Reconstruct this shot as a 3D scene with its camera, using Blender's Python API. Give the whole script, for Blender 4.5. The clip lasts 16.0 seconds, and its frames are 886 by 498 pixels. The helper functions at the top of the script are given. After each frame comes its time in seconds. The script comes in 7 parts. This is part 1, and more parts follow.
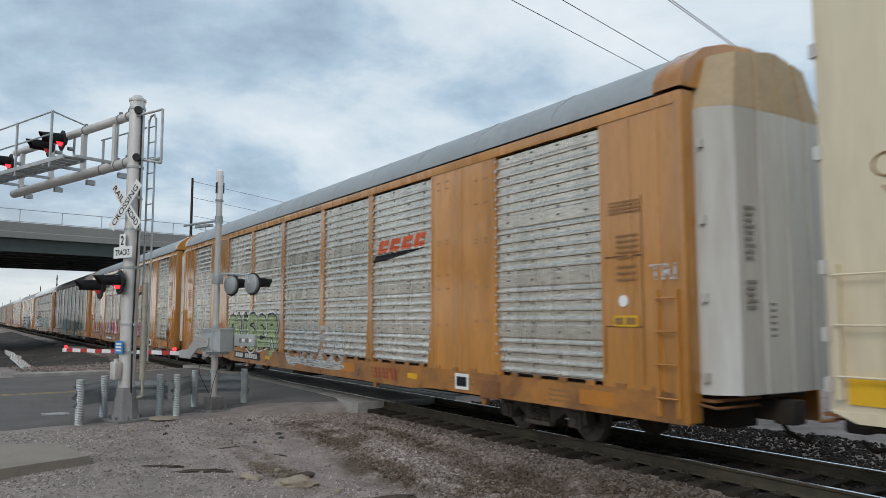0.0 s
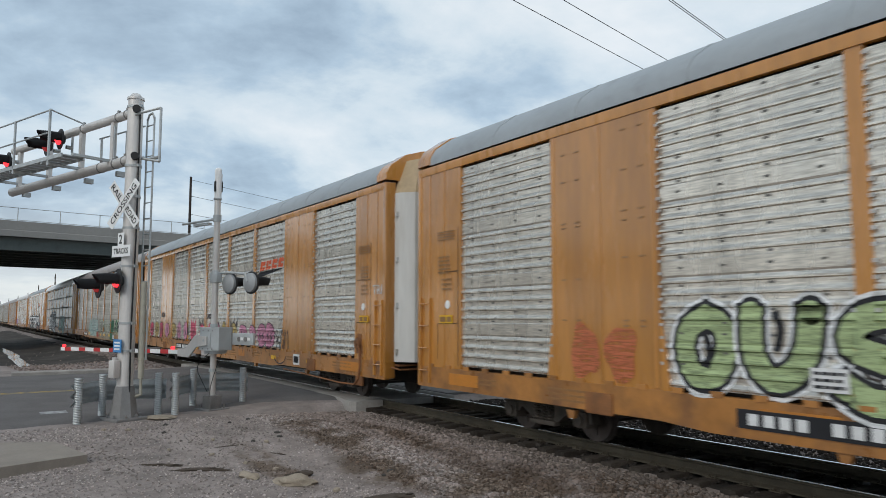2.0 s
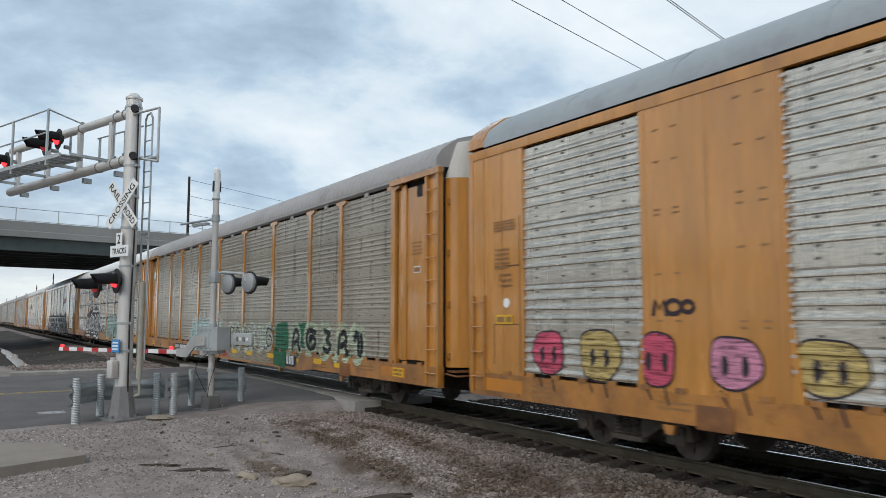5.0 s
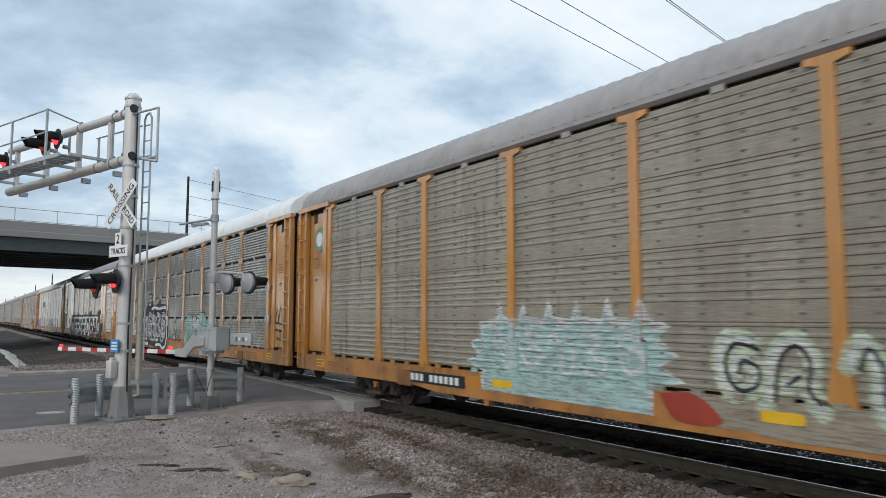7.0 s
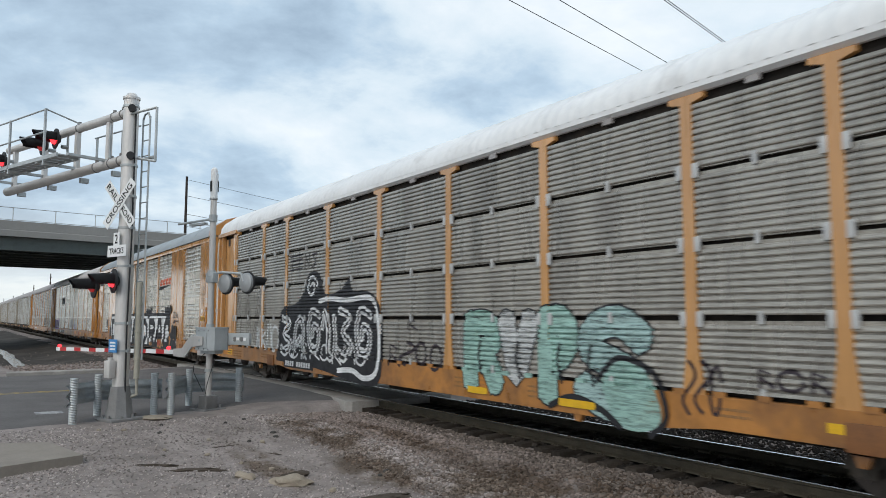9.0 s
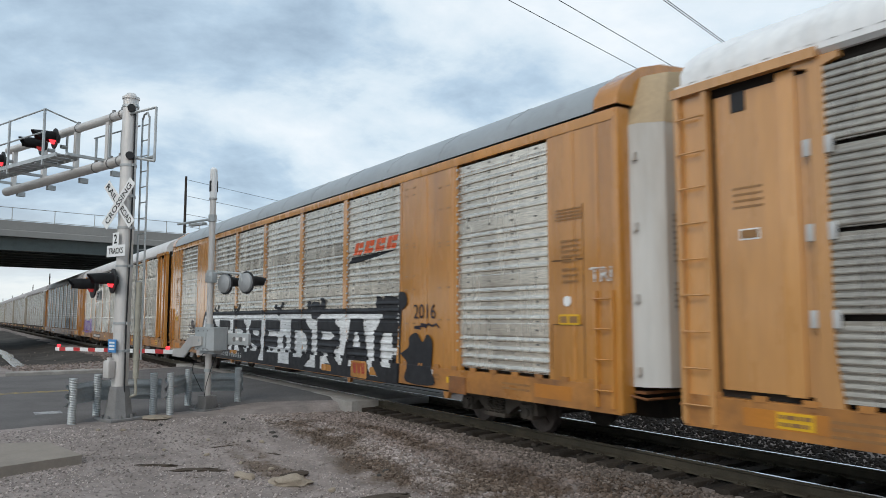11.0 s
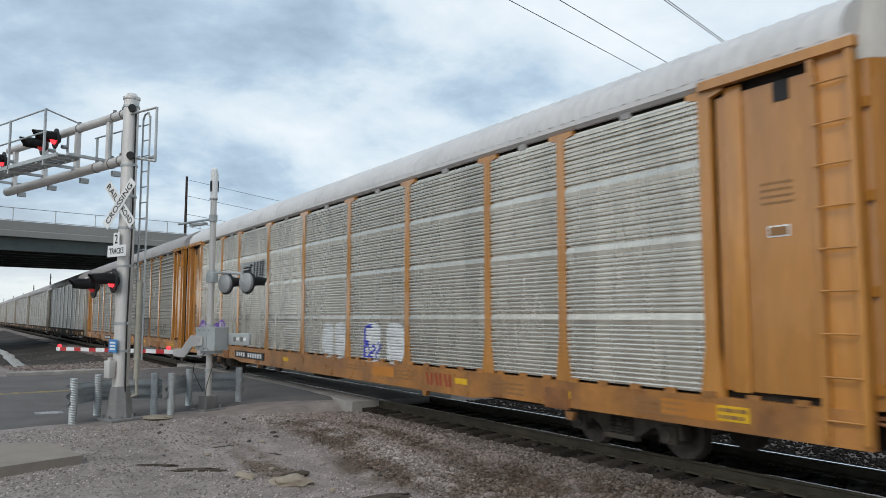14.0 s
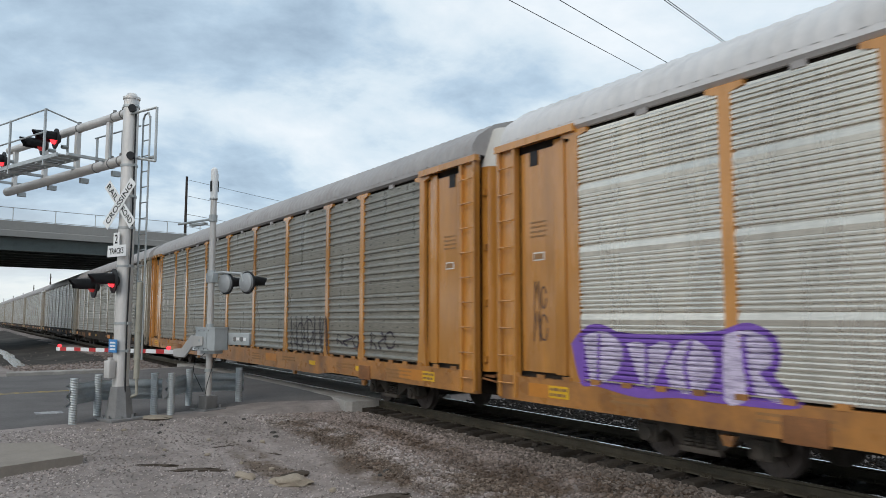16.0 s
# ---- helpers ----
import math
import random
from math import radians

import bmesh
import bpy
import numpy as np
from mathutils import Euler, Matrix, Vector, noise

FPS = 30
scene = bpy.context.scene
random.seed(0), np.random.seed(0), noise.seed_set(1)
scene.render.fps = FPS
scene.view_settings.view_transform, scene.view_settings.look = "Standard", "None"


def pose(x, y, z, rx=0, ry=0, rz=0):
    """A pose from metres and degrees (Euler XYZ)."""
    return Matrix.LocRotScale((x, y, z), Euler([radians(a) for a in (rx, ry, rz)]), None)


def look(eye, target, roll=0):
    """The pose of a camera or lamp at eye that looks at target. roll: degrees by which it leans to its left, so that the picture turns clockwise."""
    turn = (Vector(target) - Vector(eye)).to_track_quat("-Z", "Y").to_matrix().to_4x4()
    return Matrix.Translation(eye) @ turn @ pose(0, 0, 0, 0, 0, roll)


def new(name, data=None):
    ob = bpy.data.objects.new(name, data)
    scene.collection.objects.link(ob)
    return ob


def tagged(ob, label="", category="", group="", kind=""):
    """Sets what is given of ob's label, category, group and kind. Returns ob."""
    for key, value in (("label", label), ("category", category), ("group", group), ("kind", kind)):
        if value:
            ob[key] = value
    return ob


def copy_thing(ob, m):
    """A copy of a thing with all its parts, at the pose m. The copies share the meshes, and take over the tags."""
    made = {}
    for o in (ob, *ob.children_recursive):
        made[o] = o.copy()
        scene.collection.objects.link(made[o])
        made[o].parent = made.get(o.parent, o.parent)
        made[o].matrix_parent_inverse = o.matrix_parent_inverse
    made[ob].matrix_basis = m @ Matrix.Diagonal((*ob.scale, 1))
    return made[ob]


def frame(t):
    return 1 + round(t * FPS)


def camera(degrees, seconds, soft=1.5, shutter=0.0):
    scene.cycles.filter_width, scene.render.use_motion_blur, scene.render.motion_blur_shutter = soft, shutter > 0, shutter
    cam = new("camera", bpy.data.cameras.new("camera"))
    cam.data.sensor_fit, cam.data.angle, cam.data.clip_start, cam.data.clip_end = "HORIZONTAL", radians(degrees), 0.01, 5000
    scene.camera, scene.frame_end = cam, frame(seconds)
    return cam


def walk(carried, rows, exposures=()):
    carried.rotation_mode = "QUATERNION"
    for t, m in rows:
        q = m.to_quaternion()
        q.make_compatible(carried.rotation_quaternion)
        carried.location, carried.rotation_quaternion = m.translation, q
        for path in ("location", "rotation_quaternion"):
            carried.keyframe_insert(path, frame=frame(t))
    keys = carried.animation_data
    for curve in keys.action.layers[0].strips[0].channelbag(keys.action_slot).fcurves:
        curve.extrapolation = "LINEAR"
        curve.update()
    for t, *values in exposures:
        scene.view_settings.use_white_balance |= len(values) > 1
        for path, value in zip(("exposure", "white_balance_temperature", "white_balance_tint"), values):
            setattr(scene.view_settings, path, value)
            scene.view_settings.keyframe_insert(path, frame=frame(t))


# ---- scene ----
cam = camera(62.07, 16.0, soft=0.75, shutter=0.22)

# ---- camera ----
EYE = (0.0, 0.0, 2.118)
PAN = ((0.0, .396, .10), (0.5, .374, .03), (1.0, .352, .0), (1.5, .308, 0), (2.0, .286, 0), (2.5, .264, 0), (3.0, .242, 0),
       (4.0, .198, 0), (6.5, .132, 0), (7.5, .08, 0), (8.5, .03, 0), (9.0, 0, 0), (11.5, -.053, 0), (13.0, -.053, .02),
       (14.0, .0, 0), (16.0, 0, 0))
walk(cam, [(t, pose(*EYE, 95.338 + up, 0, 56.784 + turn)) for t, turn, up in PAN],
     exposures=((0.0, -.05), (1.5, -.04), (4.0, .05), (6.5, .13), (9.0, .15), (12.5, .10), (16.0, .10)))

# ---- world and sun ----
SUN_AZ, SUN_EL = radians(150), radians(38)


def build_world():
    world = bpy.data.worlds.new("overcast_sky")
    scene.world = world
    world.use_nodes = True
    n, l = world.node_tree.nodes, world.node_tree.links
    n.clear()
    out = n.new("ShaderNodeOutputWorld")
    bg = n.new("ShaderNodeBackground")
    sky = n.new("ShaderNodeTexSky")
    sky.sky_type, sky.sun_disc = "NISHITA", False
    sky.sun_elevation, sky.sun_rotation = SUN_EL, SUN_AZ
    sky.dust_density = 2.0
    gain = n.new("ShaderNodeMixRGB")
    gain.blend_type, gain.inputs[0].default_value = "MULTIPLY", 1.0
    gain.inputs[2].default_value = (0.085, 0.085, 0.085, 1)
    l.new(sky.outputs[0], gain.inputs[1])
    # clouds lie on a flat layer overhead
    co = n.new("ShaderNodeTexCoord")
    sep = n.new("ShaderNodeSeparateXYZ")
    l.new(co.outputs["Generated"], sep.inputs[0])
    zz = n.new("ShaderNodeMath")
    zz.operation, zz.inputs[1].default_value = "ADD", 0.22
    l.new(sep.outputs[2], zz.inputs[0])
    zm = n.new("ShaderNodeMath")
    zm.operation, zm.inputs[1].default_value = "MAXIMUM", 0.06
    l.new(zz.outputs[0], zm.inputs[0])
    div = n.new("ShaderNodeVectorMath")
    div.operation = "DIVIDE"
    comb = n.new("ShaderNodeCombineXYZ")
    for i in range(3):
        l.new(zm.outputs[0], comb.inputs[i])
    l.new(co.outputs["Generated"], div.inputs[0])
    l.new(comb.outputs[0], div.inputs[1])
    shift = n.new("ShaderNodeVectorMath")
    shift.operation, shift.inputs[1].default_value = "ADD", (CLOUD_X, CLOUD_Y, 0.0)
    l.new(div.outputs[0], shift.inputs[0])

    def cloud(scale, detail, rough, distort):
        t = n.new("ShaderNodeTexNoise")
        t.inputs["Scale"].default_value, t.inputs["Detail"].default_value = scale, detail
        t.inputs["Roughness"].default_value, t.inputs["Distortion"].default_value = rough, distort
        l.new(shift.outputs[0], t.inputs["Vector"])
        return t.outputs["Fac"]

    big, small = cloud(1.15, 7, 0.55, 0.35), cloud(3.6, 8, 0.6, 0.2)
    add = n.new("ShaderNodeMath")
    add.operation, add.inputs[1].default_value = "MULTIPLY_ADD", 0.35
    l.new(small, add.inputs[0])
    l.new(big, add.inputs[2])
    ramp = n.new("ShaderNodeValToRGB")
    e = ramp.color_ramp.elements
    e[0].position, e[0].color = 0.53, (0.36, 0.475, 0.60, 1)
    e[1].position, e[1].color = 0.95, (0.98, 1.02, 1.05, 1)
    m1 = e.new(0.64)
    m1.color = (0.50, 0.645, 0.785, 1)
    m2 = e.new(0.73)
    m2.color = (0.70, 0.82, 0.91, 1)
    l.new(add.outputs[0], ramp.inputs[0])
    # the layer thins to a pale rim near the horizon
    rim = n.new("ShaderNodeMapRange")
    rim.inputs[1].default_value, rim.inputs[2].default_value = 0.0, 0.16
    rim.inputs[3].default_value, rim.inputs[4].default_value = 0.7, 0.0
    l.new(sep.outputs[2], rim.inputs[0])
    pale = n.new("ShaderNodeMixRGB")
    pale.inputs[2].default_value = (0.98, 0.99, 0.95, 1)
    l.new(rim.outputs[0], pale.inputs[0])
    l.new(ramp.outputs[0], pale.inputs[1])
    mix = n.new("ShaderNodeMixRGB")
    mix.inputs[0].default_value = 0.88
    l.new(gain.outputs[0], mix.inputs[1])
    l.new(pale.outputs[0], mix.inputs[2])
    l.new(mix.outputs[0], bg.inputs[0])
    bg.inputs[1].default_value = 1.0
    l.new(bg.outputs[0], out.inputs[0])


CLOUD_X, CLOUD_Y = 3.1, 1.7
build_world()
sun = new("sun", bpy.data.lights.new("sun", "SUN"))
sun.data.energy, sun.data.angle, sun.data.color = 1.2, radians(25), (1.0, 0.95, 0.88)
sun.matrix_world = look((0, 0, 0), (-math.sin(SUN_AZ) * math.cos(SUN_EL), -math.cos(SUN_AZ) * math.cos(SUN_EL), -math.sin(SUN_EL)))


# ---- materials ----
def material(name, base, rough=0.6, metal=0.0, vary=0.25, grain=6.0, stretch=(1, 1, 1), dirt=None, dirt_at=0.6,
             dirt_amount=0.6, dirt_scale=1.5, bump=0.1, bump_scale=60.0, per_object=0.0, island=0.0, glow=0.0, dash=0.0, spec=None, coat=0.0, spots=()):
    m = bpy.data.materials.new(name)
    m.use_nodes = True
    n, l = m.node_tree.nodes, m.node_tree.links
    b = n["Principled BSDF"]
    b.inputs["Roughness"].default_value, b.inputs["Metallic"].default_value = rough, metal
    b.inputs["Specular IOR Level"].default_value = spec if spec is not None else (0.12 if rough >= 0.8 else 0.35)
    b.inputs["Coat Weight"].default_value, b.inputs["Coat Roughness"].default_value = coat, 0.14
    co = n.new("ShaderNodeTexCoord")
    info = n.new("ShaderNodeObjectInfo")
    off = n.new("ShaderNodeVectorMath")
    off.operation = "MULTIPLY_ADD"
    off.inputs[1].default_value = (37.0, 17.0, 5.0)
    l.new(info.outputs["Random"], off.inputs[0])
    l.new(co.outputs["Object"], off.inputs[2])
    st = n.new("ShaderNodeVectorMath")
    st.operation, st.inputs[1].default_value = "MULTIPLY", stretch
    l.new(off.outputs[0], st.inputs[0])

    def tex(scale, detail=5.0, vec=st):
        t = n.new("ShaderNodeTexNoise")
        t.inputs["Scale"].default_value, t.inputs["Detail"].default_value = scale, detail
        t.inputs["Roughness"].default_value = 0.6
        l.new(vec.outputs["Object"] if vec is co else vec.outputs[0], t.inputs["Vector"])
        return t.outputs["Fac"]

    def rng(src, a, bb, c, d):
        r = n.new("ShaderNodeMapRange")
        for i, v in enumerate((a, bb, c, d)):
            r.inputs[i + 1].default_value = v
        l.new(src, r.inputs[0])
        return r.outputs[0]

    value = rng(tex(grain), 0.3, 0.7, 1 - vary, 1 + vary)
    fine = rng(tex(grain * 9, 3), 0.3, 0.7, 1 - vary * 0.5, 1 + vary * 0.5)
    mul = n.new("ShaderNodeMath")
    mul.operation = "MULTIPLY"
    l.new(value, mul.inputs[0])
    l.new(fine, mul.inputs[1])
    fac = mul.outputs[0]
    if dash:
        st2 = n.new("ShaderNodeVectorMath")
        st2.operation, st2.inputs[1].default_value = "MULTIPLY", (2.6, 1.0, 26.0)
        l.new(off.outputs[0], st2.inputs[0])
        dm = n.new("ShaderNodeMath")
        dm.operation = "MULTIPLY"
        l.new(rng(tex(1.7, 4, st2), 0.35, 0.65, 1 - dash, 1 + dash), dm.inputs[0])
        l.new(fac, dm.inputs[1])
        fac = dm.outputs[0]
    for amount, src in ((per_object, info.outputs["Random"]), (island, None)):
        if amount:
            if src is None:
                src = n.new("ShaderNodeNewGeometry").outputs["Random Per Island"]
            q = n.new("ShaderNodeMath")
            q.operation = "MULTIPLY"
            l.new(rng(src, 0, 1, 1 - amount, 1 + amount), q.inputs[0])
            l.new(fac, q.inputs[1])
            fac = q.outputs[0]
    hsv = n.new("ShaderNodeHueSaturation")
    hsv.inputs["Color"].default_value = (*base, 1)
    l.new(fac, hsv.inputs["Value"])
    col = hsv.outputs[0]
    if dirt:
        mx = n.new("ShaderNodeMixRGB")
        mx.inputs[2].default_value = (*dirt, 1)
        l.new(rng(tex(dirt_scale, 8), dirt_at - 0.12, dirt_at + 0.14, 0.0, dirt_amount), mx.inputs[0])
        l.new(col, mx.inputs[1])
        col = mx.outputs[0]
    if spots:
        # damp brown patches with ragged edges, at fixed places on the ground
        total = None
        for cx, cy, rx, ry in spots:
            mv, ln = n.new("ShaderNodeMapping"), n.new("ShaderNodeVectorMath")
            mv.vector_type = "TEXTURE"
            mv.inputs["Location"].default_value, mv.inputs["Scale"].default_value = (cx, cy, 0), (rx, ry, 9)
            ln.operation = "LENGTH"
            l.new(co.outputs["Object"], mv.inputs["Vector"])
            l.new(mv.outputs[0], ln.inputs[0])
            d = rng(ln.outputs["Value"], 0.2, 1.5, 1.0, 0.0)
            if total is None:
                total = d
            else:
                mxm = n.new("ShaderNodeMath")
                mxm.operation = "MAXIMUM"
                l.new(total, mxm.inputs[0])
                l.new(d, mxm.inputs[1])
                total = mxm.outputs[0]
        rag = n.new("ShaderNodeMath")
        rag.operation = "MULTIPLY"
        l.new(total, rag.inputs[0])
        l.new(rng(tex(1.9, 6, co), 0.34, 0.6, 0.15, 1.5), rag.inputs[1])
        wet = n.new("ShaderNodeMixRGB")
        wet.blend_type = "MULTIPLY"
        wet.inputs[2].default_value = (0.50, 0.45, 0.39, 1)
        l.new(rng(rag.outputs[0], 0.15, 0.75, 0.0, 1.0), wet.inputs[0])
        l.new(col, wet.inputs[1])
        col = wet.outputs[0]
    l.new(col, b.inputs["Base Color"])
    l.new(rng(tex(grain * 2), 0.3, 0.7, max(rough - 0.12, 0.02), min(rough + 0.12, 1)), b.inputs["Roughness"])
    if bump:
        bp = n.new("ShaderNodeBump")
        bp.inputs["Strength"].default_value, bp.inputs["Distance"].default_value = bump, 0.02
        l.new(tex(bump_scale, 4, off), bp.inputs["Height"])
        l.new(bp.outputs[0], b.inputs["Normal"])
    if glow:
        b.inputs["Emission Color"].default_value = (*base, 1)
        b.inputs["Emission Strength"].default_value = glow
    return m


STREAK = (0.8, 0.8, 0.12)
DAMP = ((-13.8, 6.15, 2.0, .6), (-10.7, 5.8, 1.3, .55), (-12.4, 7.2, 2.2, .28), (-8.3, 6.6, 2.2, .8), (-11.9, 4.3, 1.6, .3), (-6.5, 7.6, 2.4, .6))
ORANGE = material("orange_paint", (0.50, 0.218, 0.042), 0.26, spec=0.5, coat=0.9, vary=0.16, grain=1.6, stretch=STREAK, dirt=(0.17, 0.08, 0.035),
                  dirt_at=0.60, dirt_amount=0.5, dirt_scale=1.4, bump=0.06, per_object=0.09)
PALE_ORANGE = material("faded_orange_paint", (0.55, 0.275, 0.09), 0.28, spec=0.5, coat=0.8, vary=0.13, grain=1.6, stretch=STREAK, dirt=(0.25, 0.13, 0.06),
                       dirt_at=0.62, dirt_amount=0.5, dirt_scale=1.4, bump=0.06, per_object=0.08)
ORANGE_SILL = material("orange_sill_paint", (0.42, 0.18, 0.042), 0.34, spec=0.5, coat=0.5, vary=0.2, grain=1.8, stretch=(0.5, 0.5, 0.5), dirt=(0.10, 0.05, 0.03),
                       dirt_at=0.55, dirt_amount=0.75, dirt_scale=2.6, bump=0.1)
GALV = material("galvanised_panel", (0.63, 0.575, 0.495), 0.27, 0.72, spec=0.5, vary=0.13, grain=1.3, stretch=STREAK, dirt=(0.24, 0.23, 0.20),
                dirt_at=0.60, dirt_amount=0.28, dirt_scale=2.0, bump=0.05, dash=0.24, per_object=0.12)
BROWN_PANEL = material("dusty_brown_panel", (0.305, 0.268, 0.208), 0.34, 0.25, spec=0.5, coat=0.25, vary=0.12, grain=1.3, stretch=STREAK, dirt=(0.15, 0.12, 0.09),
                       dirt_at=0.58, dirt_amount=0.6, dirt_scale=1.7, bump=0.06, dash=0.2, per_object=0.08)
DARK_PANEL = material("dull_grey_panel", (0.36, 0.33, 0.285), 0.3, 0.5, spec=0.5, coat=0.2, vary=0.12, grain=1.3, stretch=STREAK, dirt=(0.12, 0.105, 0.09),
                      dirt_at=0.60, dirt_amount=0.55, dirt_scale=1.9, bump=0.05, dash=0.2, per_object=0.08)
SILVER = material("silver_panel", (0.67, 0.615, 0.53), 0.27, 0.75, spec=0.5, vary=0.14, grain=1.2, stretch=STREAK, dirt=(0.33, 0.31, 0.28),
                  dirt_at=0.58, dirt_amount=0.22, dirt_scale=1.8, bump=0.04, dash=0.08, per_object=0.15)
GREEN_GREY = material("greenish_grey_panel", (0.225, 0.206, 0.168), 0.34, 0.35, spec=0.5, vary=0.12, grain=1.3, stretch=STREAK, dirt=(0.19, 0.18, 0.15),
                      dirt_at=0.60, dirt_amount=0.5, dirt_scale=1.8, bump=0.05, dash=0.2, per_object=0.08)
ROOF_GREY = material("grey_roof_paint", (0.33, 0.355, 0.37), 0.55, 0.1, vary=0.08, grain=0.7, dirt=(0.2, 0.2, 0.2), dirt_at=0.66, bump=0.04)
ROOF_BROWN = material("dusty_roof_steel", (0.36, 0.34, 0.33), 0.6, 0.1, vary=0.09, grain=0.8, dirt=(0.22, 0.19, 0.17), dirt_at=0.62, bump=0.05)
ROOF_WHITE = material("white_roof_paint", (0.78, 0.78, 0.77), 0.5, vary=0.07, grain=0.8, dirt=(0.42, 0.40, 0.38), dirt_at=0.66, bump=0.04)
ROOF_PALE = material("pale_roof_steel", (0.62, 0.60, 0.585), 0.5, 0.1, vary=0.07, grain=0.8, dirt=(0.4, 0.38, 0.36), dirt_at=0.64, bump=0.04)
SOLID_WHITE = material("stencil_white", (0.70, 0.70, 0.69), 0.6, vary=0.1, grain=5, bump=0.03)
DOOR_WHITE = material("white_end_door", (0.56, 0.555, 0.53), 0.5, vary=0.1, grain=1.2, stretch=STREAK, dirt=(0.3, 0.25, 0.19), dirt_at=0.58,
                      dirt_amount=0.6, bump=0.05)
CREAM = material("cream_paint", (0.68, 0.60, 0.44), 0.5, vary=0.08, grain=1.2, stretch=STREAK, dirt=(0.4, 0.32, 0.22), dirt_at=0.66, bump=0.04)
BLACKENED = material("grimy_black_steel", (0.035, 0.031, 0.028), 0.8, 0.2, vary=0.3, grain=5, dirt=(0.09, 0.06, 0.04), dirt_at=0.58, bump=0.25)
WHEEL_STEEL = material("worn_wheel_steel", (0.12, 0.10, 0.09), 0.55, 0.7, vary=0.25, grain=8, bump=0.1)
RAIL_SIDE = material("rusty_rail", (0.075, 0.064, 0.046), 0.75, 0.3, vary=0.25, grain=5, bump=0.2)
RAIL_TOP = material("polished_rail_head", (0.75, 0.75, 0.76), 0.18, 1.0, vary=0.08, grain=3, bump=0.02)
TIE = material("weathered_tie_wood", (0.042, 0.035, 0.029), 0.9, vary=0.35, grain=4, stretch=(6, 1, 1), bump=0.6, bump_scale=25, per_object=0.3)
BALLAST = material("ballast_gravel", (0.21, 0.18, 0.162), 0.92, vary=0.35, grain=14, dirt=(0.09, 0.075, 0.062), dirt_at=0.57, dirt_amount=0.75,
                   dirt_scale=0.55, bump=0.9, bump_scale=26)
STONE = material("crushed_stone", (0.232, 0.188, 0.166), 0.9, vary=0.2, grain=9, dirt=(0.095, 0.075, 0.063), dirt_at=0.57, dirt_amount=0.6,
                 dirt_scale=0.45, spots=DAMP, bump=0.4, bump_scale=50, island=0.5)
# oil stain plus the train's shade, both put into these two colours
OILY_SHADED = material("oily_shaded_ballast", (0.03, 0.027, 0.024), 0.9, vary=0.35, grain=9, bump=0.9, bump_scale=26)
OILY_SHADED_STONE = material("oily_shaded_stone", (0.04, 0.035, 0.031), 0.85, vary=0.25, grain=9, bump=0.4, island=0.5)
DIRT = material("gravelly_dirt", (0.282, 0.242, 0.222), 0.95, vary=0.25, grain=2.2, dirt=(0.095, 0.08, 0.07), dirt_at=0.57, dirt_amount=0.6,
                dirt_scale=0.33, spots=DAMP, bump=0.8, bump_scale=22)
PALE_STONE = material("pale_pebbles", (0.335, 0.292, 0.272), 0.9, vary=0.2, grain=9, dirt=(0.14, 0.12, 0.105), dirt_at=0.58, dirt_scale=0.5, spots=DAMP, bump=0.3, island=0.5)
DARK_STONE = material("dark_brown_stones", (0.135, 0.11, 0.093), 0.9, vary=0.25, grain=9, bump=0.4, island=0.45)
PAD = material("tan_concrete", (0.275, 0.24, 0.205), 0.85, vary=0.1, grain=2.5, dirt=(0.2, 0.175, 0.15), dirt_at=0.57, dirt_amount=0.5, bump=0.25, bump_scale=40)
TRUCK = material("grimy_truck_casting", (0.085, 0.072, 0.06), 0.75, 0.2, vary=0.3, grain=5, dirt=(0.16, 0.12, 0.09), dirt_at=0.6, bump=0.25)
# dark soil, with the shade below the overpass put into its colour
SOIL = material("shaded_wet_soil", (0.052, 0.046, 0.041), 0.9, vary=0.3, grain=1.0, dirt=(0.14, 0.125, 0.11), dirt_at=0.6, dirt_scale=0.3, bump=0.6, bump_scale=10)
ASPHALT = material("worn_asphalt", (0.142, 0.132, 0.127), 0.85, vary=0.14, grain=1.2, dirt=(0.095, 0.088, 0.084), dirt_at=0.58, dirt_amount=0.5,
                   dirt_scale=0.5, bump=0.35, bump_scale=70)
CONCRETE = material("weathered_concrete", (0.34, 0.32, 0.295), 0.85, vary=0.14, grain=2.5, dirt=(0.19, 0.175, 0.16), dirt_at=0.57, dirt_amount=0.5,
                    dirt_scale=1.2, bump=0.3, bump_scale=40)
BRIDGE_CONC = material("bridge_concrete", (0.29, 0.28, 0.262), 0.85, vary=0.08, grain=0.6, dirt=(0.2, 0.2, 0.2), dirt_at=0.6, dirt_scale=0.3, bump=0.1)
GIRDER = material("green_grey_girder", (0.085, 0.10, 0.095), 0.6, 0.0, vary=0.1, grain=0.8, dirt=(0.06, 0.06, 0.055), dirt_at=0.6, bump=0.05)
# darkened copy of the bridge concrete: under-deck shade is in the colour
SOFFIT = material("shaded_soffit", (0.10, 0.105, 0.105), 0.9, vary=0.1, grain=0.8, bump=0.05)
ALU = material("brushed_aluminium", (0.64, 0.61, 0.58), 0.45, 0.35, vary=0.1, grain=3, stretch=(1, 1, 0.3), dirt=(0.36, 0.33, 0.30), dirt_at=0.62,
               dirt_amount=0.5, bump=0.06)
POST_GALV = material("galvanised_steel", (0.47, 0.49, 0.49), 0.5, 0.45, vary=0.14, grain=5, dirt=(0.25, 0.25, 0.24), dirt_at=0.6, bump=0.08)
RAIL_GALV = material("weathered_guardrail", (0.46, 0.48, 0.485), 0.55, 0.1, vary=0.15, grain=3, dirt=(0.14, 0.13, 0.12), dirt_at=0.58, bump=0.08)
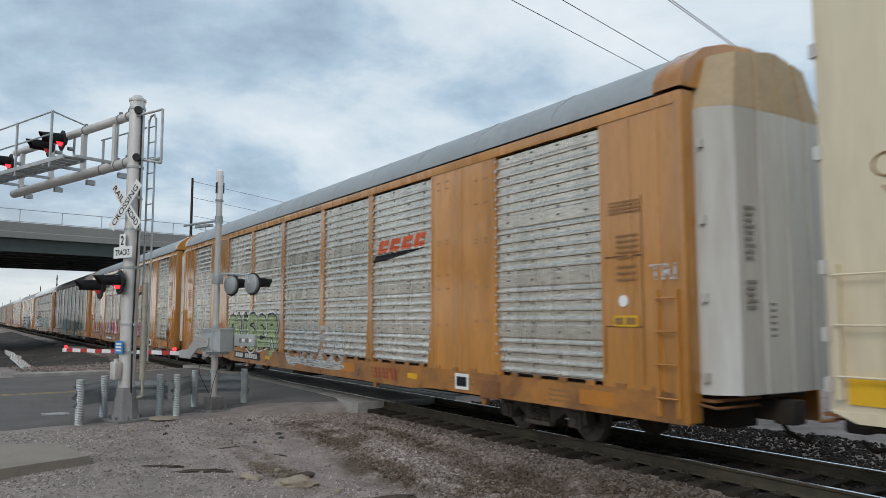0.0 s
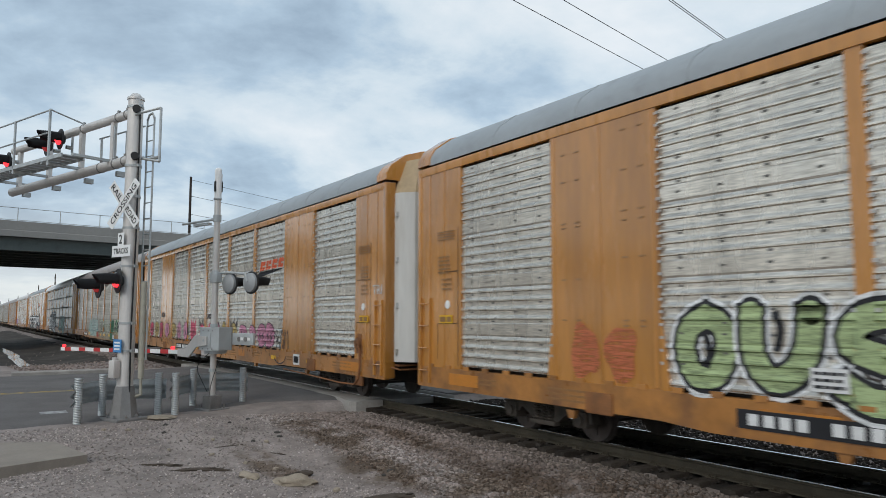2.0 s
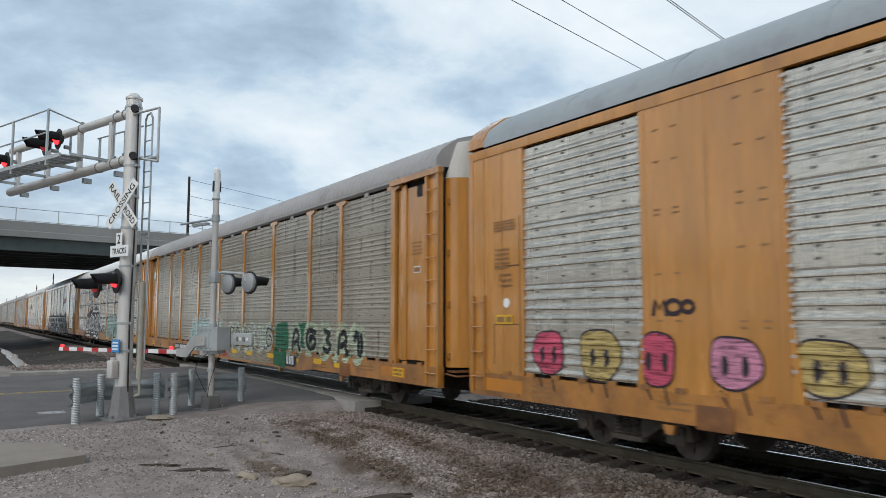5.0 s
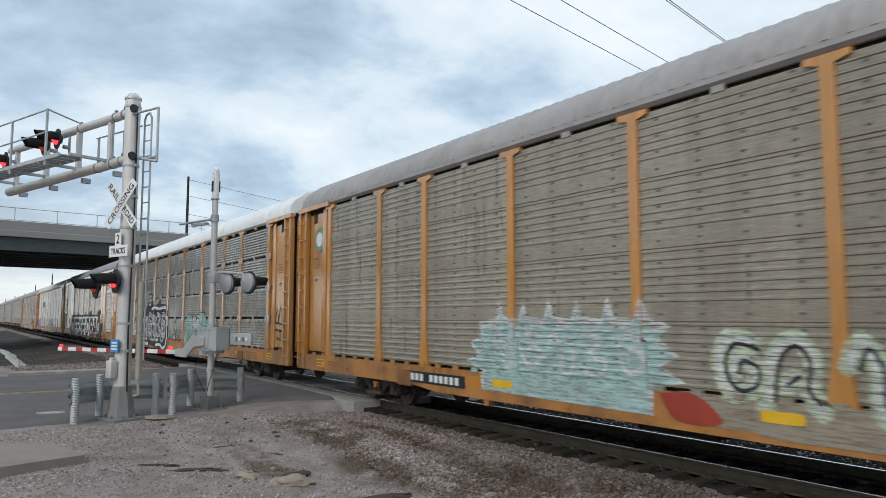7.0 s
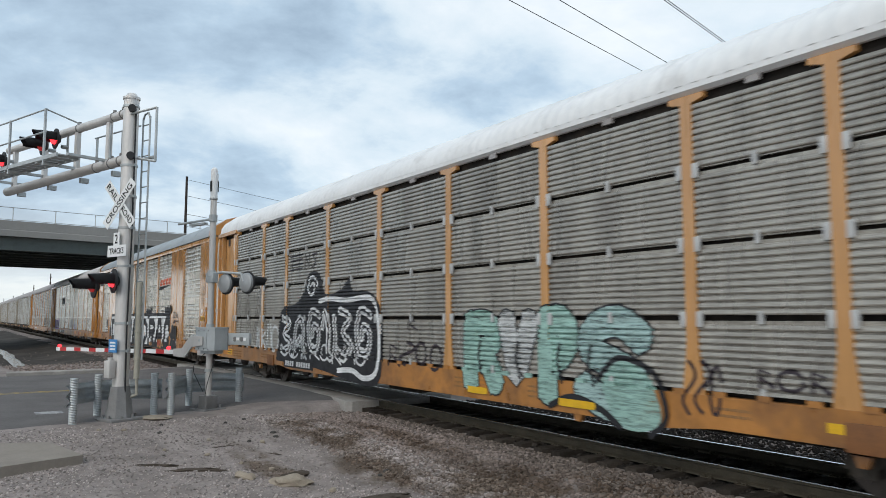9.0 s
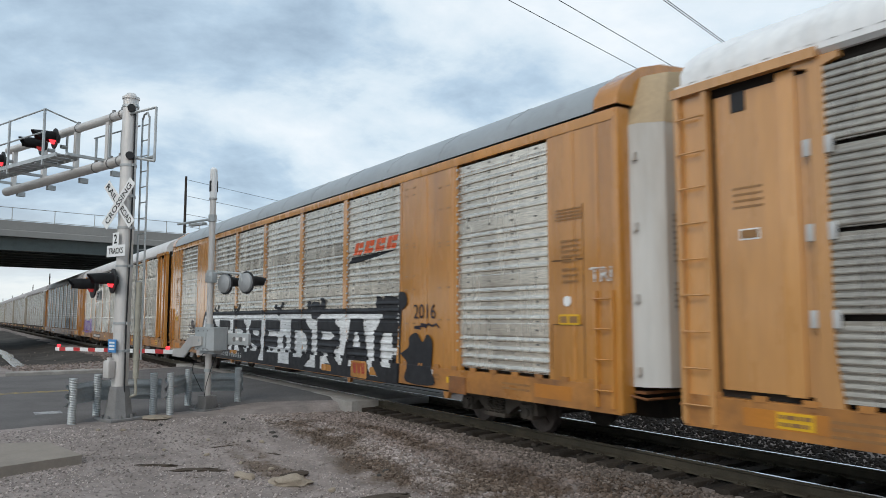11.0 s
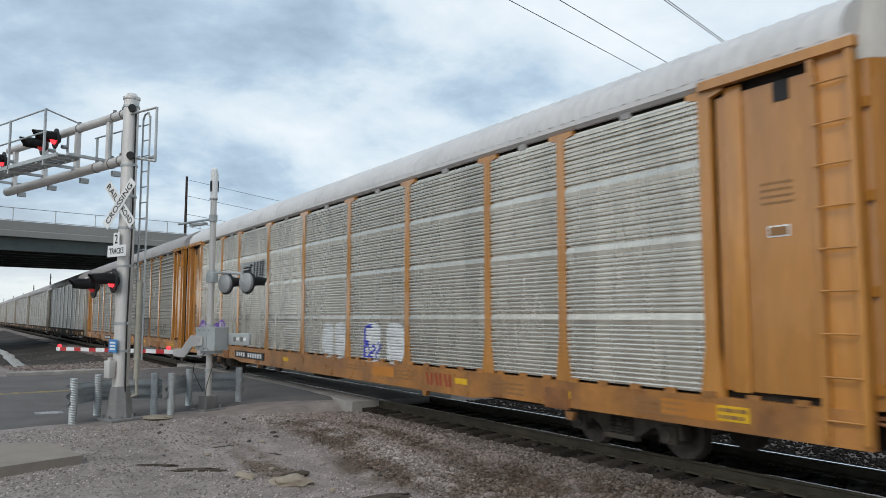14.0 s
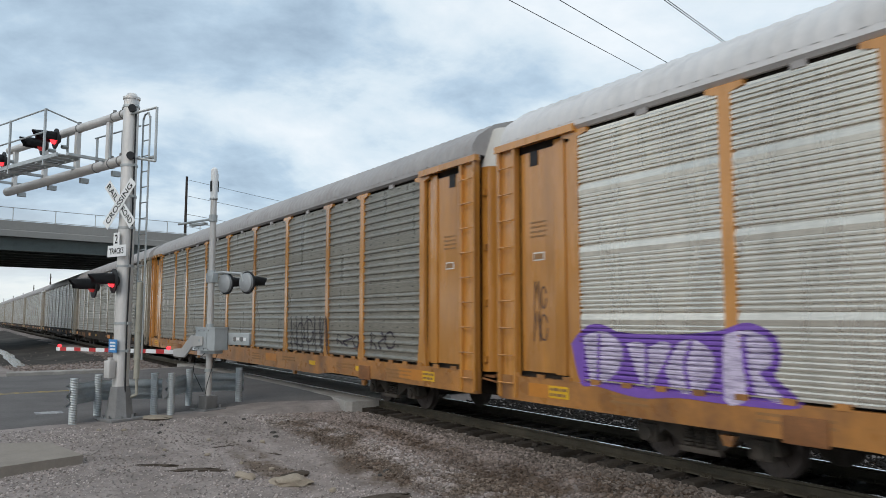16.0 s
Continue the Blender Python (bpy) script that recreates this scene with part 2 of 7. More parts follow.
SIGNAL_BLACK = material("matt_black_signal", (0.022, 0.022, 0.023), 0.6, vary=0.2, grain=6, bump=0.05)
LENS_RED = material("red_signal_lens", (0.9, 0.03, 0.04), 0.2, vary=0.05, bump=0, glow=2.4)
LENS_DIM = material("dark_red_lens", (0.25, 0.02, 0.02), 0.2, vary=0.05, bump=0, glow=0.8)
SIGN_WHITE = material("white_sign_sheet", (0.80, 0.80, 0.79), 0.45, vary=0.04, grain=3, bump=0.02)
BLACK = material("black_lettering", (0.018, 0.018, 0.02), 0.7, spec=0.15, vary=0.1, bump=0.03)
RED = material("red_sheeting", (0.50, 0.035, 0.035), 0.45, vary=0.08, bump=0.02)
BLUE = material("blue_sign_sheet", (0.06, 0.24, 0.52), 0.45, vary=0.05, bump=0.02)
BOX_GREY = material("grey_gate_housing", (0.45, 0.475, 0.48), 0.5, 0.2, vary=0.08, grain=3, dirt=(0.24, 0.24, 0.23), dirt_at=0.62, bump=0.05)
POLE_WOOD = material("dark_pole_wood", (0.055, 0.045, 0.04), 0.9, vary=0.25, grain=3, bump=0.2)
WIRE = material("dark_wire", (0.06, 0.06, 0.065), 0.6, vary=0.05, bump=0)
YELLOW = material("yellow_decal", (0.72, 0.42, 0.02), 0.5, vary=0.1, bump=0.02)
ROCK = material("tan_rock", (0.33, 0.28, 0.22), 0.9, vary=0.2, grain=6, dirt=(0.2, 0.16, 0.12), dirt_at=0.56, dirt_scale=5, bump=0.6, bump_scale=25)
DARK_ROCK = material("dark_rock", (0.075, 0.07, 0.065), 0.9, vary=0.25, grain=6, bump=0.6, bump_scale=25)
WOOD_DEBRIS = material("rotten_wood", (0.085, 0.07, 0.058), 0.95, vary=0.3, grain=6, stretch=(1, 5, 5), bump=0.6, bump_scale=25)


def spray(name, colour, thin=0.0):
    """Sprayed paint; thin is how much of the surface below shows through along the ribs."""
    m = material("spray_" + name, colour, 0.55, spec=0.3, vary=0.14, grain=2.5, dirt=tuple(c * 0.6 for c in colour), dirt_at=0.63, dirt_amount=0.4, bump=0.05)
    if thin:
        n, l = m.node_tree.nodes, m.node_tree.links
        co, st = n.new("ShaderNodeTexCoord"), n.new("ShaderNodeVectorMath")
        st.operation, st.inputs[1].default_value = "MULTIPLY", (2.2, 1.0, 22.0)
        l.new(co.outputs["Object"], st.inputs[0])
        t, r = n.new("ShaderNodeTexNoise"), n.new("ShaderNodeMapRange")
        t.inputs["Scale"].default_value, t.inputs["Detail"].default_value, t.inputs["Roughness"].default_value = 1.6, 5, 0.65
        l.new(st.outputs[0], t.inputs["Vector"])
        for i, v in enumerate((0.36, 0.56, 1 - thin, 1.0)):
            r.inputs[i + 1].default_value = v
        l.new(t.outputs["Fac"], r.inputs[0])
        l.new(r.outputs[0], n["Principled BSDF"].inputs["Alpha"])
    return m


SP_BLACK, SP_WHITE = spray("black", (0.022, 0.022, 0.025)), spray("white", (0.74, 0.75, 0.75), 0.25)
SP_GREEN, SP_TEAL = spray("pale_green", (0.38, 0.47, 0.24), 0.5), spray("teal", (0.32, 0.50, 0.44), 0.55)
SP_PINK, SP_ROSE, SP_GOLD = spray("pink", (0.60, 0.25, 0.36), 0.6), spray("rose", (0.56, 0.09, 0.15), 0.6), spray("gold", (0.48, 0.36, 0.14), 0.6)
SP_LILAC, SP_PURPLE, SP_BLUE = spray("lilac", (0.60, 0.52, 0.66), 0.5), spray("purple", (0.19, 0.09, 0.40)), spray("blue", (0.08, 0.09, 0.50))
SP_RED, SP_FOREST, SP_GHOST = spray("red", (0.33, 0.05, 0.03)), spray("forest", (0.02, 0.14, 0.07), 0.4), spray("ghost_white", (0.56, 0.57, 0.56), 0.75)


# ---- mesh tools ----
def box(bm, x0, x1, y0, y1, z0, z1, bevel=0.0):
    v = [bm.verts.new((x, y, z)) for x in (x0, x1) for y in (y0, y1) for z in (z0, z1)]
    faces = [bm.faces.new([v[i] for i in f]) for f in ((0, 1, 3, 2), (4, 6, 7, 5), (0, 4, 5, 1), (2, 3, 7, 6), (0, 2, 6, 4), (1, 5, 7, 3))]
    if bevel:
        bmesh.ops.bevel(bm, geom=list({e for f in faces for e in f.edges}), offset=bevel, segments=2, affect="EDGES", profile=0.6)
    return v


def tube(bm, p0, p1, r0, r1=None, seg=12, caps=True):
    p0, p1 = Vector(p0), Vector(p1)
    r1 = r0 if r1 is None else r1
    q = (p1 - p0).to_track_quat("Z", "Y")
    rings = []
    for p, r in ((p0, r0), (p1, r1)):
        rings.append([bm.verts.new(p + q @ Vector((r * math.cos(a), r * math.sin(a), 0))) for a in (2 * math.pi * i / seg for i in range(seg))])
    for i in range(seg):
        j = (i + 1) % seg
        bm.faces.new((rings[0][i], rings[0][j], rings[1][j], rings[1][i]))
    if caps:
        bm.faces.new(rings[0][::-1])
        bm.faces.new(rings[1])


def path_tube(bm, points, r, seg=8):
    for a, b in zip(points, points[1:]):
        tube(bm, a, b, r, seg=seg)


def prism(bm, outline, axis, a, b):
    """Pushes a closed outline of 2D points along an axis from a to b."""
    def at(u, v, w):
        return {"x": (w, u, v), "y": (u, w, v), "z": (u, v, w)}[axis]
    lo = [bm.verts.new(at(u, v, a)) for u, v in outline]
    hi = [bm.verts.new(at(u, v, b)) for u, v in outline]
    k = len(outline)
    for i in range(k):
        bm.faces.new((lo[i], lo[(i + 1) % k], hi[(i + 1) % k], hi[i]))
    bm.faces.new(lo[::-1])
    bm.faces.new(hi)


def mesh_of(name, bm, mat, smooth=True):
    bmesh.ops.recalc_face_normals(bm, faces=bm.faces)
    me = bpy.data.meshes.new(name)
    bm.to_mesh(me)
    bm.free()
    me.materials.append(mat)
    if smooth:
        me.polygons.foreach_set("use_smooth", [True] * len(me.polygons))
        me.set_sharp_from_angle(angle=radians(38))
    return me


def part(name, bm, mat, parent, label="", smooth=True):
    ob = new(name, mesh_of(name, bm, mat, smooth))
    ob.parent = parent
    if label:
        tagged(ob, label)
    return ob


def shared(name, me, parent, m=None):
    ob = new(name, me)
    ob.parent = parent
    if m is not None:
        ob.matrix_basis = m
    return ob


def thing(name, label, category, m=None, group="", kind=""):
    ob = new(name)
    if m is not None:
        ob.matrix_basis = m
    return tagged(ob, label, category, group, kind)


def single(name, bm, mat, label, category, m=None, group="", kind="", smooth=True):
    ob = new(name, mesh_of(name, bm, mat, smooth))
    if m is not None:
        ob.matrix_basis = m
    return tagged(ob, label, category, group, kind)


def text_bm(words, width, height, fat=0.0, thick=0.0):
    """Letters of the built-in font as a flat bmesh in XY, fitted to width and height from the origin."""
    cu = bpy.data.curves.new("letters", "FONT")
    cu.body, cu.size, cu.offset, cu.extrude, cu.resolution_u = words, 1.0, fat, thick, 3
    cu.fill_mode = "FRONT" if not thick else "BOTH"
    ob = bpy.data.objects.new("letters", cu)
    me = ob.to_mesh()
    bm = bmesh.new()
    bm.from_mesh(me)
    ob.to_mesh_clear()
    bpy.data.objects.remove(ob)
    xs = [v.co.x for v in bm.verts]
    ys = [v.co.y for v in bm.verts]
    sx, sy = width / (max(xs) - min(xs)), height / (max(ys) - min(ys))
    x0, y0 = min(xs), min(ys)
    for v in bm.verts:
        v.co.x, v.co.y = (v.co.x - x0) * sx, (v.co.y - y0) * sy
    return bm


# ---- ground, road, track ----
TRACK_Y = 9.6
RAIL_Z = 0.10


def smooth_step(a, b, x):
    t = min(max((x - a) / (b - a), 0.0), 1.0)
    return t * t * (3 - 2 * t)


def ground_z(x, y):
    z = -0.10 - 0.28 * smooth_step(-16.0, -9.0, x)
    z -= 0.35 * smooth_step(-34.0, -48.0, x) * (1 - smooth_step(4.0, 7.5, y))
    bed = smooth_step(5.6, 8.0, y) * (1 - smooth_step(24.0, 27.0, y))
    if x > -16.8 or x < -33:
        z += bed * (-0.155 - z)
    if -33.0 < x < -17.0:
        z = -0.085 + 0.12 * smooth_step(4.5, 8.2, y)
    near = math.exp(-(x * x + y * y) / 900.0)
    z += near * 0.05 * noise.noise(Vector((x * 0.45, y * 0.45, 0))) + near * 0.02 * noise.noise(Vector((x * 1.7, y * 1.7, 3)))
    return z


def axis_steps(fine_a, fine_b, step, far_a, far_b):
    vals = list(np.arange(fine_a, fine_b, step))
    s, v = step, fine_b
    while v < far_b:
        vals.append(v)
        s *= 1.25
        v += s
    vals.append(far_b)
    s, v = step, fine_a
    while v > far_a:
        s *= 1.25
        v -= s
        vals.insert(0, max(v, far_a))
    return vals


def build_ground():
    xs, ys = axis_steps(-34, 3, 0.22, -2500, 2500), axis_steps(-1, 12, 0.22, -2500, 2500)
    verts = [(x, y, ground_z(x, y)) for x in xs for y in ys]
    w = len(ys)
    faces = [(i * w + j, (i + 1) * w + j, (i + 1) * w + j + 1, i * w + j + 1) for i in range(len(xs) - 1) for j in range(w - 1)]
    me = bpy.data.meshes.new("ground")
    me.from_pydata(verts, [], faces)
    me.materials.append(DIRT)
    me.polygons.foreach_set("use_smooth", [True] * len(me.polygons))
    tagged(new("ground", me), "grey gravelly dirt ground beside the tracks", "ground", kind="structure")


def build_road():
    bm = bmesh.new()
    rows = []
    for i in range(40):
        y = -60 + i * 68.2 / 39
        near = -17.15 - 1.2 * smooth_step(2.0, 5.0, y) + 0.12 * noise.noise(Vector((y * 1.3, 0, 5))) + 1.0 * smooth_step(7.0, 8.2, y)
        rows.append([bm.verts.new((x, y, -0.05 + 0.03 * math.sin((x + 32) / 15 * math.pi) + .14 * smooth_step(4.5, 8.2, y) - (.06 if i == 11 else 0))) for i, x in enumerate(list(np.linspace(-32.0, near - .25, 11)) + [near])])
    for a, b in zip(rows, rows[1:]):
        for i in range(11):
            bm.faces.new((a[i], a[i + 1], b[i + 1], b[i]))
    single("road", bm, ASPHALT, "worn grey asphalt road leading over the crossing", "road", kind="structure")
    bm = bmesh.new()
    box(bm, -32.0, -17.0, 11.15, 90, -0.2, 0.08)
    single("road", bm, ASPHALT, "worn grey asphalt road beyond the crossing", "road", kind="structure")
    bm = bmesh.new()
    for a, b in ((-60, 1.2), (1.6, 5.8)):
        prism(bm, [(-32.5, -0.3), (-32.0, -0.3), (-32.02, 0.06), (-32.08, 0.09), (-32.5, 0.09)], "y", a, b)
    single("kerb", bm, CONCRETE, "low weathered concrete kerb along the road", "kerb", kind="structure")
    bm = bmesh.new()
    box(bm, -24.6, -24.48, -60, 3.6, -0.03, -0.014)
    box(bm, -24.35, -24.23, -60, 3.6, -0.03, -0.014)
    single("road_marking", bm, YELLOW_FADED, "faded double yellow centre line on asphalt", "road marking", kind="structure")
    bm = bmesh.new()
    box(bm, -19.4, -18.95, 1.55, 2.1, -0.06, -0.030)
    single("road_marking", bm, PAINT_FADED, "worn white stop line pieces on asphalt", "road marking", kind="structure")


YELLOW_FADED = material("faded_yellow_paint", (0.42, 0.30, 0.10), 0.8, vary=0.25, grain=5, dirt=(0.17, 0.165, 0.16), dirt_at=0.5, dirt_amount=0.9, dirt_scale=4)
PAINT_FADED = material("faded_white_paint", (0.42, 0.42, 0.42), 0.8, vary=0.2, grain=5, dirt=(0.17, 0.17, 0.17), dirt_at=0.5, dirt_amount=0.9, dirt_scale=4)


def rail_outline(y):
    return [(y - .075, -.175), (y + .075, -.175), (y + .07, -.155), (y + .012, -.13), (y + .012, -.045), (y + .037, -.03),
            (y + .037, -.006), (y + .028, 0), (y - .028, 0), (y - .037, -.006), (y - .037, -.03), (y - .012, -.045),
            (y - .012, -.13), (y - .07, -.155)]


def build_track(y0, label):
    track = thing("railway_track", label, "railway track", pose(0, 0, RAIL_Z), kind="structure")
    for side in (-1, 1):
        y = y0 + side * 0.755
        bm = bmesh.new()
        prism(bm, rail_outline(y), "x", -700, 60)
        rail = part("rail", bm, RAIL_SIDE, track)
        bm = bmesh.new()
        prism(bm, [(y - .026, -.004), (y + .026, -.004), (y + .026, .002), (y - .026, .002)], "x", -700, 60)
        part("rail_head", bm, RAIL_TOP, rail, "polished running surface")
    bm = bmesh.new()
    box(bm, -.115, .115, -1.3, 1.3, -.36, -.165, 0.012)
    me = mesh_of("tie", bm, TIE)
    plate = bmesh.new()
    for side in (-1, 1):
        box(plate, -.09, .09, side * .755 - .17, side * .755 + .17, -.168, -.152)
        for dy in (-.12, .12):
            for dx in (-.05, .05):
                tube(plate, (dx, side * .755 + dy, -.152), (dx, side * .755 + dy, -.125), .014, seg=6)
    pm = mesh_of("tie_plate", plate, RAIL_SIDE)
    rnd = random.Random(5)
    x = -16.4
    while x < 4:
        m = pose(x + rnd.uniform(-.03, .03), y0 + rnd.uniform(-.05, .05), rnd.uniform(-.012, .006), 0, 0, rnd.uniform(-1.2, 1.2))
        tie = shared("tie", me, track, m)
        shared("tie_plate", pm, tie)
        x += 0.51
    bm = bmesh.new()
    x = -34
    while x > -160:
        box(bm, x - .115, x + .115, y0 - 1.3, y0 + 1.3, -.36, -.165)
        x -= 0.51
    tagged(part("far_ties", bm, TIE, track), kind="stuff")
    return track


def build_crossing():
    cross = thing("crossing_surface", "weathered concrete panels of the grade crossing", "crossing surface", pose(0, 0, RAIL_Z), kind="structure")
    for y0, y1, end in ((8.16, 8.79, .35), (8.93, 10.27, 0), (10.41, 10.92, 0)):
        for i in range(8):
            bm = bmesh.new()
            x1 = -16.3 - i * 2.2
            if i == 0 and end:
                prism(bm, [(x1 - 2.18, y0), (x1 - 1.6, y0), (x1 - .1, y0 - .22), (x1, y0 - .1), (x1, y1), (x1 - 2.18, y1)], "z", -.3, .004)
            else:
                box(bm, x1 - 2.18, x1, y0, y1, -.3, .002, .012)
            part("panel", bm, CONCRETE, cross)


def pebble_field(name, label, count, place, sizes, mat, seed):
    """Many angular stones in one mesh."""
    rnd = np.random.RandomState(seed)
    t = (1 + 5 ** 0.5) / 2
    ico = np.array([(-1, t, 0), (1, t, 0), (-1, -t, 0), (1, -t, 0), (0, -1, t), (0, 1, t), (0, -1, -t), (0, 1, -t), (t, 0, -1), (t, 0, 1), (-t, 0, -1), (-t, 0, 1)])
    ico /= np.linalg.norm(ico[0])
    f = np.array([(0, 11, 5), (0, 5, 1), (0, 1, 7), (0, 7, 10), (0, 10, 11), (1, 5, 9), (5, 11, 4), (11, 10, 2), (10, 7, 6), (7, 1, 8),
                  (3, 9, 4), (3, 4, 2), (3, 2, 6), (3, 6, 8), (3, 8, 9), (4, 9, 5), (2, 4, 11), (6, 2, 10), (8, 6, 7), (9, 8, 1)])
    vs, fs = [], []
    for i in range(count):
        x, y, z = place(rnd)
        s = rnd.uniform(*sizes) * (1.6 if rnd.rand() < .06 else 1)
        q, _ = np.linalg.qr(rnd.randn(3, 3))
        p = (ico * rnd.uniform(.72, 1.15, (12, 1))) * (s * np.array([1.25, 1, .75])) @ q.T
        p[:, 2] *= 0.8
        vs.append(p + (x, y, z + s * 0.25))
        fs.append(f + 12 * i)
    me = bpy.data.meshes.new(name)
    me.from_pydata(np.concatenate(vs).tolist(), [], np.concatenate(fs).tolist())
    me.materials.append(mat)
    tagged(new(name, me), label, "gravel", kind="stuff")


def build_stones():
    def shoulder(r):
        x = -16.6 + 19 * r.rand() ** 1.15
        y = 5.6 + 2.65 * r.rand() ** 0.75
        return x, y, ground_z(x, y)

    def between(r):
        x, y = r.uniform(-16.5, 3), r.uniform(8.55, 11.6)
        return x, y, ground_z(x, y) + .03

    def beyond(r):
        x, y = r.uniform(-16.5, 3), r.uniform(11.6, 14.0)
        return x, y, ground_z(x, y)

    def dirt(r):
        while True:
            x, y = -17.0 + 14 * r.rand(), 0.2 + 6.6 * r.rand()
            if r.rand() < 0.35 + 0.65 * max(0, noise.noise(Vector((x * .5, y * .5, 9))) + .3):
                return x, y, ground_z(x, y)

    def far(r):
        x, y = r.uniform(-60, -33), r.uniform(2, 8.3)
        return x, y, ground_z(x, y)

    pebble_field("ballast_stones", "pinkish grey crushed ballast stones beside the rail", 21000, shoulder, (.016, .036), STONE, 1)
    pebble_field("ballast_stones", "oily ballast stones between the ties, train shade in their colour", 7000, between, (.018, .038), OILY_SHADED_STONE, 2)
    # stones past the track are coloured dark as if in the train's shade
    pebble_field("ballast_stones", "ballast stones beyond the track, coloured dark for the train's shade", 11000, beyond, (.018, .04), OILY_SHADED_STONE, 6)
    pebble_field("ground_stones", "scattered small grey stones on dirt", 24000, dirt, (.007, .021), PALE_STONE, 3)
    # strip of darker stones that widens towards +x
    def tie_end_strip(r):
        x = -15.5 + 18.5 * r.rand() ** .8
        y = 8.3 - (.5 + .8 * smooth_step(-10, -5, x)) * r.rand() ** 1.3
        return x, y, ground_z(x, y) + .01

    pebble_field("grimy_ballast", "darker brown ballast along the tie ends", 6500, tie_end_strip, (.016, .034), DARK_STONE, 9)
    def toe(r):
        x = -16.4 + 9.5 * r.rand()
        y = 5.5 + .06 * (x + 16) + (1.1 - .04 * (x + 16)) * r.rand()
        return x, y, ground_z(x, y) + .006

    pebble_field("ballast_stones", "pale pinkish ballast stones strewn along the toe", 5000, toe, (.014, .032), PALE_STONE, 11)
    pebble_field("far_stones", "crushed stones on the far embankment", 2500, far, (.03, .06), STONE, 4)


def build_bed():
    # oily bed, its colour also carrying the shade under the cars
    bm = bmesh.new()
    for a, c in ((-16.25, 40), (-700, -33.9)):
        box(bm, a, c, 8.5, 11.6, -.5, -.125)
    single("track_bed", bm, OILY_SHADED, "oily ballast between and under the rails, train shade in its colour", "track bed", kind="structure")


def build_soil():
    # sheet of dark soil that also paints the overpass's shade on the ground
    xs, ys = np.linspace(-150, -37, 90), np.linspace(-25, 8.3, 60)
    bm = bmesh.new()
    grid = []
    for x in xs:
        row = []
        for y in ys:
            edge = smooth_step(-37, -46, x + 5 * noise.noise(Vector((x * .1, y * .35, 2)))) * (1 - smooth_step(6.2, 8.2, y + .6 * noise.noise(Vector((x * .2, y, 5)))))
            row.append(bm.verts.new((x, y, ground_z(x, y) - .1 + .16 * edge + .05 * noise.noise(Vector((x * .5, y * .5, 1))) * edge)))
        grid.append(row)
    for a, c in zip(grid, grid[1:]):
        for i in range(len(a) - 1):
            bm.faces.new((a[i], a[i + 1], c[i + 1], c[i]))
    single("soil_bank", bm, SOIL, "dark wet soil beside the far embankment, overpass shade in its colour", "soil", kind="structure")


build_ground()
build_soil()
build_bed()
build_road()
build_track(TRACK_Y, "railway track of worn steel rails on wooden ties")
build_crossing()
build_stones()


# ---- overpass ----
def build_overpass():
    m = pose(-65.4, 6.0, 0, 0, 0, 10)
    bridge = thing("overpass", "grey concrete road overpass on dark steel girders", "bridge", m, kind="structure")
    a, b = -120, 150
    # deck slab coloured dark for the shade beneath it
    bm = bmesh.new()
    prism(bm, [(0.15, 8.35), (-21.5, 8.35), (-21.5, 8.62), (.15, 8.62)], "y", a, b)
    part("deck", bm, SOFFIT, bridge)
    for x in (0.0, -21.6):
        bm = bmesh.new()
        prism(bm, [(x + .0, 8.3), (x + .32, 8.3), (x + .32, 8.75), (x + .26, 8.8), (x + .26, 9.5), (x + .0, 9.5)], "y", a, b)
        part("parapet", bm, BRIDGE_CONC, bridge)
    for i in range(8):
        x = -.2 - i * 2.95
        bm = bmesh.new()
        prism(bm, [(x - .25, 7.25), (x + .25, 7.25), (x + .25, 7.30), (x + .02, 7.32), (x + .02, 8.3), (x + .25, 8.32), (x + .25, 8.36),
                   (x - .25, 8.36), (x - .25, 8.32), (x - .02, 8.3), (x - .02, 7.32), (x - .25, 7.30)], "y", a, b)
        part("girder", bm, GIRDER, bridge)
    for y in (-42, 52):
        bm = bmesh.new()
        box(bm, -21.5, 0, y - .6, y + .6, 6.0, 7.25)
        for x in (-19, -10.5, -2):
            tube(bm, (x, y, -1), (x, y, 6.0), .55, seg=20)
        part("pier", bm, BRIDGE_CONC, bridge)
    fence = part("fence", fence_rails(a, b), POST_GALV, bridge, "thin metal railing along the parapet")
    bm = bmesh.new()
    tube(bm, (0, 0, 0), (0, 0, 1.1), .035, seg=6)
    me = mesh_of("fence_post", bm, POST_GALV)
    for i in range(40):
        shared("fence_post", me, fence, pose(.13, -60 + i * 3.0, 9.45))


def fence_rails(a, b):
    bm = bmesh.new()
    for z in (9.58, 10.52):
        tube(bm, (.13, a, z), (.13, b, z), .028, seg=6)
    return bm


build_overpass()


# ---- train ----
TALL = 3.90


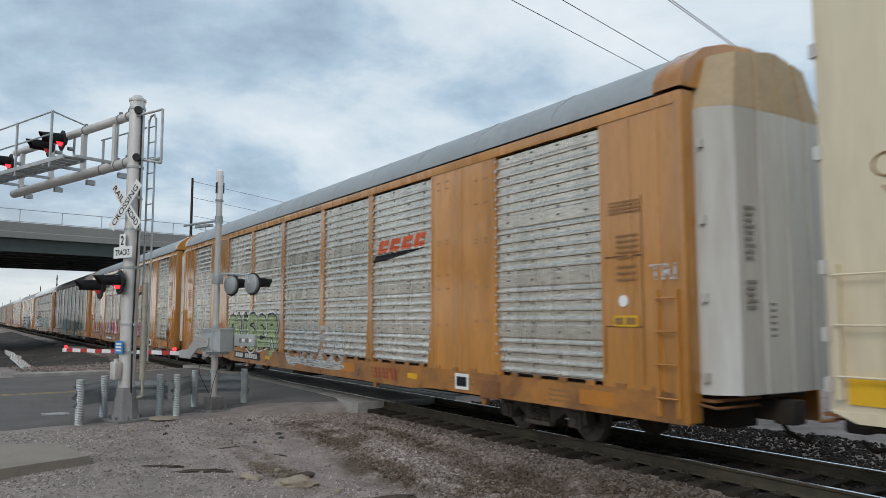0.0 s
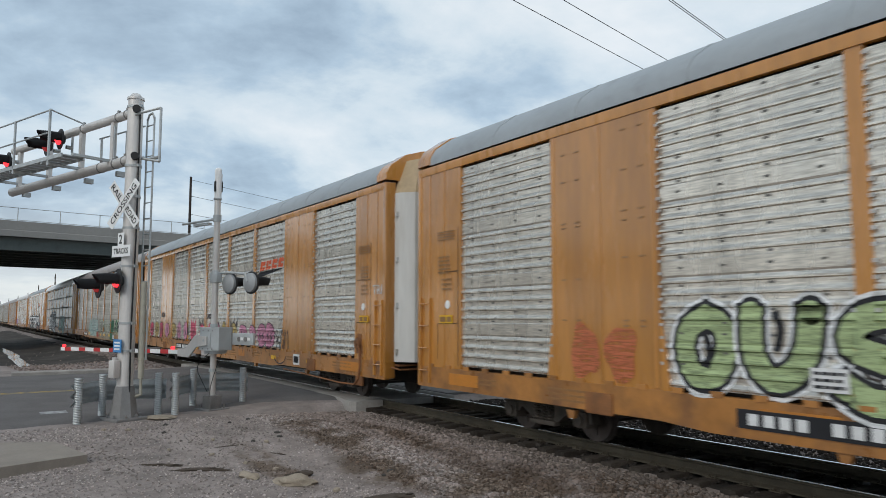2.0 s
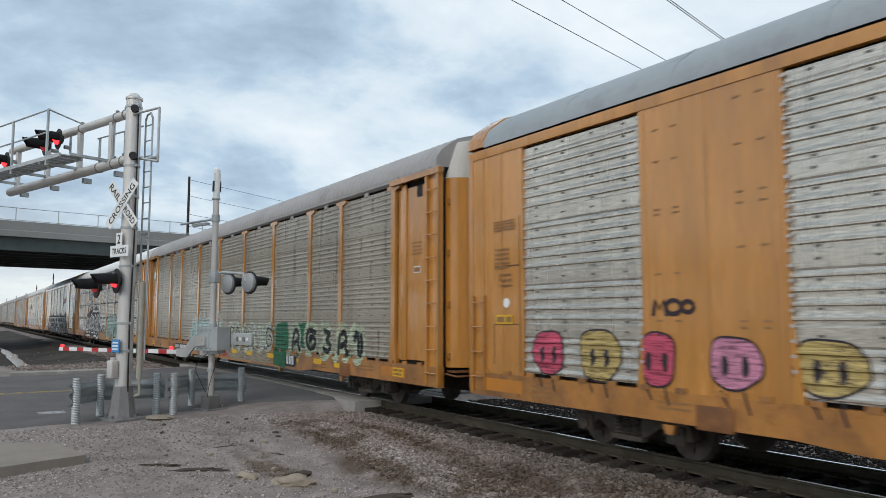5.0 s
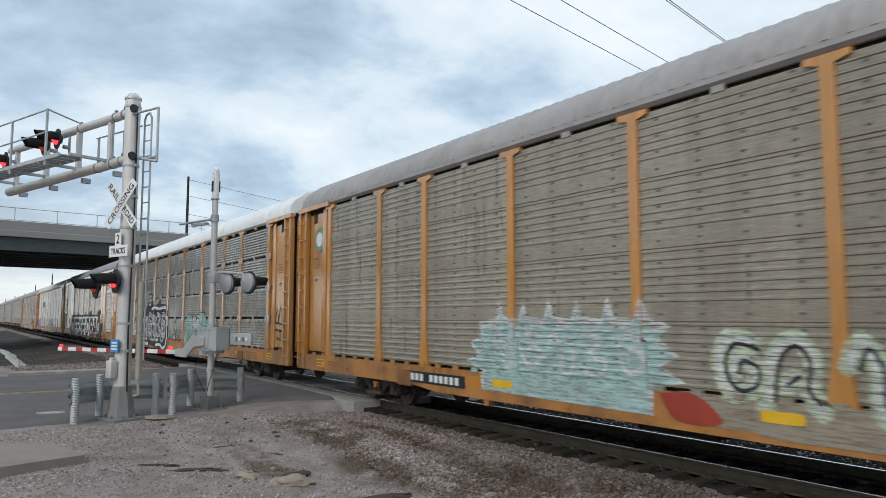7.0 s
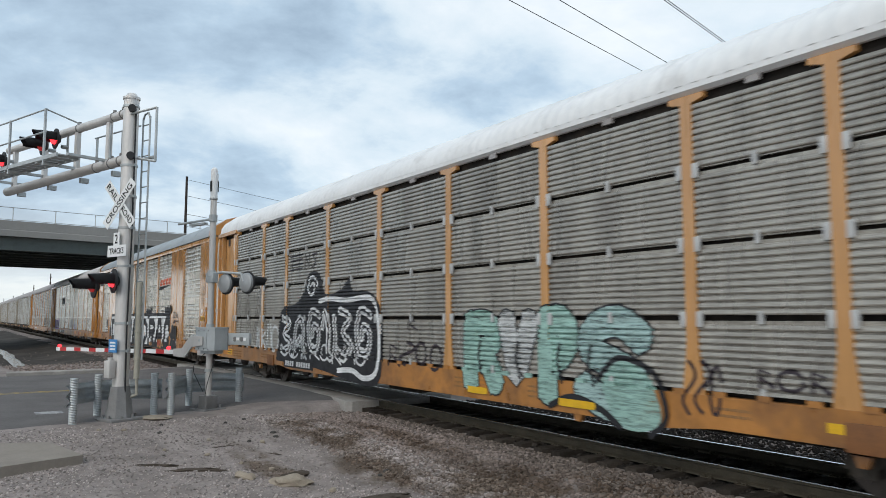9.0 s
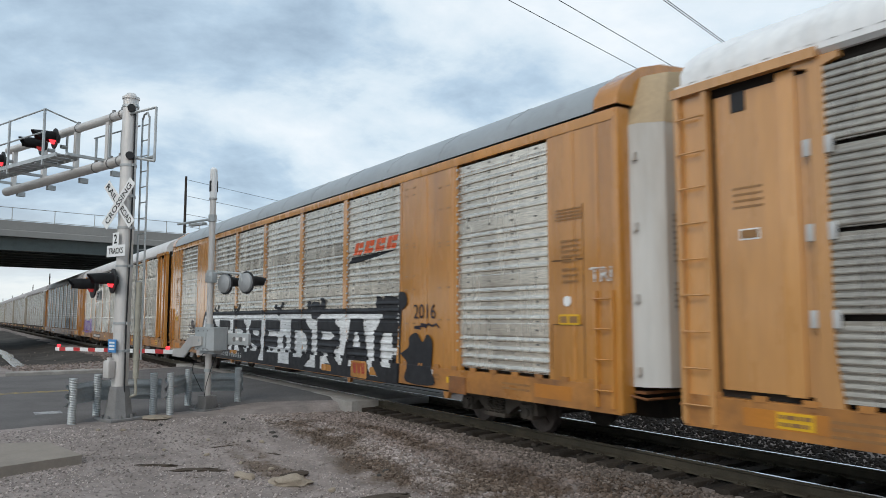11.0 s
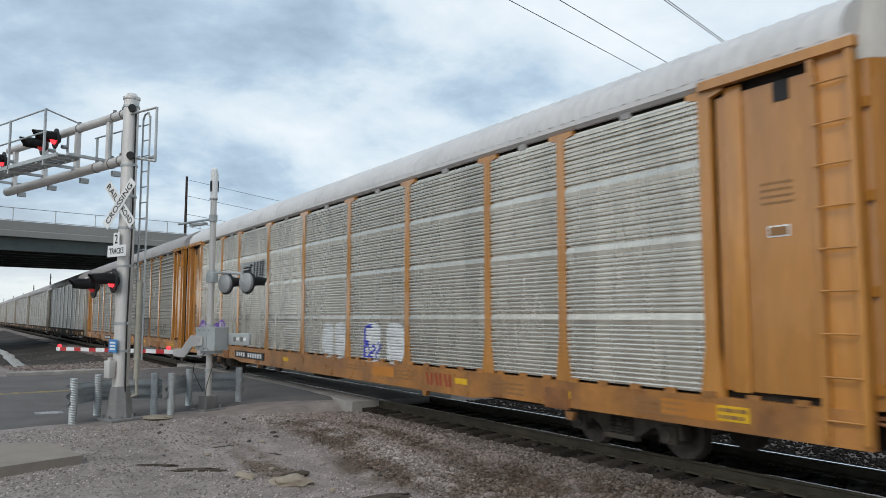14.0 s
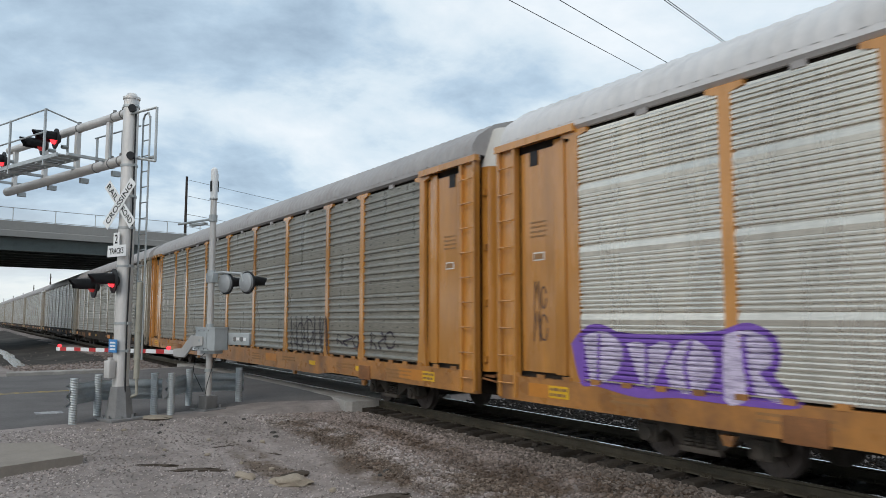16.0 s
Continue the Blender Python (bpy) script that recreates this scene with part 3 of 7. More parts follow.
def panel_profile(kind):
    """(y out of the side plane, z) points of a corrugated side panel over its height."""
    pts = []
    if kind == "soft":
        z = 0.0
        flats = (0.95, 1.95, 2.95)
        while z < TALL - 0.12:
            if any(abs(z - q) < 0.06 for q in flats):
                pts += [(0.016, z), (0.016, z + .2)]
                z += 0.21
            else:
                pts += [(0.0, z), (0.0, z + .05), (.014, z + .062), (.014, z + .085), (0.001, z + .105)]
                z += 0.115
        pts += [(0.0, z), (0.0, TALL)]
    elif kind == "coarse":
        z = 0.0
        flats = (0.62, 1.62, 2.62)
        while z < TALL - 0.16:
            if any(abs(z - q) < 0.09 for q in flats):
                pts += [(0.012, z), (0.012, z + .2)]
                z += 0.22
            else:
                pts += [(0.0, z), (0.0, z + .05), (.028, z + .064), (.028, z + .088), (.002, z + .137)]
                z += 0.165
        pts += [(0.0, z), (0.0, TALL)]
    else:
        z = 0.0
        flats = (0.92, 1.90, 2.88)
        step, rib = 0.088, 0
        while z < TALL - 0.09:
            if any(abs(z - q) < 0.05 for q in flats):
                if kind == "split":
                    pts += [(0.0, z), (0.0, z + .05)]
                    z += 0.05
                else:
                    pts += [(.036, z), (.042, z + .07), (.022, z + .16)]
                    z += 0.17
            elif kind == "split":
                pts += [(-.006, z), (-.006, z + .02), (.026, z + .024), (.03, z + .04), (.022, z + .084)]
                z += step
            else:
                # flat strips, every third groove wider and deeper
                rib += 1
                cut, deep = (.024, -.012) if rib % 3 == 0 else (.013, .004)
                pts += [(deep, z), (deep, z + cut), (.034, z + cut + .003), (.036, z + .045), (.03, z + .064)]
                z += .067
        pts += [(0.0, z), (0.0, TALL)]
    pts[0] = (0.0, .035) if kind in ("coarse", "soft") else (0.0, .02)
    return pts


PANEL_Z, SIDE_Y = 1.15, -1.50
PROFILES = {k: panel_profile(k) for k in ("coarse", "fine", "split", "soft")}


def profile_at(kind, z):
    pts = PROFILES[kind]
    zs, ys = [p[1] for p in pts], [p[0] for p in pts]
    return float(np.interp(z, zs, ys))


def side_panel(x0, x1, kind, mat, parent):
    if kind == "split":
        seams = [0.0] + [q + .03 for q in (0.92, 1.90, 2.88)] + [TALL]
        for lo, hi in zip(seams, seams[1:]):
            ribbed_sheet(x0, x1, [(y, z) for y, z in PROFILES[kind] if lo + .03 < z < hi - .015], mat, parent)
        return
    ribbed_sheet(x0, x1, PROFILES[kind], mat, parent, kind in ("coarse", "soft"))


def ribbed_sheet(x0, x1, pts, mat, parent, bolts=False):
    bm = bmesh.new()
    a = [bm.verts.new((x0, SIDE_Y - y, PANEL_Z + z)) for y, z in pts]
    b = [bm.verts.new((x1, SIDE_Y - y, PANEL_Z + z)) for y, z in pts]
    lo, hi = pts[0][1], pts[-1][1]
    c = [bm.verts.new((x, SIDE_Y + .06, PANEL_Z + z)) for x, z in ((x0, lo), (x1, lo), (x1, hi), (x0, hi))]
    for i in range(len(pts) - 1):
        bm.faces.new((a[i], b[i], b[i + 1], a[i + 1]))
    bm.faces.new(c)
    bm.faces.new((a[0], c[0], c[1], b[0]))
    bm.faces.new((a[-1], b[-1], c[2], c[3]))
    n = len(bm.faces)
    if bolts:
        flats = [(p, q) for p, q in zip(pts, pts[1:]) if p[0] == q[0] and q[1] - p[1] > .048]
        for k, (p, q) in enumerate(flats):
            for m in range(4):
                if (k + m) % 2 or q[1] - p[1] > .1:
                    x, z = x0 + (x1 - x0) * (m + .5) / 4, PANEL_Z + (p[1] + q[1]) / 2
                    box(bm, x - .035, x + .035, SIDE_Y - p[0] - .01, SIDE_Y - p[0] + .01, z - .013, z + .013)
    if bolts:
        bm.faces.ensure_lookup_table()
        for i in range(n, len(bm.faces)):
            bm.faces[i].material_index = 1
    ob = part("side_panel", bm, mat, parent, smooth=False)
    ob.data.materials.append(BOLT)
    return ob


BOLT = material("dark_bolt_slot", (0.13, 0.125, 0.115), 0.7, 0.2, vary=0.1, bump=0)


def rivet_column(bm, x, y, z0, z1, n, w=.03, h=.03, d=.012):
    for i in range(n):
        z = z0 + (z1 - z0) * i / max(n - 1, 1)
        box(bm, x - w / 2, x + w / 2, y - d, y, z - h / 2, z + h / 2)


ROOF = [(-1.56, 5.24), (-1.55, 5.40), (-1.42, 5.60), (-1.02, 5.88), (-.55, 6.02), (0, 6.07)]


def roof_mesh(x0, x1, ribbed, lift=0.0):
    bm = bmesh.new()
    half = ROOF
    sect = half + [(-y, z) for y, z in half[-2::-1]]
    xs = []
    if ribbed:
        x = x0
        while x < x1:
            xs += [(x, 0), (x + .13, 0), (x + .16, .009), (x + .24, .009)]
            x += .27
        xs = [q for q in xs if q[0] < x1] + [(x1, 0)]
    else:
        n = 12
        for i in range(n + 1):
            x = x0 + (x1 - x0) * i / n
            xs += [(x - .02, 0), (x - .018, .008), (x + .018, .008), (x + .02, 0)] if 0 < i < n else [(x, 0)]
    rings = []
    for x, d in xs:
        rings.append([bm.verts.new((x, y * (1 + d * .6), z + d + lift)) for y, z in sect])
    for a, b in zip(rings, rings[1:]):
        for i in range(len(sect) - 1):
            bm.faces.new((a[i], a[i + 1], b[i + 1], b[i]))
    bm.faces.new(rings[0])
    bm.faces.new(rings[-1])
    return bm


def end_door(sign, xe, reach, mat, top_mat, parent, z0=1.12):
    """Curved folding end door that bulges past the side walls, with a cap in line with the roof."""
    plan = [(-1.34, 0), (-1.30, reach * .45), (-1.05, reach), (-.62, reach + .03), (-.60, reach - .03), (-.54, reach - .03), (-.52, reach + .03),
            (-.04, reach + .05), (-.02, reach - .01), (.02, reach - .01), (.04, reach + .05), (.52, reach + .03), (.54, reach - .03), (.60, reach - .03),
            (.62, reach + .03), (1.05, reach), (1.30, reach * .45), (1.34, 0)]
    bm = bmesh.new()
    prism(bm, [(xe + sign * d, y) for y, d in plan], "z", z0, 5.0)
    door = part("end_door", bm, mat, parent)
    bm = bmesh.new()
    lo = [bm.verts.new((xe + sign * (d + .003), y, 5.0)) for y, d in plan]
    hi = [bm.verts.new((xe + sign * d * .8, y * .78, 5.95 - .12 * abs(y))) for y, d in plan]
    for i in range(len(plan) - 1):
        bm.faces.new((lo[i], lo[i + 1], hi[i + 1], hi[i]))
    bm.faces.new(hi)
    bm.faces.new(lo)
    part("door_cap", bm, top_mat, door)
    bm = bmesh.new()
    box(bm, xe + sign * (reach * .35) - .03, xe + sign * (reach * .35) + .03, -1.37, -1.29, -.06, .06)
    me = mesh_of("hinge", bm, mat)
    for z in (1.35, 2.4, 3.45, 4.5):
        shared("hinge", me, door, pose(0, 0, z))
    bm = bmesh.new()
    k = 0
    for y0, y1, z0, n in ((-.95, -.72, 3.6, 9), (-.95, -.72, 2.6, 5), (-.45, -.15, 2.3, 6)):
        for i in range(n):
            x = xe + sign * (reach + .035)
            box(bm, x - .004, x + .004, y0, y1 - .03 * (i % 3), z0 - i * .085, z0 - i * .085 + .035)
    tagged(part("marking", bm, DOOR_INK, door), kind="stuff")
    return door


def ladder(x0, x1, zs, mat, parent, y=-1.62):
    bm = bmesh.new()
    for x in (x0, x1):
        box(bm, x - .03, x + .03, y + .02, SIDE_Y - .02, min(zs) - .25, max(zs) + .12)
    lad = part("ladder", bm, mat, parent)
    bm = bmesh.new()
    tube(bm, (x0, y, 0), (x1, y, 0), .014, seg=6)
    me = mesh_of("rung", bm, mat)
    for z in zs:
        shared("rung", me, lad, pose(0, 0, z))
    return lad


def truck(parent, x):
    tr = new("truck")
    tr.parent, tr.matrix_basis = parent, pose(x, 0, RAIL_Z)
    bm = bmesh.new()
    for s in (-1, 1):
        prism(bm, [(-1.15, .32), (-1.1, .52), (-.75, .62), (-.3, .78), (.3, .78), (.75, .62), (1.1, .52), (1.15, .32), (.8, .30), (.62, .45), (.3, .26),
                   (-.3, .26), (-.62, .45), (-.8, .30)], "y", s * 1.02 - .1, s * 1.02 + .1)
    box(bm, -.2, .2, -1.05, 1.05, .5, .72, .02)
    part("side_frame", bm, TRUCK, tr)
    for s in (-1, 1):
        for dx in (-.17, 0, .17):
            bm = bmesh.new()
            rings = []
            for k in range(15):
                r = .074 if k % 2 else .05
                rings.append([bm.verts.new((dx + r * math.cos(q * .785), s * 1.14 + r * math.sin(q * .785), .28 + k * .0245)) for q in range(8)])
            for p0, p1 in zip(rings, rings[1:]):
                for q in range(8):
                    bm.faces.new((p0[q], p0[(q + 1) % 8], p1[(q + 1) % 8], p1[q]))
            part("spring", bm, TRUCK, tr)
        bm = bmesh.new()
        box(bm, -.32, .32, s * 1.13 - .07, s * 1.13 + .07, .62, .76, .02)
        part("bolster_end", bm, TRUCK, tr)
        bm = bmesh.new()
        box(bm, -.32, .32, s * 1.13 - .07, s * 1.13 + .07, .2, .28, .02)
        part("spring_plank", bm, TRUCK, tr)
    wheels = []
    for dx in (-.89, .89):
        bm = bmesh.new()
        tube(bm, (0, -.75, 0), (0, .75, 0), .08, seg=10)
        for s in (-1, 1):
            y = s * .72
            tube(bm, (0, y - s * .01, 0), (0, y + s * .085, 0), .36, seg=28)
            tube(bm, (0, y - s * .045, 0), (0, y - s * .01, 0), .386, seg=28)
            tube(bm, (0, y + s * .085, 0), (0, y + s * .16, 0), .12, .10, seg=14)
            for k in range(4):
                a = k * math.pi / 2
                box(bm, .2 * math.cos(a) - .05, .2 * math.cos(a) + .05, y + s * .08, y + s * .10, .2 * math.sin(a) - .05, .2 * math.sin(a) + .05)
        w = part("wheelset", bm, WHEEL_STEEL, tr)
        w.matrix_basis = pose(dx, 0, .36)
        wheels.append(w)
        for s in (-1, 1):
            bm = bmesh.new()
            box(bm, dx - .15, dx + .15, s * 1.05 - .12, s * 1.05 + .12, .24, .50, .03)
            tube(bm, (dx, s * 1.1, .36), (dx, s * 1.2, .36), .09, seg=14)
            part("axle_box", bm, TRUCK, tr)
    return wheels


def underframe(car, half):
    bm = bmesh.new()
    box(bm, -half + .3, half - .3, -.35, .35, .55, 1.0)
    box(bm, -half + .2, half - .2, -1.45, 1.45, .95, 1.12)
    for x in np.arange(-half + 2, half - 1.5, 2.4):
        box(bm, x - .06, x + .06, -1.4, 1.4, .7, .98)
    part("underframe", bm, BLACKENED, car)
    bm = bmesh.new()
    box(bm, -2.0, -.6, -.95, -.5, .45, .95, .03)
    tube(bm, (1.0, -.8, .7), (2.6, -.8, .7), .2, seg=16)
    path_tube(bm, [(-half + 3, -.9, .62), (-3, -.75, .55), (3, -.75, .55), (half - 3, -.9, .62)], .025)
    part("brake_gear", bm, BLACKENED, car)
    for s in (-1, 1):
        bm = bmesh.new()
        e = s * half
        box(bm, min(e, e + s * .35), max(e, e + s * .35), -.14, .14, .72, .98, .02)
        box(bm, min(e + s * .3, e + s * .62), max(e + s * .3, e + s * .62), -.17, .13, .68, 1.02, .05)
        path_tube(bm, [(e, .35, .8), (e + s * .2, .35, .5), (e + s * .5, .3, .42), (e + s * .62, .25, .55)], .035)
        part("coupler", bm, BLACKENED, car)
        bm = bmesh.new()
        path_tube(bm, [(e, -1.4, 1.0), (e + s * .25, -1.3, .95), (e + s * .25, -.4, .95)], .02)
        box(bm, min(e - s * .1, e + s * .22), max(e - s * .1, e + s * .22), -1.3, -.3, 1.02, 1.06)
        part("crossover_step", bm, RUSTY_ORANGE, car)


RUSTY_ORANGE = material("rusty_orange_steel", (0.26, 0.11, 0.04), 0.75, vary=0.25, grain=4, dirt=(0.08, 0.045, 0.03), dirt_at=0.55, bump=0.2)


def body_core(car, half, mat):
    """An added dark shell that stands for shade in the panel gaps, and the side that faces away."""
    bm = bmesh.new()
    box(bm, -half + .15, half - .15, -1.40, 1.46, 1.12, 5.22)
    part("inner_shell", bm, mat, car)
    bm = bmesh.new()
    box(bm, -half, half, 1.47, 1.53, .56, 5.24)
    part("far_side", bm, ORANGE, car)


def side_sill(car, half, mat, z0=.66, bulge=True):
    bm = bmesh.new()
    y = SIDE_Y - .06
    if bulge:
        out = [(-half, .72), (-half + 6.4, .72), (-half + 7.2, z0), (half - 7.2, z0), (half - 6.4, .72), (half, .72), (half, 1.13), (-half, 1.13)]
    else:
        out = [(-half, z0), (half, z0), (half, 1.13), (-half, 1.13)]
    prism(bm, out, "y", y, y + .12)
    for x in (-half + 4.6, -half + 8.9, half - 8.9, half - 4.6):
        prism(bm, [(x - .1, z0 + .02), (x + .1, z0 + .02), (x + .05, z0 - .11), (x - .05, z0 - .11)], "y", y + .02, y + .1)
    part("side_sill", bm, mat, car)
    bm = bmesh.new()
    box(bm, -.09, .09, y - .012, y + .01, 1.115, 1.19)
    me = mesh_of("sill_lip", bm, mat)
    for x in np.arange(-half + .5, half - .4, .62):
        shared("sill_lip", me, car, pose(x, 0, 0))


def sill_details(car, seed, frame_x=None):
    rnd = random.Random(seed)
    y = SIDE_Y - .06
    for x in (-11.6, -9.3, 1.6, 4.2, 7.6, 10.4):
        x += rnd.uniform(-.4, .4)
        stencil(car, x, 1.0, rnd.randint(2, 3), rnd.uniform(.5, 1.1), .035, .045, mat=FADED_INK, y=y, seed=seed + int(x * 3))
    for x in (-2.6, 6.4, 9.2):
        bm = bmesh.new()
        box(bm, x - .2, x + .2, y - .005, y, .86, .97)
        part("reflector", bm, YELLOW, car, "yellow reflective patch")
    for x in (-12.4, -5.2, 2.9, 11.9):
        bm = bmesh.new()
        x += rnd.uniform(-.5, .5)
        w = rnd.uniform(.3, .55)
        box(bm, x - w, x + w, y - .004, y + .01, .82, 1.04)
        part("repaint_patch", bm, BRIGHT_ORANGE, car, "fresher orange patch")
    for x in (-8.1, 9.35):
        bm = bmesh.new()
        x += rnd.uniform(-.3, .3)
        box(bm, x - .28, x + .28, y - .03, y + .02, .68, 1.0, .02)
        part("jacking_pad", bm, RUSTY_ORANGE, car, "rusty steel pad")
    if frame_x:
        bm = bmesh.new()
        box(bm, frame_x, frame_x + .45, y - .012, y, .78, 1.08)
        base = part("placard", bm, SIGN_WHITE, car, "white framed dark placard")
        bm = bmesh.new()
        box(bm, frame_x + .06, frame_x + .39, y - .016, y - .01, .84, 1.02)
        part("placard_face", bm, BLACK, base)


def stencil(car, x, z, rows, width, row_h=.05, gap=.045, mat=None, y=None, seed=0, plate=None, pad=.05):
    """Small unreadable stencilling: rows of plain bars, on a plate if there is one."""
    rnd = random.Random(seed)
    y = SIDE_Y - .068 if y is None else y
    bm = bmesh.new()
    top = z
    for r in range(rows):
        u = x
        while u < x + width - .02:
            w = min(rnd.uniform(.4, 1.5) * row_h * 2, x + width - u)
            box(bm, u, u + w, y - .004, y, z - row_h, z)
            u += w + row_h * .5
        z -= row_h + gap
    if plate:
        pm = bmesh.new()
        box(pm, x - pad, x + width + pad, y, y + .006, z + gap - pad, top + pad)
        base = part("plate", pm, plate, car)
        for v in bm.verts:
            v.co.y -= .003
        tagged(part("marking", bm, mat or BLACK, base), kind="stuff")
    else:
        tagged(part("marking", bm, mat or BLACK, car), kind="stuff")


TYPE1 = (1.55, 4.2, 6.43, 9.2, 12.05)


def corrugated_car(name_label, panel_mat, roof_mat, door_mat=None, panel="coarse"):
    """Tri-level car with wide orange door posts: five bays between two double posts."""
    car = thing("autorack_car", name_label, "railway car", group="cars of the freight train")
    half = 13.55
    body_core(car, half, BLACKENED)
    left = [-half + q for q in TYPE1]
    right = [half - q for q in TYPE1]
    edges = left + right[::-1]
    spans = [(edges[0], edges[1]), (edges[2], edges[3] - .1), (edges[3] + .1, edges[4] - .1), (edges[4] + .1, edges[5] - .1), (edges[5] + .1, edges[6] - .1),
             (edges[6] + .1, edges[7]), (edges[8], edges[9])]
    for a, b in spans:
        side_panel(a, b, panel, panel_mat, car)
    for x in edges[3:7]:
        bm = bmesh.new()
        prism(bm, [(x - .2, 1.13), (x + .2, 1.13), (x + .1, 2.1), (x + .1, 5.11), (x - .1, 5.11), (x - .1, 2.1)], "y", SIDE_Y - .04, SIDE_Y + .05)
        post = part("post", bm, ORANGE, car)
        bm = bmesh.new()
        rivet_column(bm, x - .125, SIDE_Y - .03, 2.2, 5.0, 17, .05, .045)
        rivet_column(bm, x + .125, SIDE_Y - .03, 2.2, 5.0, 17, .05, .045)
        tagged(part("edge_tab", bm, CLIP_GREY, post, "pale tabs along the panel edges"), kind="stuff")
    for s in (-1, 1):
        a, b = sorted((s * (half - TYPE1[1]), s * (half - TYPE1[2])))
        bm = bmesh.new()
        box(bm, a, b, SIDE_Y - .045, SIDE_Y + .05, 1.13, 5.11)
        panel_ob = part("door_panel", bm, ORANGE, car)
        bm = bmesh.new()
        for x in (a - .02, b + .02):
            rivet_column(bm, x, SIDE_Y - .045, 1.5, 5.0, 21, .045, .04)
        tagged(part("edge_tab", bm, CLIP_GREY, panel_ob, "pale tabs along the panel edges"), kind="stuff")
        for e, x in ((-1, a), (1, b)):
            bm = bmesh.new()
            prism(bm, [(x, 1.13), (x + e * .13, 1.13), (x, 2.1)], "y", SIDE_Y - .05, SIDE_Y + .03)
            part("gusset", bm, ORANGE, panel_ob)
        for x in (a + .08, (a + b) / 2, b - .08):
            bm = bmesh.new()
            box(bm, x - .025, x + .025, SIDE_Y - .052, SIDE_Y - .04, 1.16, 5.08)
            part("stiffener", bm, ORANGE, panel_ob)
        bm = bmesh.new()
        for k, z in enumerate((2.0, 2.08, 2.72, 3.0, 3.55, 3.62, 3.69, 4.3, 4.75, 4.9)):
            for x in (a + .3, a + .62, b - .62, b - .3):
                if (k * 7 + int(x * 10)) % 3:
                    box(bm, x - .05, x + .05, SIDE_Y - .052, SIDE_Y - .04, z - .012, z + .012)
        tagged(part("slot_mark", bm, FADED_INK, panel_ob), kind="stuff")
        a, b = sorted((s * half, s * (half - TYPE1[0])))
        bm = bmesh.new()
        box(bm, a, b, SIDE_Y - .045, SIDE_Y + .05, .72, 5.24)
        part("end_panel", bm, ORANGE, car)
        for q in (.42, .95):
            x = s * (half - q)
            bm = bmesh.new()
            box(bm, x - .03, x + .03, SIDE_Y - .054, SIDE_Y - .04, 1.16, 5.1)
            part("stiffener", bm, ORANGE, car)
        bm = bmesh.new()
        x = s * (half - .03)
        box(bm, x - .07, x + .07, SIDE_Y - .065, SIDE_Y + .2, .74, 5.26, .03)
        part("corner_post", bm, ORANGE, car)
        xa, xb = sorted((s * (half - .12), s * (half - .46)))
        ladder(xa, xb, (1.05, 1.5, 1.95, 2.4), ORANGE, car)
        end_door(s, s * (half - .02), .5, door_mat or DOOR_WHITE, DOOR_CAP, car)
        stencil(car, s * (half - 1.05) - .2, 2.14, 1, .4, .1, mat=FADED_INK, plate=YELLOW, seed=int(half + s * 3), pad=.03)
        stencil(car, s * (half - 1.05) - .15, 2.9, 3, .36, .035, .06, mat=FADED_INK, seed=9)
        stencil(car, s * (half - 1.0) - .22, 3.35, 5, .42, .03, .05, mat=FADED_INK, seed=4)
        stencil(car, s * (half - 1.05) - .3, 3.85, 4, .62, .022, .03, mat=FADED_INK, seed=21)
        x = s * (half - 1.1)
        for x0, x1, z0, z1 in ((x - .36, x + .36, 3.02, 3.045), (x - .36, x + .34, 2.0, 2.015), (x - .38, x - .365, 1.3, 2.0), (x + .36, x + .375, 1.2, 3.9)):
            bm = bmesh.new()
            box(bm, x0, x1, SIDE_Y - .05, SIDE_Y - .044, z0, z1)
            part("seam", bm, GRIME_LINE, car)
        bm = bmesh.new()
        tube(bm, (s * (half - 1.1), SIDE_Y - .06, 2.38), (s * (half - 1.1), SIDE_Y - .045, 2.38), .085, seg=20)
        part("round_decal", bm, SIGN_WHITE, car)
    bm = bmesh.new()
    prism(bm, [(SIDE_Y - .06, 5.09), (SIDE_Y + .05, 5.09), (SIDE_Y + .05, 5.25), (SIDE_Y - .075, 5.25), (SIDE_Y - .075, 5.20)], "x", -half, half)
    part("top_chord", bm, ORANGE, car)
    part("roof", roof_mesh(-half + .45, half - .45, False, .05), roof_mat, car)
    for s in (-1, 1):
        a, b = sorted((s * (half - .45), s * (half + .05)))
        part("roof_end", roof_mesh(a, b, False, .065), ORANGE, car)
    side_sill(car, half, ORANGE_SILL)
    sill_details(car, len(bpy.data.objects), 8.05)
    underframe(car, half)
    wheels = truck(car, -10.05) + truck(car, 10.05)
    return car, wheels


BRIGHT_ORANGE = material("fresh_orange_paint", (0.52, 0.20, 0.03), 0.45, vary=0.12, grain=3, dirt=(0.3, 0.13, 0.04), dirt_at=0.56, bump=0.03)
GRIME_LINE = material("grimy_seam", (0.12, 0.065, 0.03), 0.8, vary=0.2, bump=0.05)
DOOR_CAP = material("tan_weathered_cap", (0.44, 0.33, 0.2), 0.6, vary=0.15, grain=1.5, dirt=(0.25, 0.2, 0.14), dirt_at=0.58, bump=0.05)
DOOR_INK = material("grey_door_stencil", (0.27, 0.255, 0.23), 0.7, vary=0.1, bump=0)
FADED_INK = material("faded_stencil_ink", (0.27, 0.145, 0.06), 0.7, vary=0.1, bump=0)
CLIP_GREY = material("pale_grey_bracket", (0.5, 0.5, 0.49), 0.5, 0.2, vary=0.12, bump=0.05)
TYPE2 = (1.95, 4.72, 6.72, 9.63, 12.5)


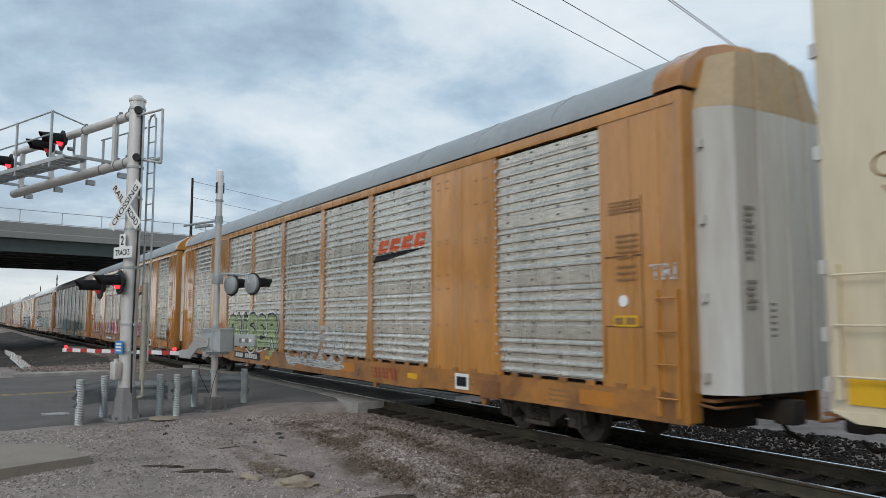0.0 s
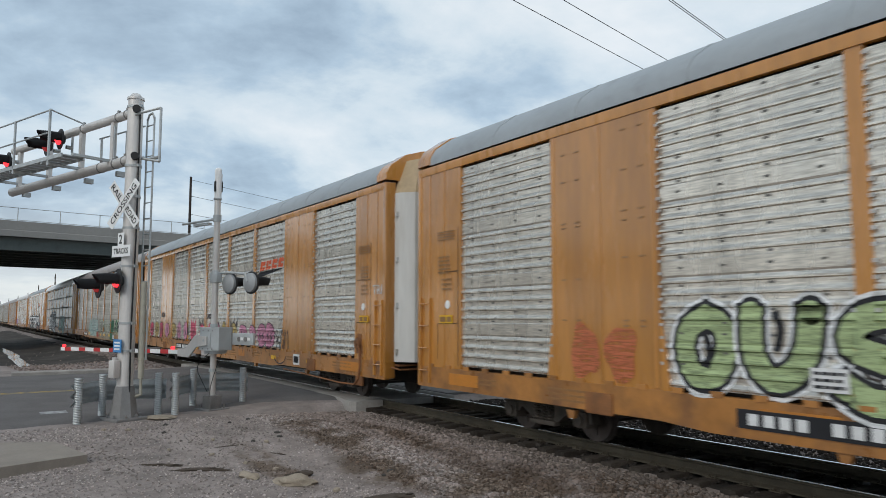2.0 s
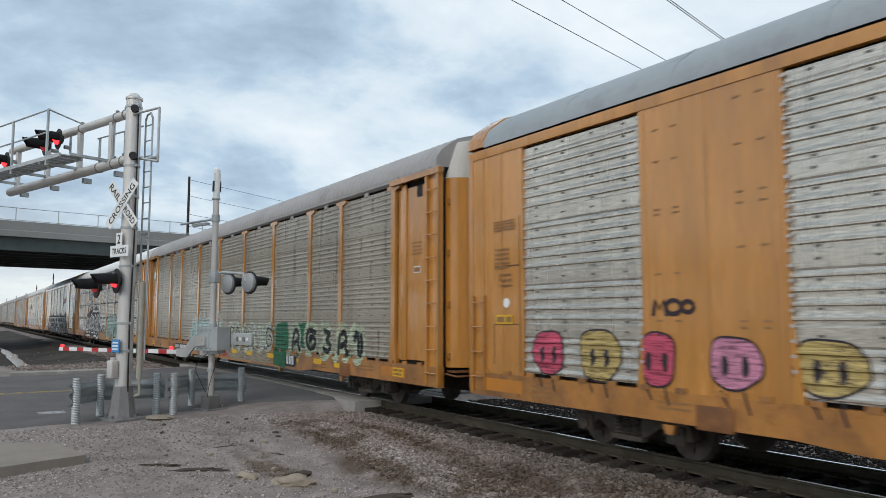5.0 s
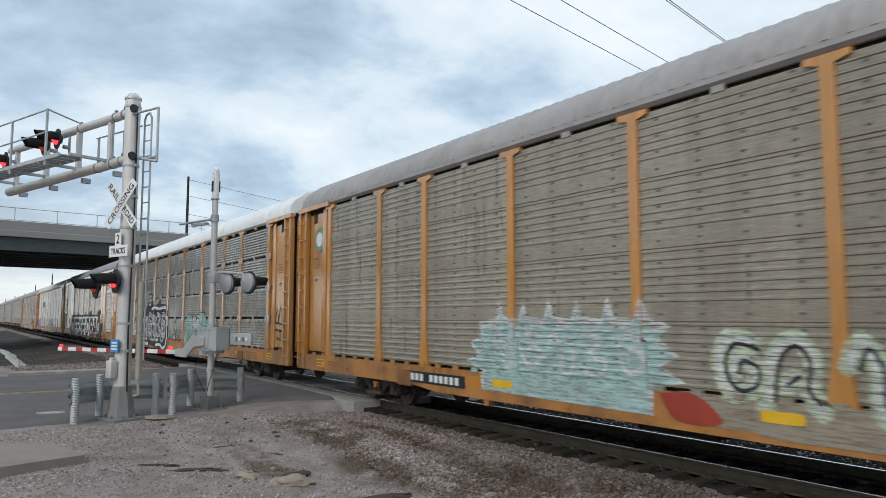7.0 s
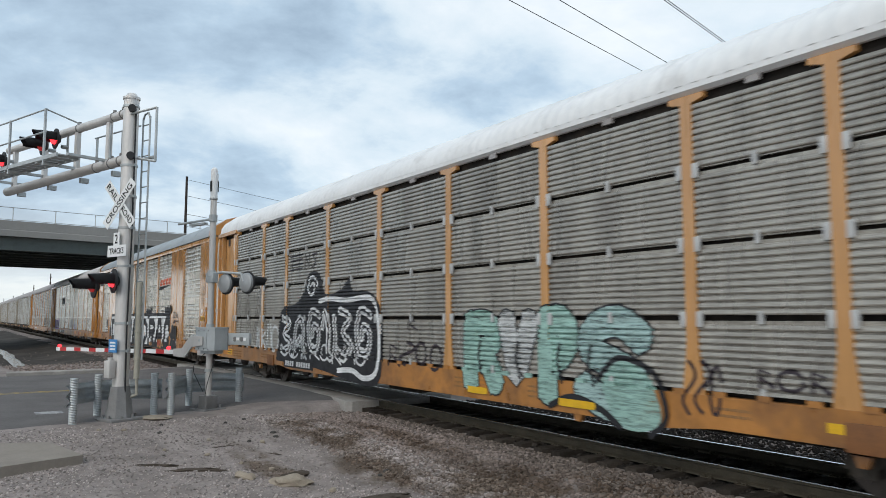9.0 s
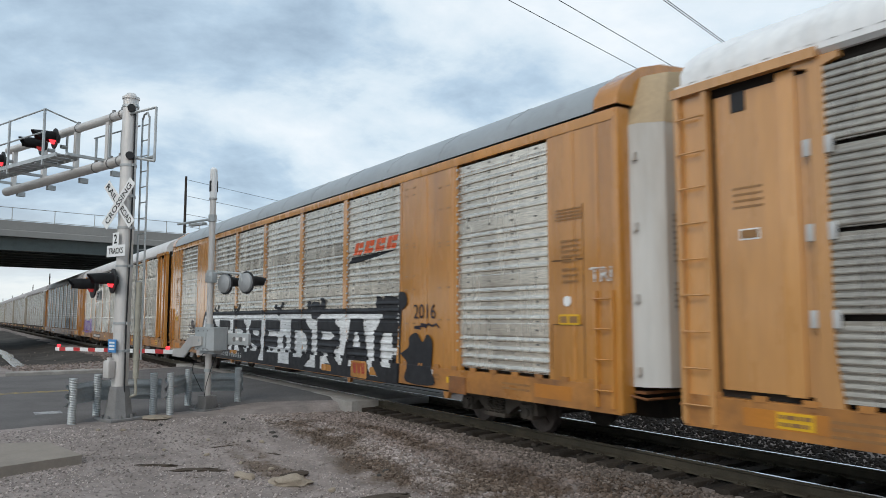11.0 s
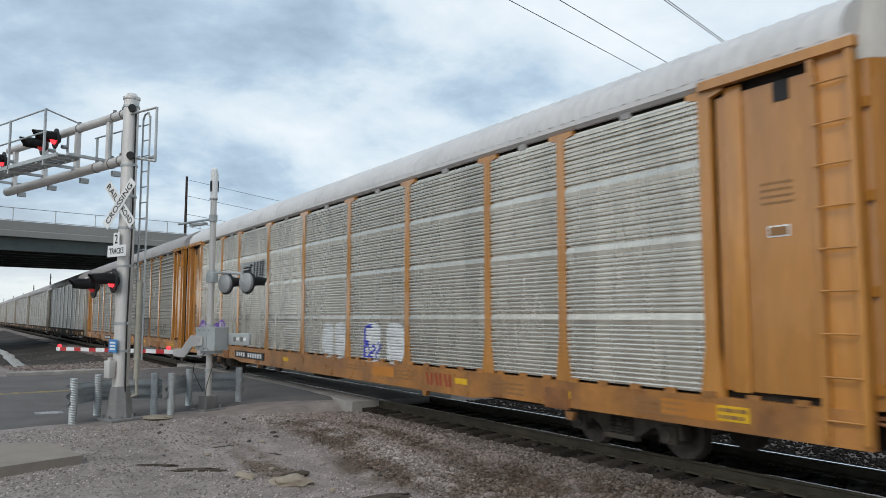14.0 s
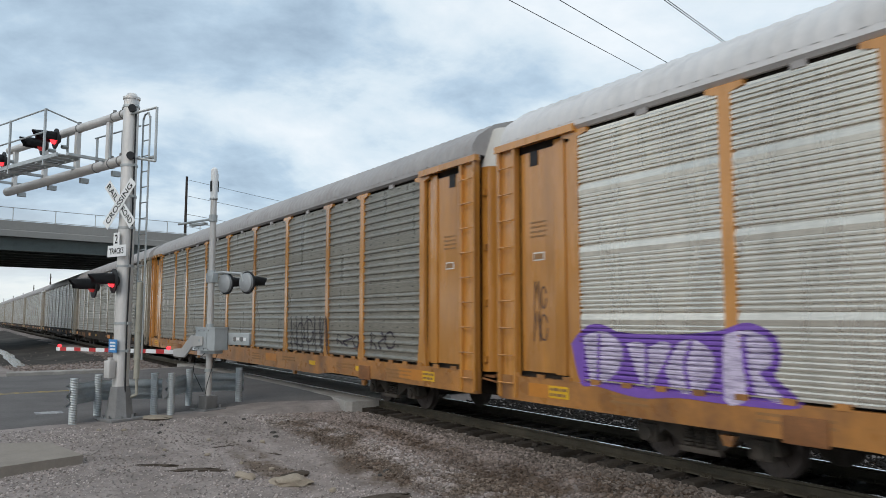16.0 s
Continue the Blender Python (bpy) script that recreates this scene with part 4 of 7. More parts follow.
def posted_car(name_label, panel_mat, roof_mat, panel="fine", door_mat=None, clips=False, post_mat=None, paint=None, sill=None):
    """Bi-level car whose side panels stand between slim orange posts with splayed feet and T heads."""
    car = thing("autorack_car", name_label, "railway car", group="cars of the freight train")
    half = 13.95
    paint = paint or ORANGE
    body_core(car, half, BLACKENED)
    left = [-half + q for q in TYPE2]
    edges = left + [-q for q in left[::-1]]
    for a, b in zip(edges, edges[1:]):
        side_panel(a + .08, b - .08, panel, panel_mat, car)
    for i, x in enumerate(edges):
        bm = bmesh.new()
        w = .09
        prism(bm, [(x - .17, .75), (x + .17, .75), (x + .17, 1.15), (x + w, 1.75), (x + w, 4.98), (x + .28, 5.03), (x + .28, 5.10), (x - .28, 5.10),
                   (x - .28, 5.03), (x - w, 4.98), (x - w, 1.75), (x - .17, 1.15)], "y", SIDE_Y - .045, SIDE_Y + .04)
        post = part("post", bm, post_mat or paint, car)
        if clips:
            bm = bmesh.new()
            box(bm, -.045, .045, SIDE_Y - .065, SIDE_Y - .02, -.10, .10, .01)
            me = mesh_of("clip", bm, CLIP_GREY)
            for z in (PANEL_Z + .95, PANEL_Z + 1.93, PANEL_Z + 2.91):
                for s in (-1, 1):
                    tagged(shared("clip", me, post, pose(x + s * .13, 0, z)), "pale bracket at the panel joint")
    if clips:
        for a, b in zip(edges, edges[1:]):
            bm = bmesh.new()
            box(bm, -.03, .03, SIDE_Y - .05, SIDE_Y, -.06, .10)
            me = mesh_of("latch", bm, CLIP_GREY)
            for z in (PANEL_Z + .02, PANEL_Z + .95, PANEL_Z + 1.93, PANEL_Z + 2.91):
                shared("latch", me, car, pose((a + b) / 2, 0, z))
    for s in (-1, 1):
        bm = bmesh.new()
        a, b = sorted((s * (half - .5), s * (half - 1.87)))
        box(bm, a + .05, b - .06, SIDE_Y + .035, SIDE_Y + .09, 1.22, 4.97)
        part("end_panel", bm, paint, car)
        bm = bmesh.new()
        x = s * (half - 1.55)
        box(bm, x - .12, x + .12, SIDE_Y - .0, SIDE_Y + .035, 1.2, 5.06, .01)
        part("stiffener", bm, paint, car)
        bm = bmesh.new()
        a, b = sorted((s * half, s * (half - .5)))
        box(bm, a, b, SIDE_Y - .02, SIDE_Y + .04, .78, 5.1)
        part("ladder_panel", bm, paint, car)
        for x in (a + .03, b - .03):
            bm = bmesh.new()
            box(bm, x - .035, x + .035, SIDE_Y - .09, SIDE_Y - .02, .78, 5.12)
            part("ladder_post", bm, paint, car)
        ladder(a + .05, b - .05, [1.0 + .47 * k for k in range(9)], paint, car, -1.61)
        bm = bmesh.new()
        a, b = sorted((s * (half + .05), s * (half - 2.0)))
        prism(bm, [(a, 5.08), (b, 5.08), (b, 5.2), (a, 5.2)], "y", SIDE_Y - .11, SIDE_Y)
        part("end_header", bm, paint, car)
        end_door(s, s * (half - .1), .32, paint, door_mat or DOOR_WHITE, car)
        for z in (3.95, 2.45):
            bm = bmesh.new()
            x = s * (half + .255)
            box(bm, x - .008, x + .008, -.98, -.66, z, z + .12)
            part("vent_slot", bm, SIGNAL_BLACK, car)
        stencil(car, s * (half - 1.0) - .22, 3.75, 4, .42, .03, .05, mat=FADED_INK, y=SIDE_Y + .034, seed=4)
        stencil(car, s * (half - 1.0) - .12, 3.2, 1, .24, .1, mat=FADED_INK, y=SIDE_Y + .028, plate=SIGN_WHITE, seed=6, pad=.02)
        stencil(car, s * (half - 1.6) - .25, 1.0, 2, .4, .045, .04, mat=FADED_INK, plate=YELLOW, seed=8, pad=.03)
        bm = bmesh.new()
        box(bm, s * (half - .9) - .1, s * (half - .9) + .1, SIDE_Y + .02, SIDE_Y + .034, 4.72, 4.97)
        part("roller_slot", bm, SIGNAL_BLACK, car)
    bm = bmesh.new()
    prism(bm, [(SIDE_Y - .0, 5.12), (SIDE_Y + .06, 5.12), (SIDE_Y + .06, 5.25), (SIDE_Y - .06, 5.25), (SIDE_Y - .06, 5.17)], "x", -half, half)
    part("top_chord", bm, roof_mat, car)
    bm = bmesh.new()
    box(bm, -.1, .1, SIDE_Y - .02, SIDE_Y + .02, 5.04, 5.13)
    me = mesh_of("chord_clip", bm, ROOF_BROWN)
    for a, b in zip(edges, edges[1:]):
        shared("chord_clip", me, car, pose((a + b) / 2, 0, 0))
    part("roof", roof_mesh(-half + .1, half - .1, True), roof_mat, car)
    side_sill(car, half, sill or ORANGE_SILL, .64)
    sill_details(car, len(bpy.data.objects))
    underframe(car, half)
    wheels = truck(car, -10.05) + truck(car, 10.05)
    return car, wheels


def cream_car():
    car = thing("autorack_car", "cream smooth-sided autorack car with a ladder", "railway car", group="cars of the freight train")
    half = 13.15
    bm = bmesh.new()
    box(bm, -half, half, SIDE_Y - .03, 1.5, 1.08, 6.25, .03)
    part("body", bm, CREAM, car)
    bm = bmesh.new()
    for x in np.arange(-half + 1.3, half - .5, 1.3):
        rivet_column(bm, x, SIDE_Y - .03, 1.2, 6.1, 14, .05, .025, .008)
    part("rivet", bm, CREAM, car)
    bm = bmesh.new()
    prism(bm, [(-half + .3, 1.0), (half - .3, 1.0), (half, 1.12), (-half, 1.12)], "y", SIDE_Y - .05, SIDE_Y + .1)
    part("side_sill", bm, CREAM, car)
    bm = bmesh.new()
    prism(bm, [(SIDE_Y, 6.25), (-1.0, 6.35), (0, 6.4), (1.0, 6.35), (1.5, 6.25)], "x", -half, half)
    part("roof", bm, ROOF_PALE, car)
    for s in (-1, 1):
        xa, xb = sorted((s * (half - .15), s * (half - .72)))
        ladder(xa, xb, (1.5, 2.05, 2.6), CREAM, car, -1.64)
        bm = bmesh.new()
        box(bm, s * half - .04, s * half + .04, SIDE_Y - .06, SIDE_Y + .1, -.08, .08)
        me = mesh_of("hinge", bm, DOOR_WHITE)
        for z in (1.4, 1.95, 2.7, 4.0, 5.2):
            shared("hinge", me, car, pose(0, 0, z))
    bm = bmesh.new()
    box(bm, -half + .22, -half + .72, SIDE_Y - .05, SIDE_Y - .03, 1.2, 1.5)
    part("gold_decal", bm, YELLOW, car)
    bm = bmesh.new()
    for k, (x, z) in enumerate(((.75, 3.75), (1.15, 3.72), (.85, 3.4), (1.2, 3.42))):
        path_tube(bm, [(-half + x + .16 * math.cos(a + k), SIDE_Y - .032, z + .13 * math.sin(a * (1 + .2 * k))) for a in np.linspace(0, 5.4, 12)], .014, 5)
    part("graffiti", bm, FADED_INK, car)
    underframe(car, half)
    return car, truck(car, -10.05) + truck(car, 10.05)


# ---- spray paint on the car sides ----
def side_out(style, kind, x, z):
    """How far the car side stands out of its base plane at x, z."""
    if z < 1.131:
        return .062
    if style == "wide":
        half = 13.55
        if 7.12 < abs(x) < 9.35 or abs(x) > half - TYPE1[0]:
            return .055
        if any(abs(abs(x) - (half - q)) < .103 + .1 * max(0, (2.1 - z) / .97) for q in TYPE1[3:]):
            return .047
    else:
        half = 13.95
        for q in TYPE2:
            w = .09 if z > 1.75 else .17
            if abs(abs(x) - (half - q)) < w + .003:
                return .047
        if abs(x) > half - TYPE2[0]:
            return -.03
    return profile_at(kind, z - PANEL_Z)


SHIFT = {}


def sprayed(car, style, kind, bm, mat, layer=0, label=""):
    """Lays a flat shape (x along the car, y up) on the ribbed side as a coat of paint."""
    for v in bm.verts:
        v.co.x += SHIFT.get(car, 0)
    xs = [v.co.x for v in bm.verts]
    zs = [v.co.y for v in bm.verts]
    cuts = [((0, 1, 0), PANEL_Z + z) for _, z in PROFILES[kind]] + [((0, 1, 0), 1.129), ((0, 1, 0), 1.134), ((0, 1, 0), 1.745), ((0, 1, 0), 1.755)]
    half, offsets = (13.55, TYPE1) if style == "wide" else (13.95, TYPE2)
    for q in offsets:
        for w in ((0, .1, .15, .2) if style == "wide" else (0, .09, .17)):
            for s in (-1, 1):
                for e in (-1, 1):
                    x = s * (half - q) + e * w
                    cuts += [((1, 0, 0), x - .006), ((1, 0, 0), x + .006)]
    for no, d in cuts:
        lo, hi = (min(xs), max(xs)) if no[0] else (min(zs), max(zs))
        if lo < d < hi:
            bmesh.ops.bisect_plane(bm, geom=bm.verts[:] + bm.edges[:] + bm.faces[:], plane_co=(d * no[0], d * no[1], 0), plane_no=no, dist=1e-5)
    for v in bm.verts:
        x, z = v.co.x, v.co.y
        v.co = (x, SIDE_Y - side_out(style, kind, x, z) - .005 - .003 * layer - v.co.z, z)
    return tagged(part("graffiti", bm, mat, car, label, smooth=False), kind="stuff")


def place(bm, x, z, lean=0.0, wave=0.0):
    for v in bm.verts:
        u = v.co.x
        v.co.x += x + lean * v.co.y
        v.co.y += z + wave * math.sin(u * 2.4)
    return bm


def blob(bm, cx, cz, rx, rz, seed=0, rough=.06, power=2.4):
    rnd = random.Random(seed)
    ph = rnd.uniform(0, 6)
    lift = (len(bm.verts) * 7 % 11) * .0001
    pts = []
    for i in range(28):
        a = 2 * math.pi * i / 28
        c, s = math.cos(a), math.sin(a)
        r = 1 + rough * math.sin(3 * a + ph) + rough * .6 * math.sin(5 * a + 2 * ph)
        pts.append(bm.verts.new((cx + rx * r * math.copysign(abs(c) ** (2 / power), c), cz + rz * r * math.copysign(abs(s) ** (2 / power), s), lift)))
    bm.faces.new(pts)


def stroke(bm, pts, w):
    """A ribbon of paint with mitred bends, on a coat of its own."""
    lift = (len(bm.verts) * 7 % 11) * .0001
    left, right = [], []
    for i, (x, z) in enumerate(pts):
        a, b = pts[max(i - 1, 0)], pts[min(i + 1, len(pts) - 1)]
        d = Vector((b[0] - a[0], b[1] - a[1]))
        d = d.normalized() if d.length > 1e-5 else Vector((1, 0))
        n = Vector((-d.y, d.x)) * w / 2
        e = d * (w * .3 * ((i == len(pts) - 1) - (i == 0)))
        left.append(bm.verts.new((x + n.x + e.x, z + n.y + e.y, lift)))
        right.append(bm.verts.new((x - n.x + e.x, z - n.y + e.y, lift)))
    for i in range(len(pts) - 1):
        bm.faces.new((left[i], right[i], right[i + 1], left[i + 1]))


# centre lines of hand-drawn letters in a unit square
GLYPHS = {
    "O": (((.5, 1), (.1, .82), (.0, .45), (.2, .08), (.5, 0), (.82, .1), (1, .5), (.88, .85), (.5, 1)),),
    "U": (((0, 1), (.06, .35), (.38, 0), (.72, .12), (.92, .5), (.95, 1)),),
    "S": (((.98, .82), (.62, 1), (.16, .9), (.08, .64), (.5, .5), (.9, .33), (.82, .07), (.42, 0), (0, .16)),),
    "e": (((.98, .84), (.55, 1), (.1, .84), (.12, .6), (.62, .54)), ((.3, .54), (.0, .27), (.3, .02), (1, .12))),
    "R": (((.12, 0), (.05, .5), (.08, 1)), ((.08, .97), (.6, 1), (.95, .78), (.62, .54), (.2, .48)), ((.35, .5), (.72, .32), (1, 0))),
    "V": (((0, 1), (.22, .45), (.46, 0), (.75, .5), (1, 1)),),
    "P": (((.15, 0), (.1, .5), (.1, 1)), ((.1, .98), (.65, 1), (.95, .75), (.6, .5), (.2, .48))),
    "d": (((.06, 0), (.06, 1), (.66, 1), (1, .74), (1, .26), (.66, 0), (.06, 0)),),
    "r": (((.08, 0), (.08, 1), (.75, 1), (.98, .82), (.98, .66), (.72, .5), (.1, .5)), ((.5, .48), (1, 0))),
    "s": (((1, .78), (.95, 1), (.2, 1), (.02, .8), (.1, .58), (.85, .46), (1, .25), (.8, 0), (.05, 0), (0, .22)),),
    "c": (((1, .7), (1, 1), (.3, 1), (0, .76), (0, .24), (.3, 0), (1, 0), (1, .26)),),
    # loops and hooks for pieces that spell nothing
    "@": (((.9, .9), (.3, 1), (.05, .6), (.3, .15), (.8, .2), (.9, .55), (.5, .68), (.4, .45)),),
    "^": (((0, 0), (.12, .7), (.5, 1), (.82, .7), (.75, .25), (1, 0)), ((.3, .3), (.55, .45))),
    "&": (((.1, 1), (.8, .85), (.3, .55), (.9, .3), (.5, 0), (0, .15)),),
    "~": (((0, .65), (.2, 1), (.5, .6), (.5, .1), (.82, 0), (1, .4), (.85, .85)),),
    "E": (((1, .98), (0, 1), (0, 0), (1, .02)), ((0, .5), (.8, .5))),
    "A": (((0, 0), (.32, 1), (.68, 1), (1, 0)), ((.2, .36), (.8, .36))),
}


def disc(bm, x, z, r, lift=0.0, n=12):
    turn = math.pi / 4 if n == 4 else 0
    bm.faces.new([bm.verts.new((x + r * math.cos(2 * math.pi * i / n + turn), z + r * math.sin(2 * math.pi * i / n + turn), lift)) for i in range(n)])


def outline(bm, pts, smooth=4):
    """A closed rounded shape."""
    ring = curve(list(pts) + [pts[0]], smooth)[:-1] if smooth else pts
    bm.faces.new([bm.verts.new((x, z, 0)) for x, z in ring])


def drawn(bm, ch, x0, x1, z0, z1, w, pen, lean=0.0, round_off=3):
    """One letter whose painted body fills the box at width w, drawn with a pen of another width."""
    for line in GLYPHS[ch]:
        pts = [(x0 + w / 2 + u * (x1 - x0 - w) + lean * v, z0 + w / 2 + v * (z1 - z0 - w)) for u, v in line]
        if round_off and len(pts) > 2:
            pts = curve(pts, round_off)
            stroke(bm, pts, pen)
            corners = (pts[0], pts[-1])
        else:
            for p, q in zip(pts, pts[1:]):
                stroke(bm, (p, q), pen)
            corners = pts
        for x, z in corners:
            lift = (len(bm.verts) * 7 % 11) * .0001
            if round_off:
                disc(bm, x, z, pen / 2, lift)
            else:
                disc(bm, x, z, pen * .7, lift, 4)


def paint_lips(car, x0, x1, mat):
    """Coats the sill lips that lie under a painted piece."""
    made = None
    for ob in car.children:
        if ob.name.startswith("sill_lip") and x0 < ob.matrix_basis.translation.x < x1:
            if made is None:
                made = ob.data.copy()
                made.materials[0] = mat
            ob.data = made


def drawn_word(car, style, kind, letters, w, coats, lean=0.0, round_off=3, first=0):
    """Letters as (character, x0, x1, z0, z1), laid in coats of (material, extra width) from the outermost in."""
    for i, (ch, x0, x1, z0, z1) in enumerate(letters):
        for layer, (mat, more) in enumerate(coats):
            bm = bmesh.new()
            drawn(bm, ch, x0, x1, z0, z1, w, w + more, lean, round_off)
            sprayed(car, style, kind, bm, mat, first + .5 * (layer + len(coats) * i), "").name = "letter"


def scrawl(bm, x0, x1, z0, z1, n, w, seed):
    """n looping hand strokes across a field."""
    rnd = random.Random(seed)
    for k in range(n):
        cx = x0 + (x1 - x0) * (k + .5) / n
        rw = (x1 - x0) / n * rnd.uniform(.35, .6)
        mode = rnd.randint(0, 3)
        cz, rz = (z0 + z1) / 2 + rnd.uniform(-.1, .1) * (z1 - z0), (z1 - z0) / 2 * rnd.uniform(.7, 1)
        if mode == 0:
            pts = [(cx + rw * math.cos(a), cz + rz * math.sin(a)) for a in np.linspace(.4, 6.2, 14)]
        elif mode == 1:
            pts = [(cx + rw * math.sin(a * 1.5), cz + rz * (1 - a / 2.1)) for a in np.linspace(0, 4.2, 14)]
        elif mode == 2:
            pts = [(cx - rw, cz - rz), (cx - rw * .6, cz + rz), (cx, cz - rz * .2), (cx + rw * .6, cz + rz), (cx + rw, cz - rz)]
        else:
            pts = [(cx - rw * .5, cz - rz), (cx - rw * .5, cz + rz), (cx + rw * .6, cz + rz * .6), (cx - rw * .3, cz), (cx + rw, cz - rz)]
        stroke(bm, pts, w)


def slanted_emblem(car, style, kind, x0, z0):
    """Four slanted red-orange blocks over a dark tapering sweep."""
    bm = bmesh.new()
    for i in range(4):
        x = x0 + .22 + i * .55
        z = z0 + .17 + i * .012
        h = .29
        bm.faces.new([bm.verts.new((x + a, z + b, 0)) for a, b in ((0, 0), (.19, 0), (.19 + .12, h), (.12, h))])
        bm.faces.new([bm.verts.new((x + a, z + b, 0)) for a, b in ((.22, .0), (.43, .0), (.47, .11), (.26, .11))])
        bm.faces.new([bm.verts.new((x + a, z + b, 0)) for a, b in ((.29, .16), (.49, .16), (.545, h), (.335, h))])
    sprayed(car, style, kind, bm, EMBLEM_RED, 0, "red-orange emblem blocks")
    bm = bmesh.new()
    bm.faces.new([bm.verts.new(p) for p in ((x0, z0 - .02, 0), (x0 + .6, z0 - .01, 0), (x0 + 2.4, z0 + .17, 0), (x0 + .1, z0 + .13, 0))])
    sprayed(car, style, kind, bm, BLACK, 0, "dark tapering sweep")


FAINT_RED = spray("faint_red", (0.50, 0.15, 0.07), .85)
EMBLEM_RED = spray("emblem_red", (0.62, 0.10, 0.03))


def number_plate(car, x, z, w, plate=None):
    """Black plate whose characters are plain white bars."""
    bm = bmesh.new()
    box(bm, x, x + w, SIDE_Y - .072, SIDE_Y - .06, z, z + .23)
    base = part("plate", bm, plate or SP_BLACK, car)
    n = 11
    for i in range(n):
        if i == 4:
            continue
        bm = bmesh.new()
        u = x + w * (.06 + .88 * i / n)
        box(bm, u, u + w * .052, SIDE_Y - .077, SIDE_Y - .070, z + .045, z + .185)
        part("character_bar", bm, SOLID_WHITE, base)


def initials(car, x, z, w, mat, layer=0, style="wide", kind="coarse"):
    """Three hand-sprayed strokes on the sill."""
    bm = bmesh.new()
    for i in range(3):
        u = x + i * w / 3
        stroke(bm, [(u + .03, z + .2), (u + w * .1, z)], .07)
        stroke(bm, [(u + w * .2, z + .2), (u + w * .22, z)], .07)
    sprayed(car, style, kind, bm, mat, layer)


def end_tag(car, x0, x1, z0, z1, seed):
    """Thin dark scrawl on the end panel."""
    bm = bmesh.new()
    scrawl(bm, x0, x1, z0, (z0 + z1) / 2, 2, .028, seed)
    scrawl(bm, x0, x1, (z0 + z1) / 2, z1, 2, .028, seed + 5)
    for v in bm.verts:
        v.co = (v.co.x, SIDE_Y + .030 - v.co.z, v.co.y)
    tagged(part("graffiti", bm, SP_DARKLINE, car, smooth=False), kind="stuff")


def paint_car_a(car):
    s, k = "wide", "coarse"
    drawn_word(car, s, k, (("O", -6.8, -5.88, 1.2, 2.28), ("U", -5.83, -4.74, 1.24, 2.32), ("S", -4.66, -3.6, 1.08, 2.3), ("e", -3.72, -2.74, 1.14, 2.26), ("R", -2.7, -1.74, 1.22, 2.26)),
               .29, ((SP_WHITE, .22), (SP_BLACK, .12), (SP_GREEN, 0)), .05)
    bm = bmesh.new()
    outline(bm, ((-2.75, 1.24), (-2.2, 1.22), (-2.05, 1.1), (-2.24, .9), (-2.45, 1.08)))
    sprayed(car, s, k, bm, SP_GREEN, 0)
    bm = bmesh.new()
    for x, z in ((-6.3, 1.5), (-2.42, 1.35), (-2.3, 1.8), (-3.2, 1.72), (-5.3, 1.75)):
        stroke(bm, curve([(x, z), (x + .05, z + .22), (x - .01, z + .42)], 3), .09)
    sprayed(car, s, k, bm, SP_BLACK, 4)
    bm = bmesh.new()
    for i, ch in enumerate("^~&@^~&"):
        x = -.62 + i * .52
        drawn(bm, ch, x, x + .45, 1.36, 1.96, .13, .15)
    scrawl(bm, -.9, 3.0, 1.15, 1.5, 8, .05, 8)
    sprayed(car, s, k, bm, SP_GHOST, 0)
    bm = bmesh.new()
    for i, x in enumerate((-.4, .62, 1.3, 2.0, 2.7)):
        r = .48 if i == 0 else .31
        for rr, w in ((r, .13), (r * .62, .07)):
            stroke(bm, [(x + rr * math.cos(a), 1.12 + .06 * (i == 0) + rr * .74 * math.sin(a)) for a in np.linspace(.7, 6.98, 26)], w)
    sprayed(car, s, k, bm, SP_GHOST, 1)
    bm = bmesh.new()
    outline(bm, ((-.9, 1.05), (-.5, .8), (.3, .86), (1.4, .82), (2.9, .84), (2.9, 1.0), (.3, 1.02)), 3)
    sprayed(car, s, k, bm, SP_GHOST, 0)
    bm = bmesh.new()
    scrawl(bm, 3.15, 4.35, 1.4, 1.8, 4, .035, 4)
    scrawl(bm, 3.3, 4.3, 1.2, 1.35, 3, .03, 5)
    scrawl(bm, 4.65, 5.8, 1.35, 1.72, 3, .035, 6)
    sprayed(car, s, k, bm, SP_GHOST, 0)
    initials(car, 4.8, .8, 1.1, SP_RED)
    stencil(car, -4.95, 1.52, 3, .36, .035, .04, mat=SP_BLACK, y=SIDE_Y - .062, plate=SOLID_WHITE, seed=5, pad=.04)
    bm = bmesh.new()
    for x in (-8.5, -7.75):
        blob(bm, x, 1.6, .3, .4, int(x * 3), .12)
    sprayed(car, s, k, bm, FAINT_RED, 0)
    number_plate(car, -5.95, .78, 2.6)
    slanted_emblem(car, s, k, 4.58, 3.47)
    text_on(car, "TRI", 12.98, 2.66, .46, .22, SP_GHOST)


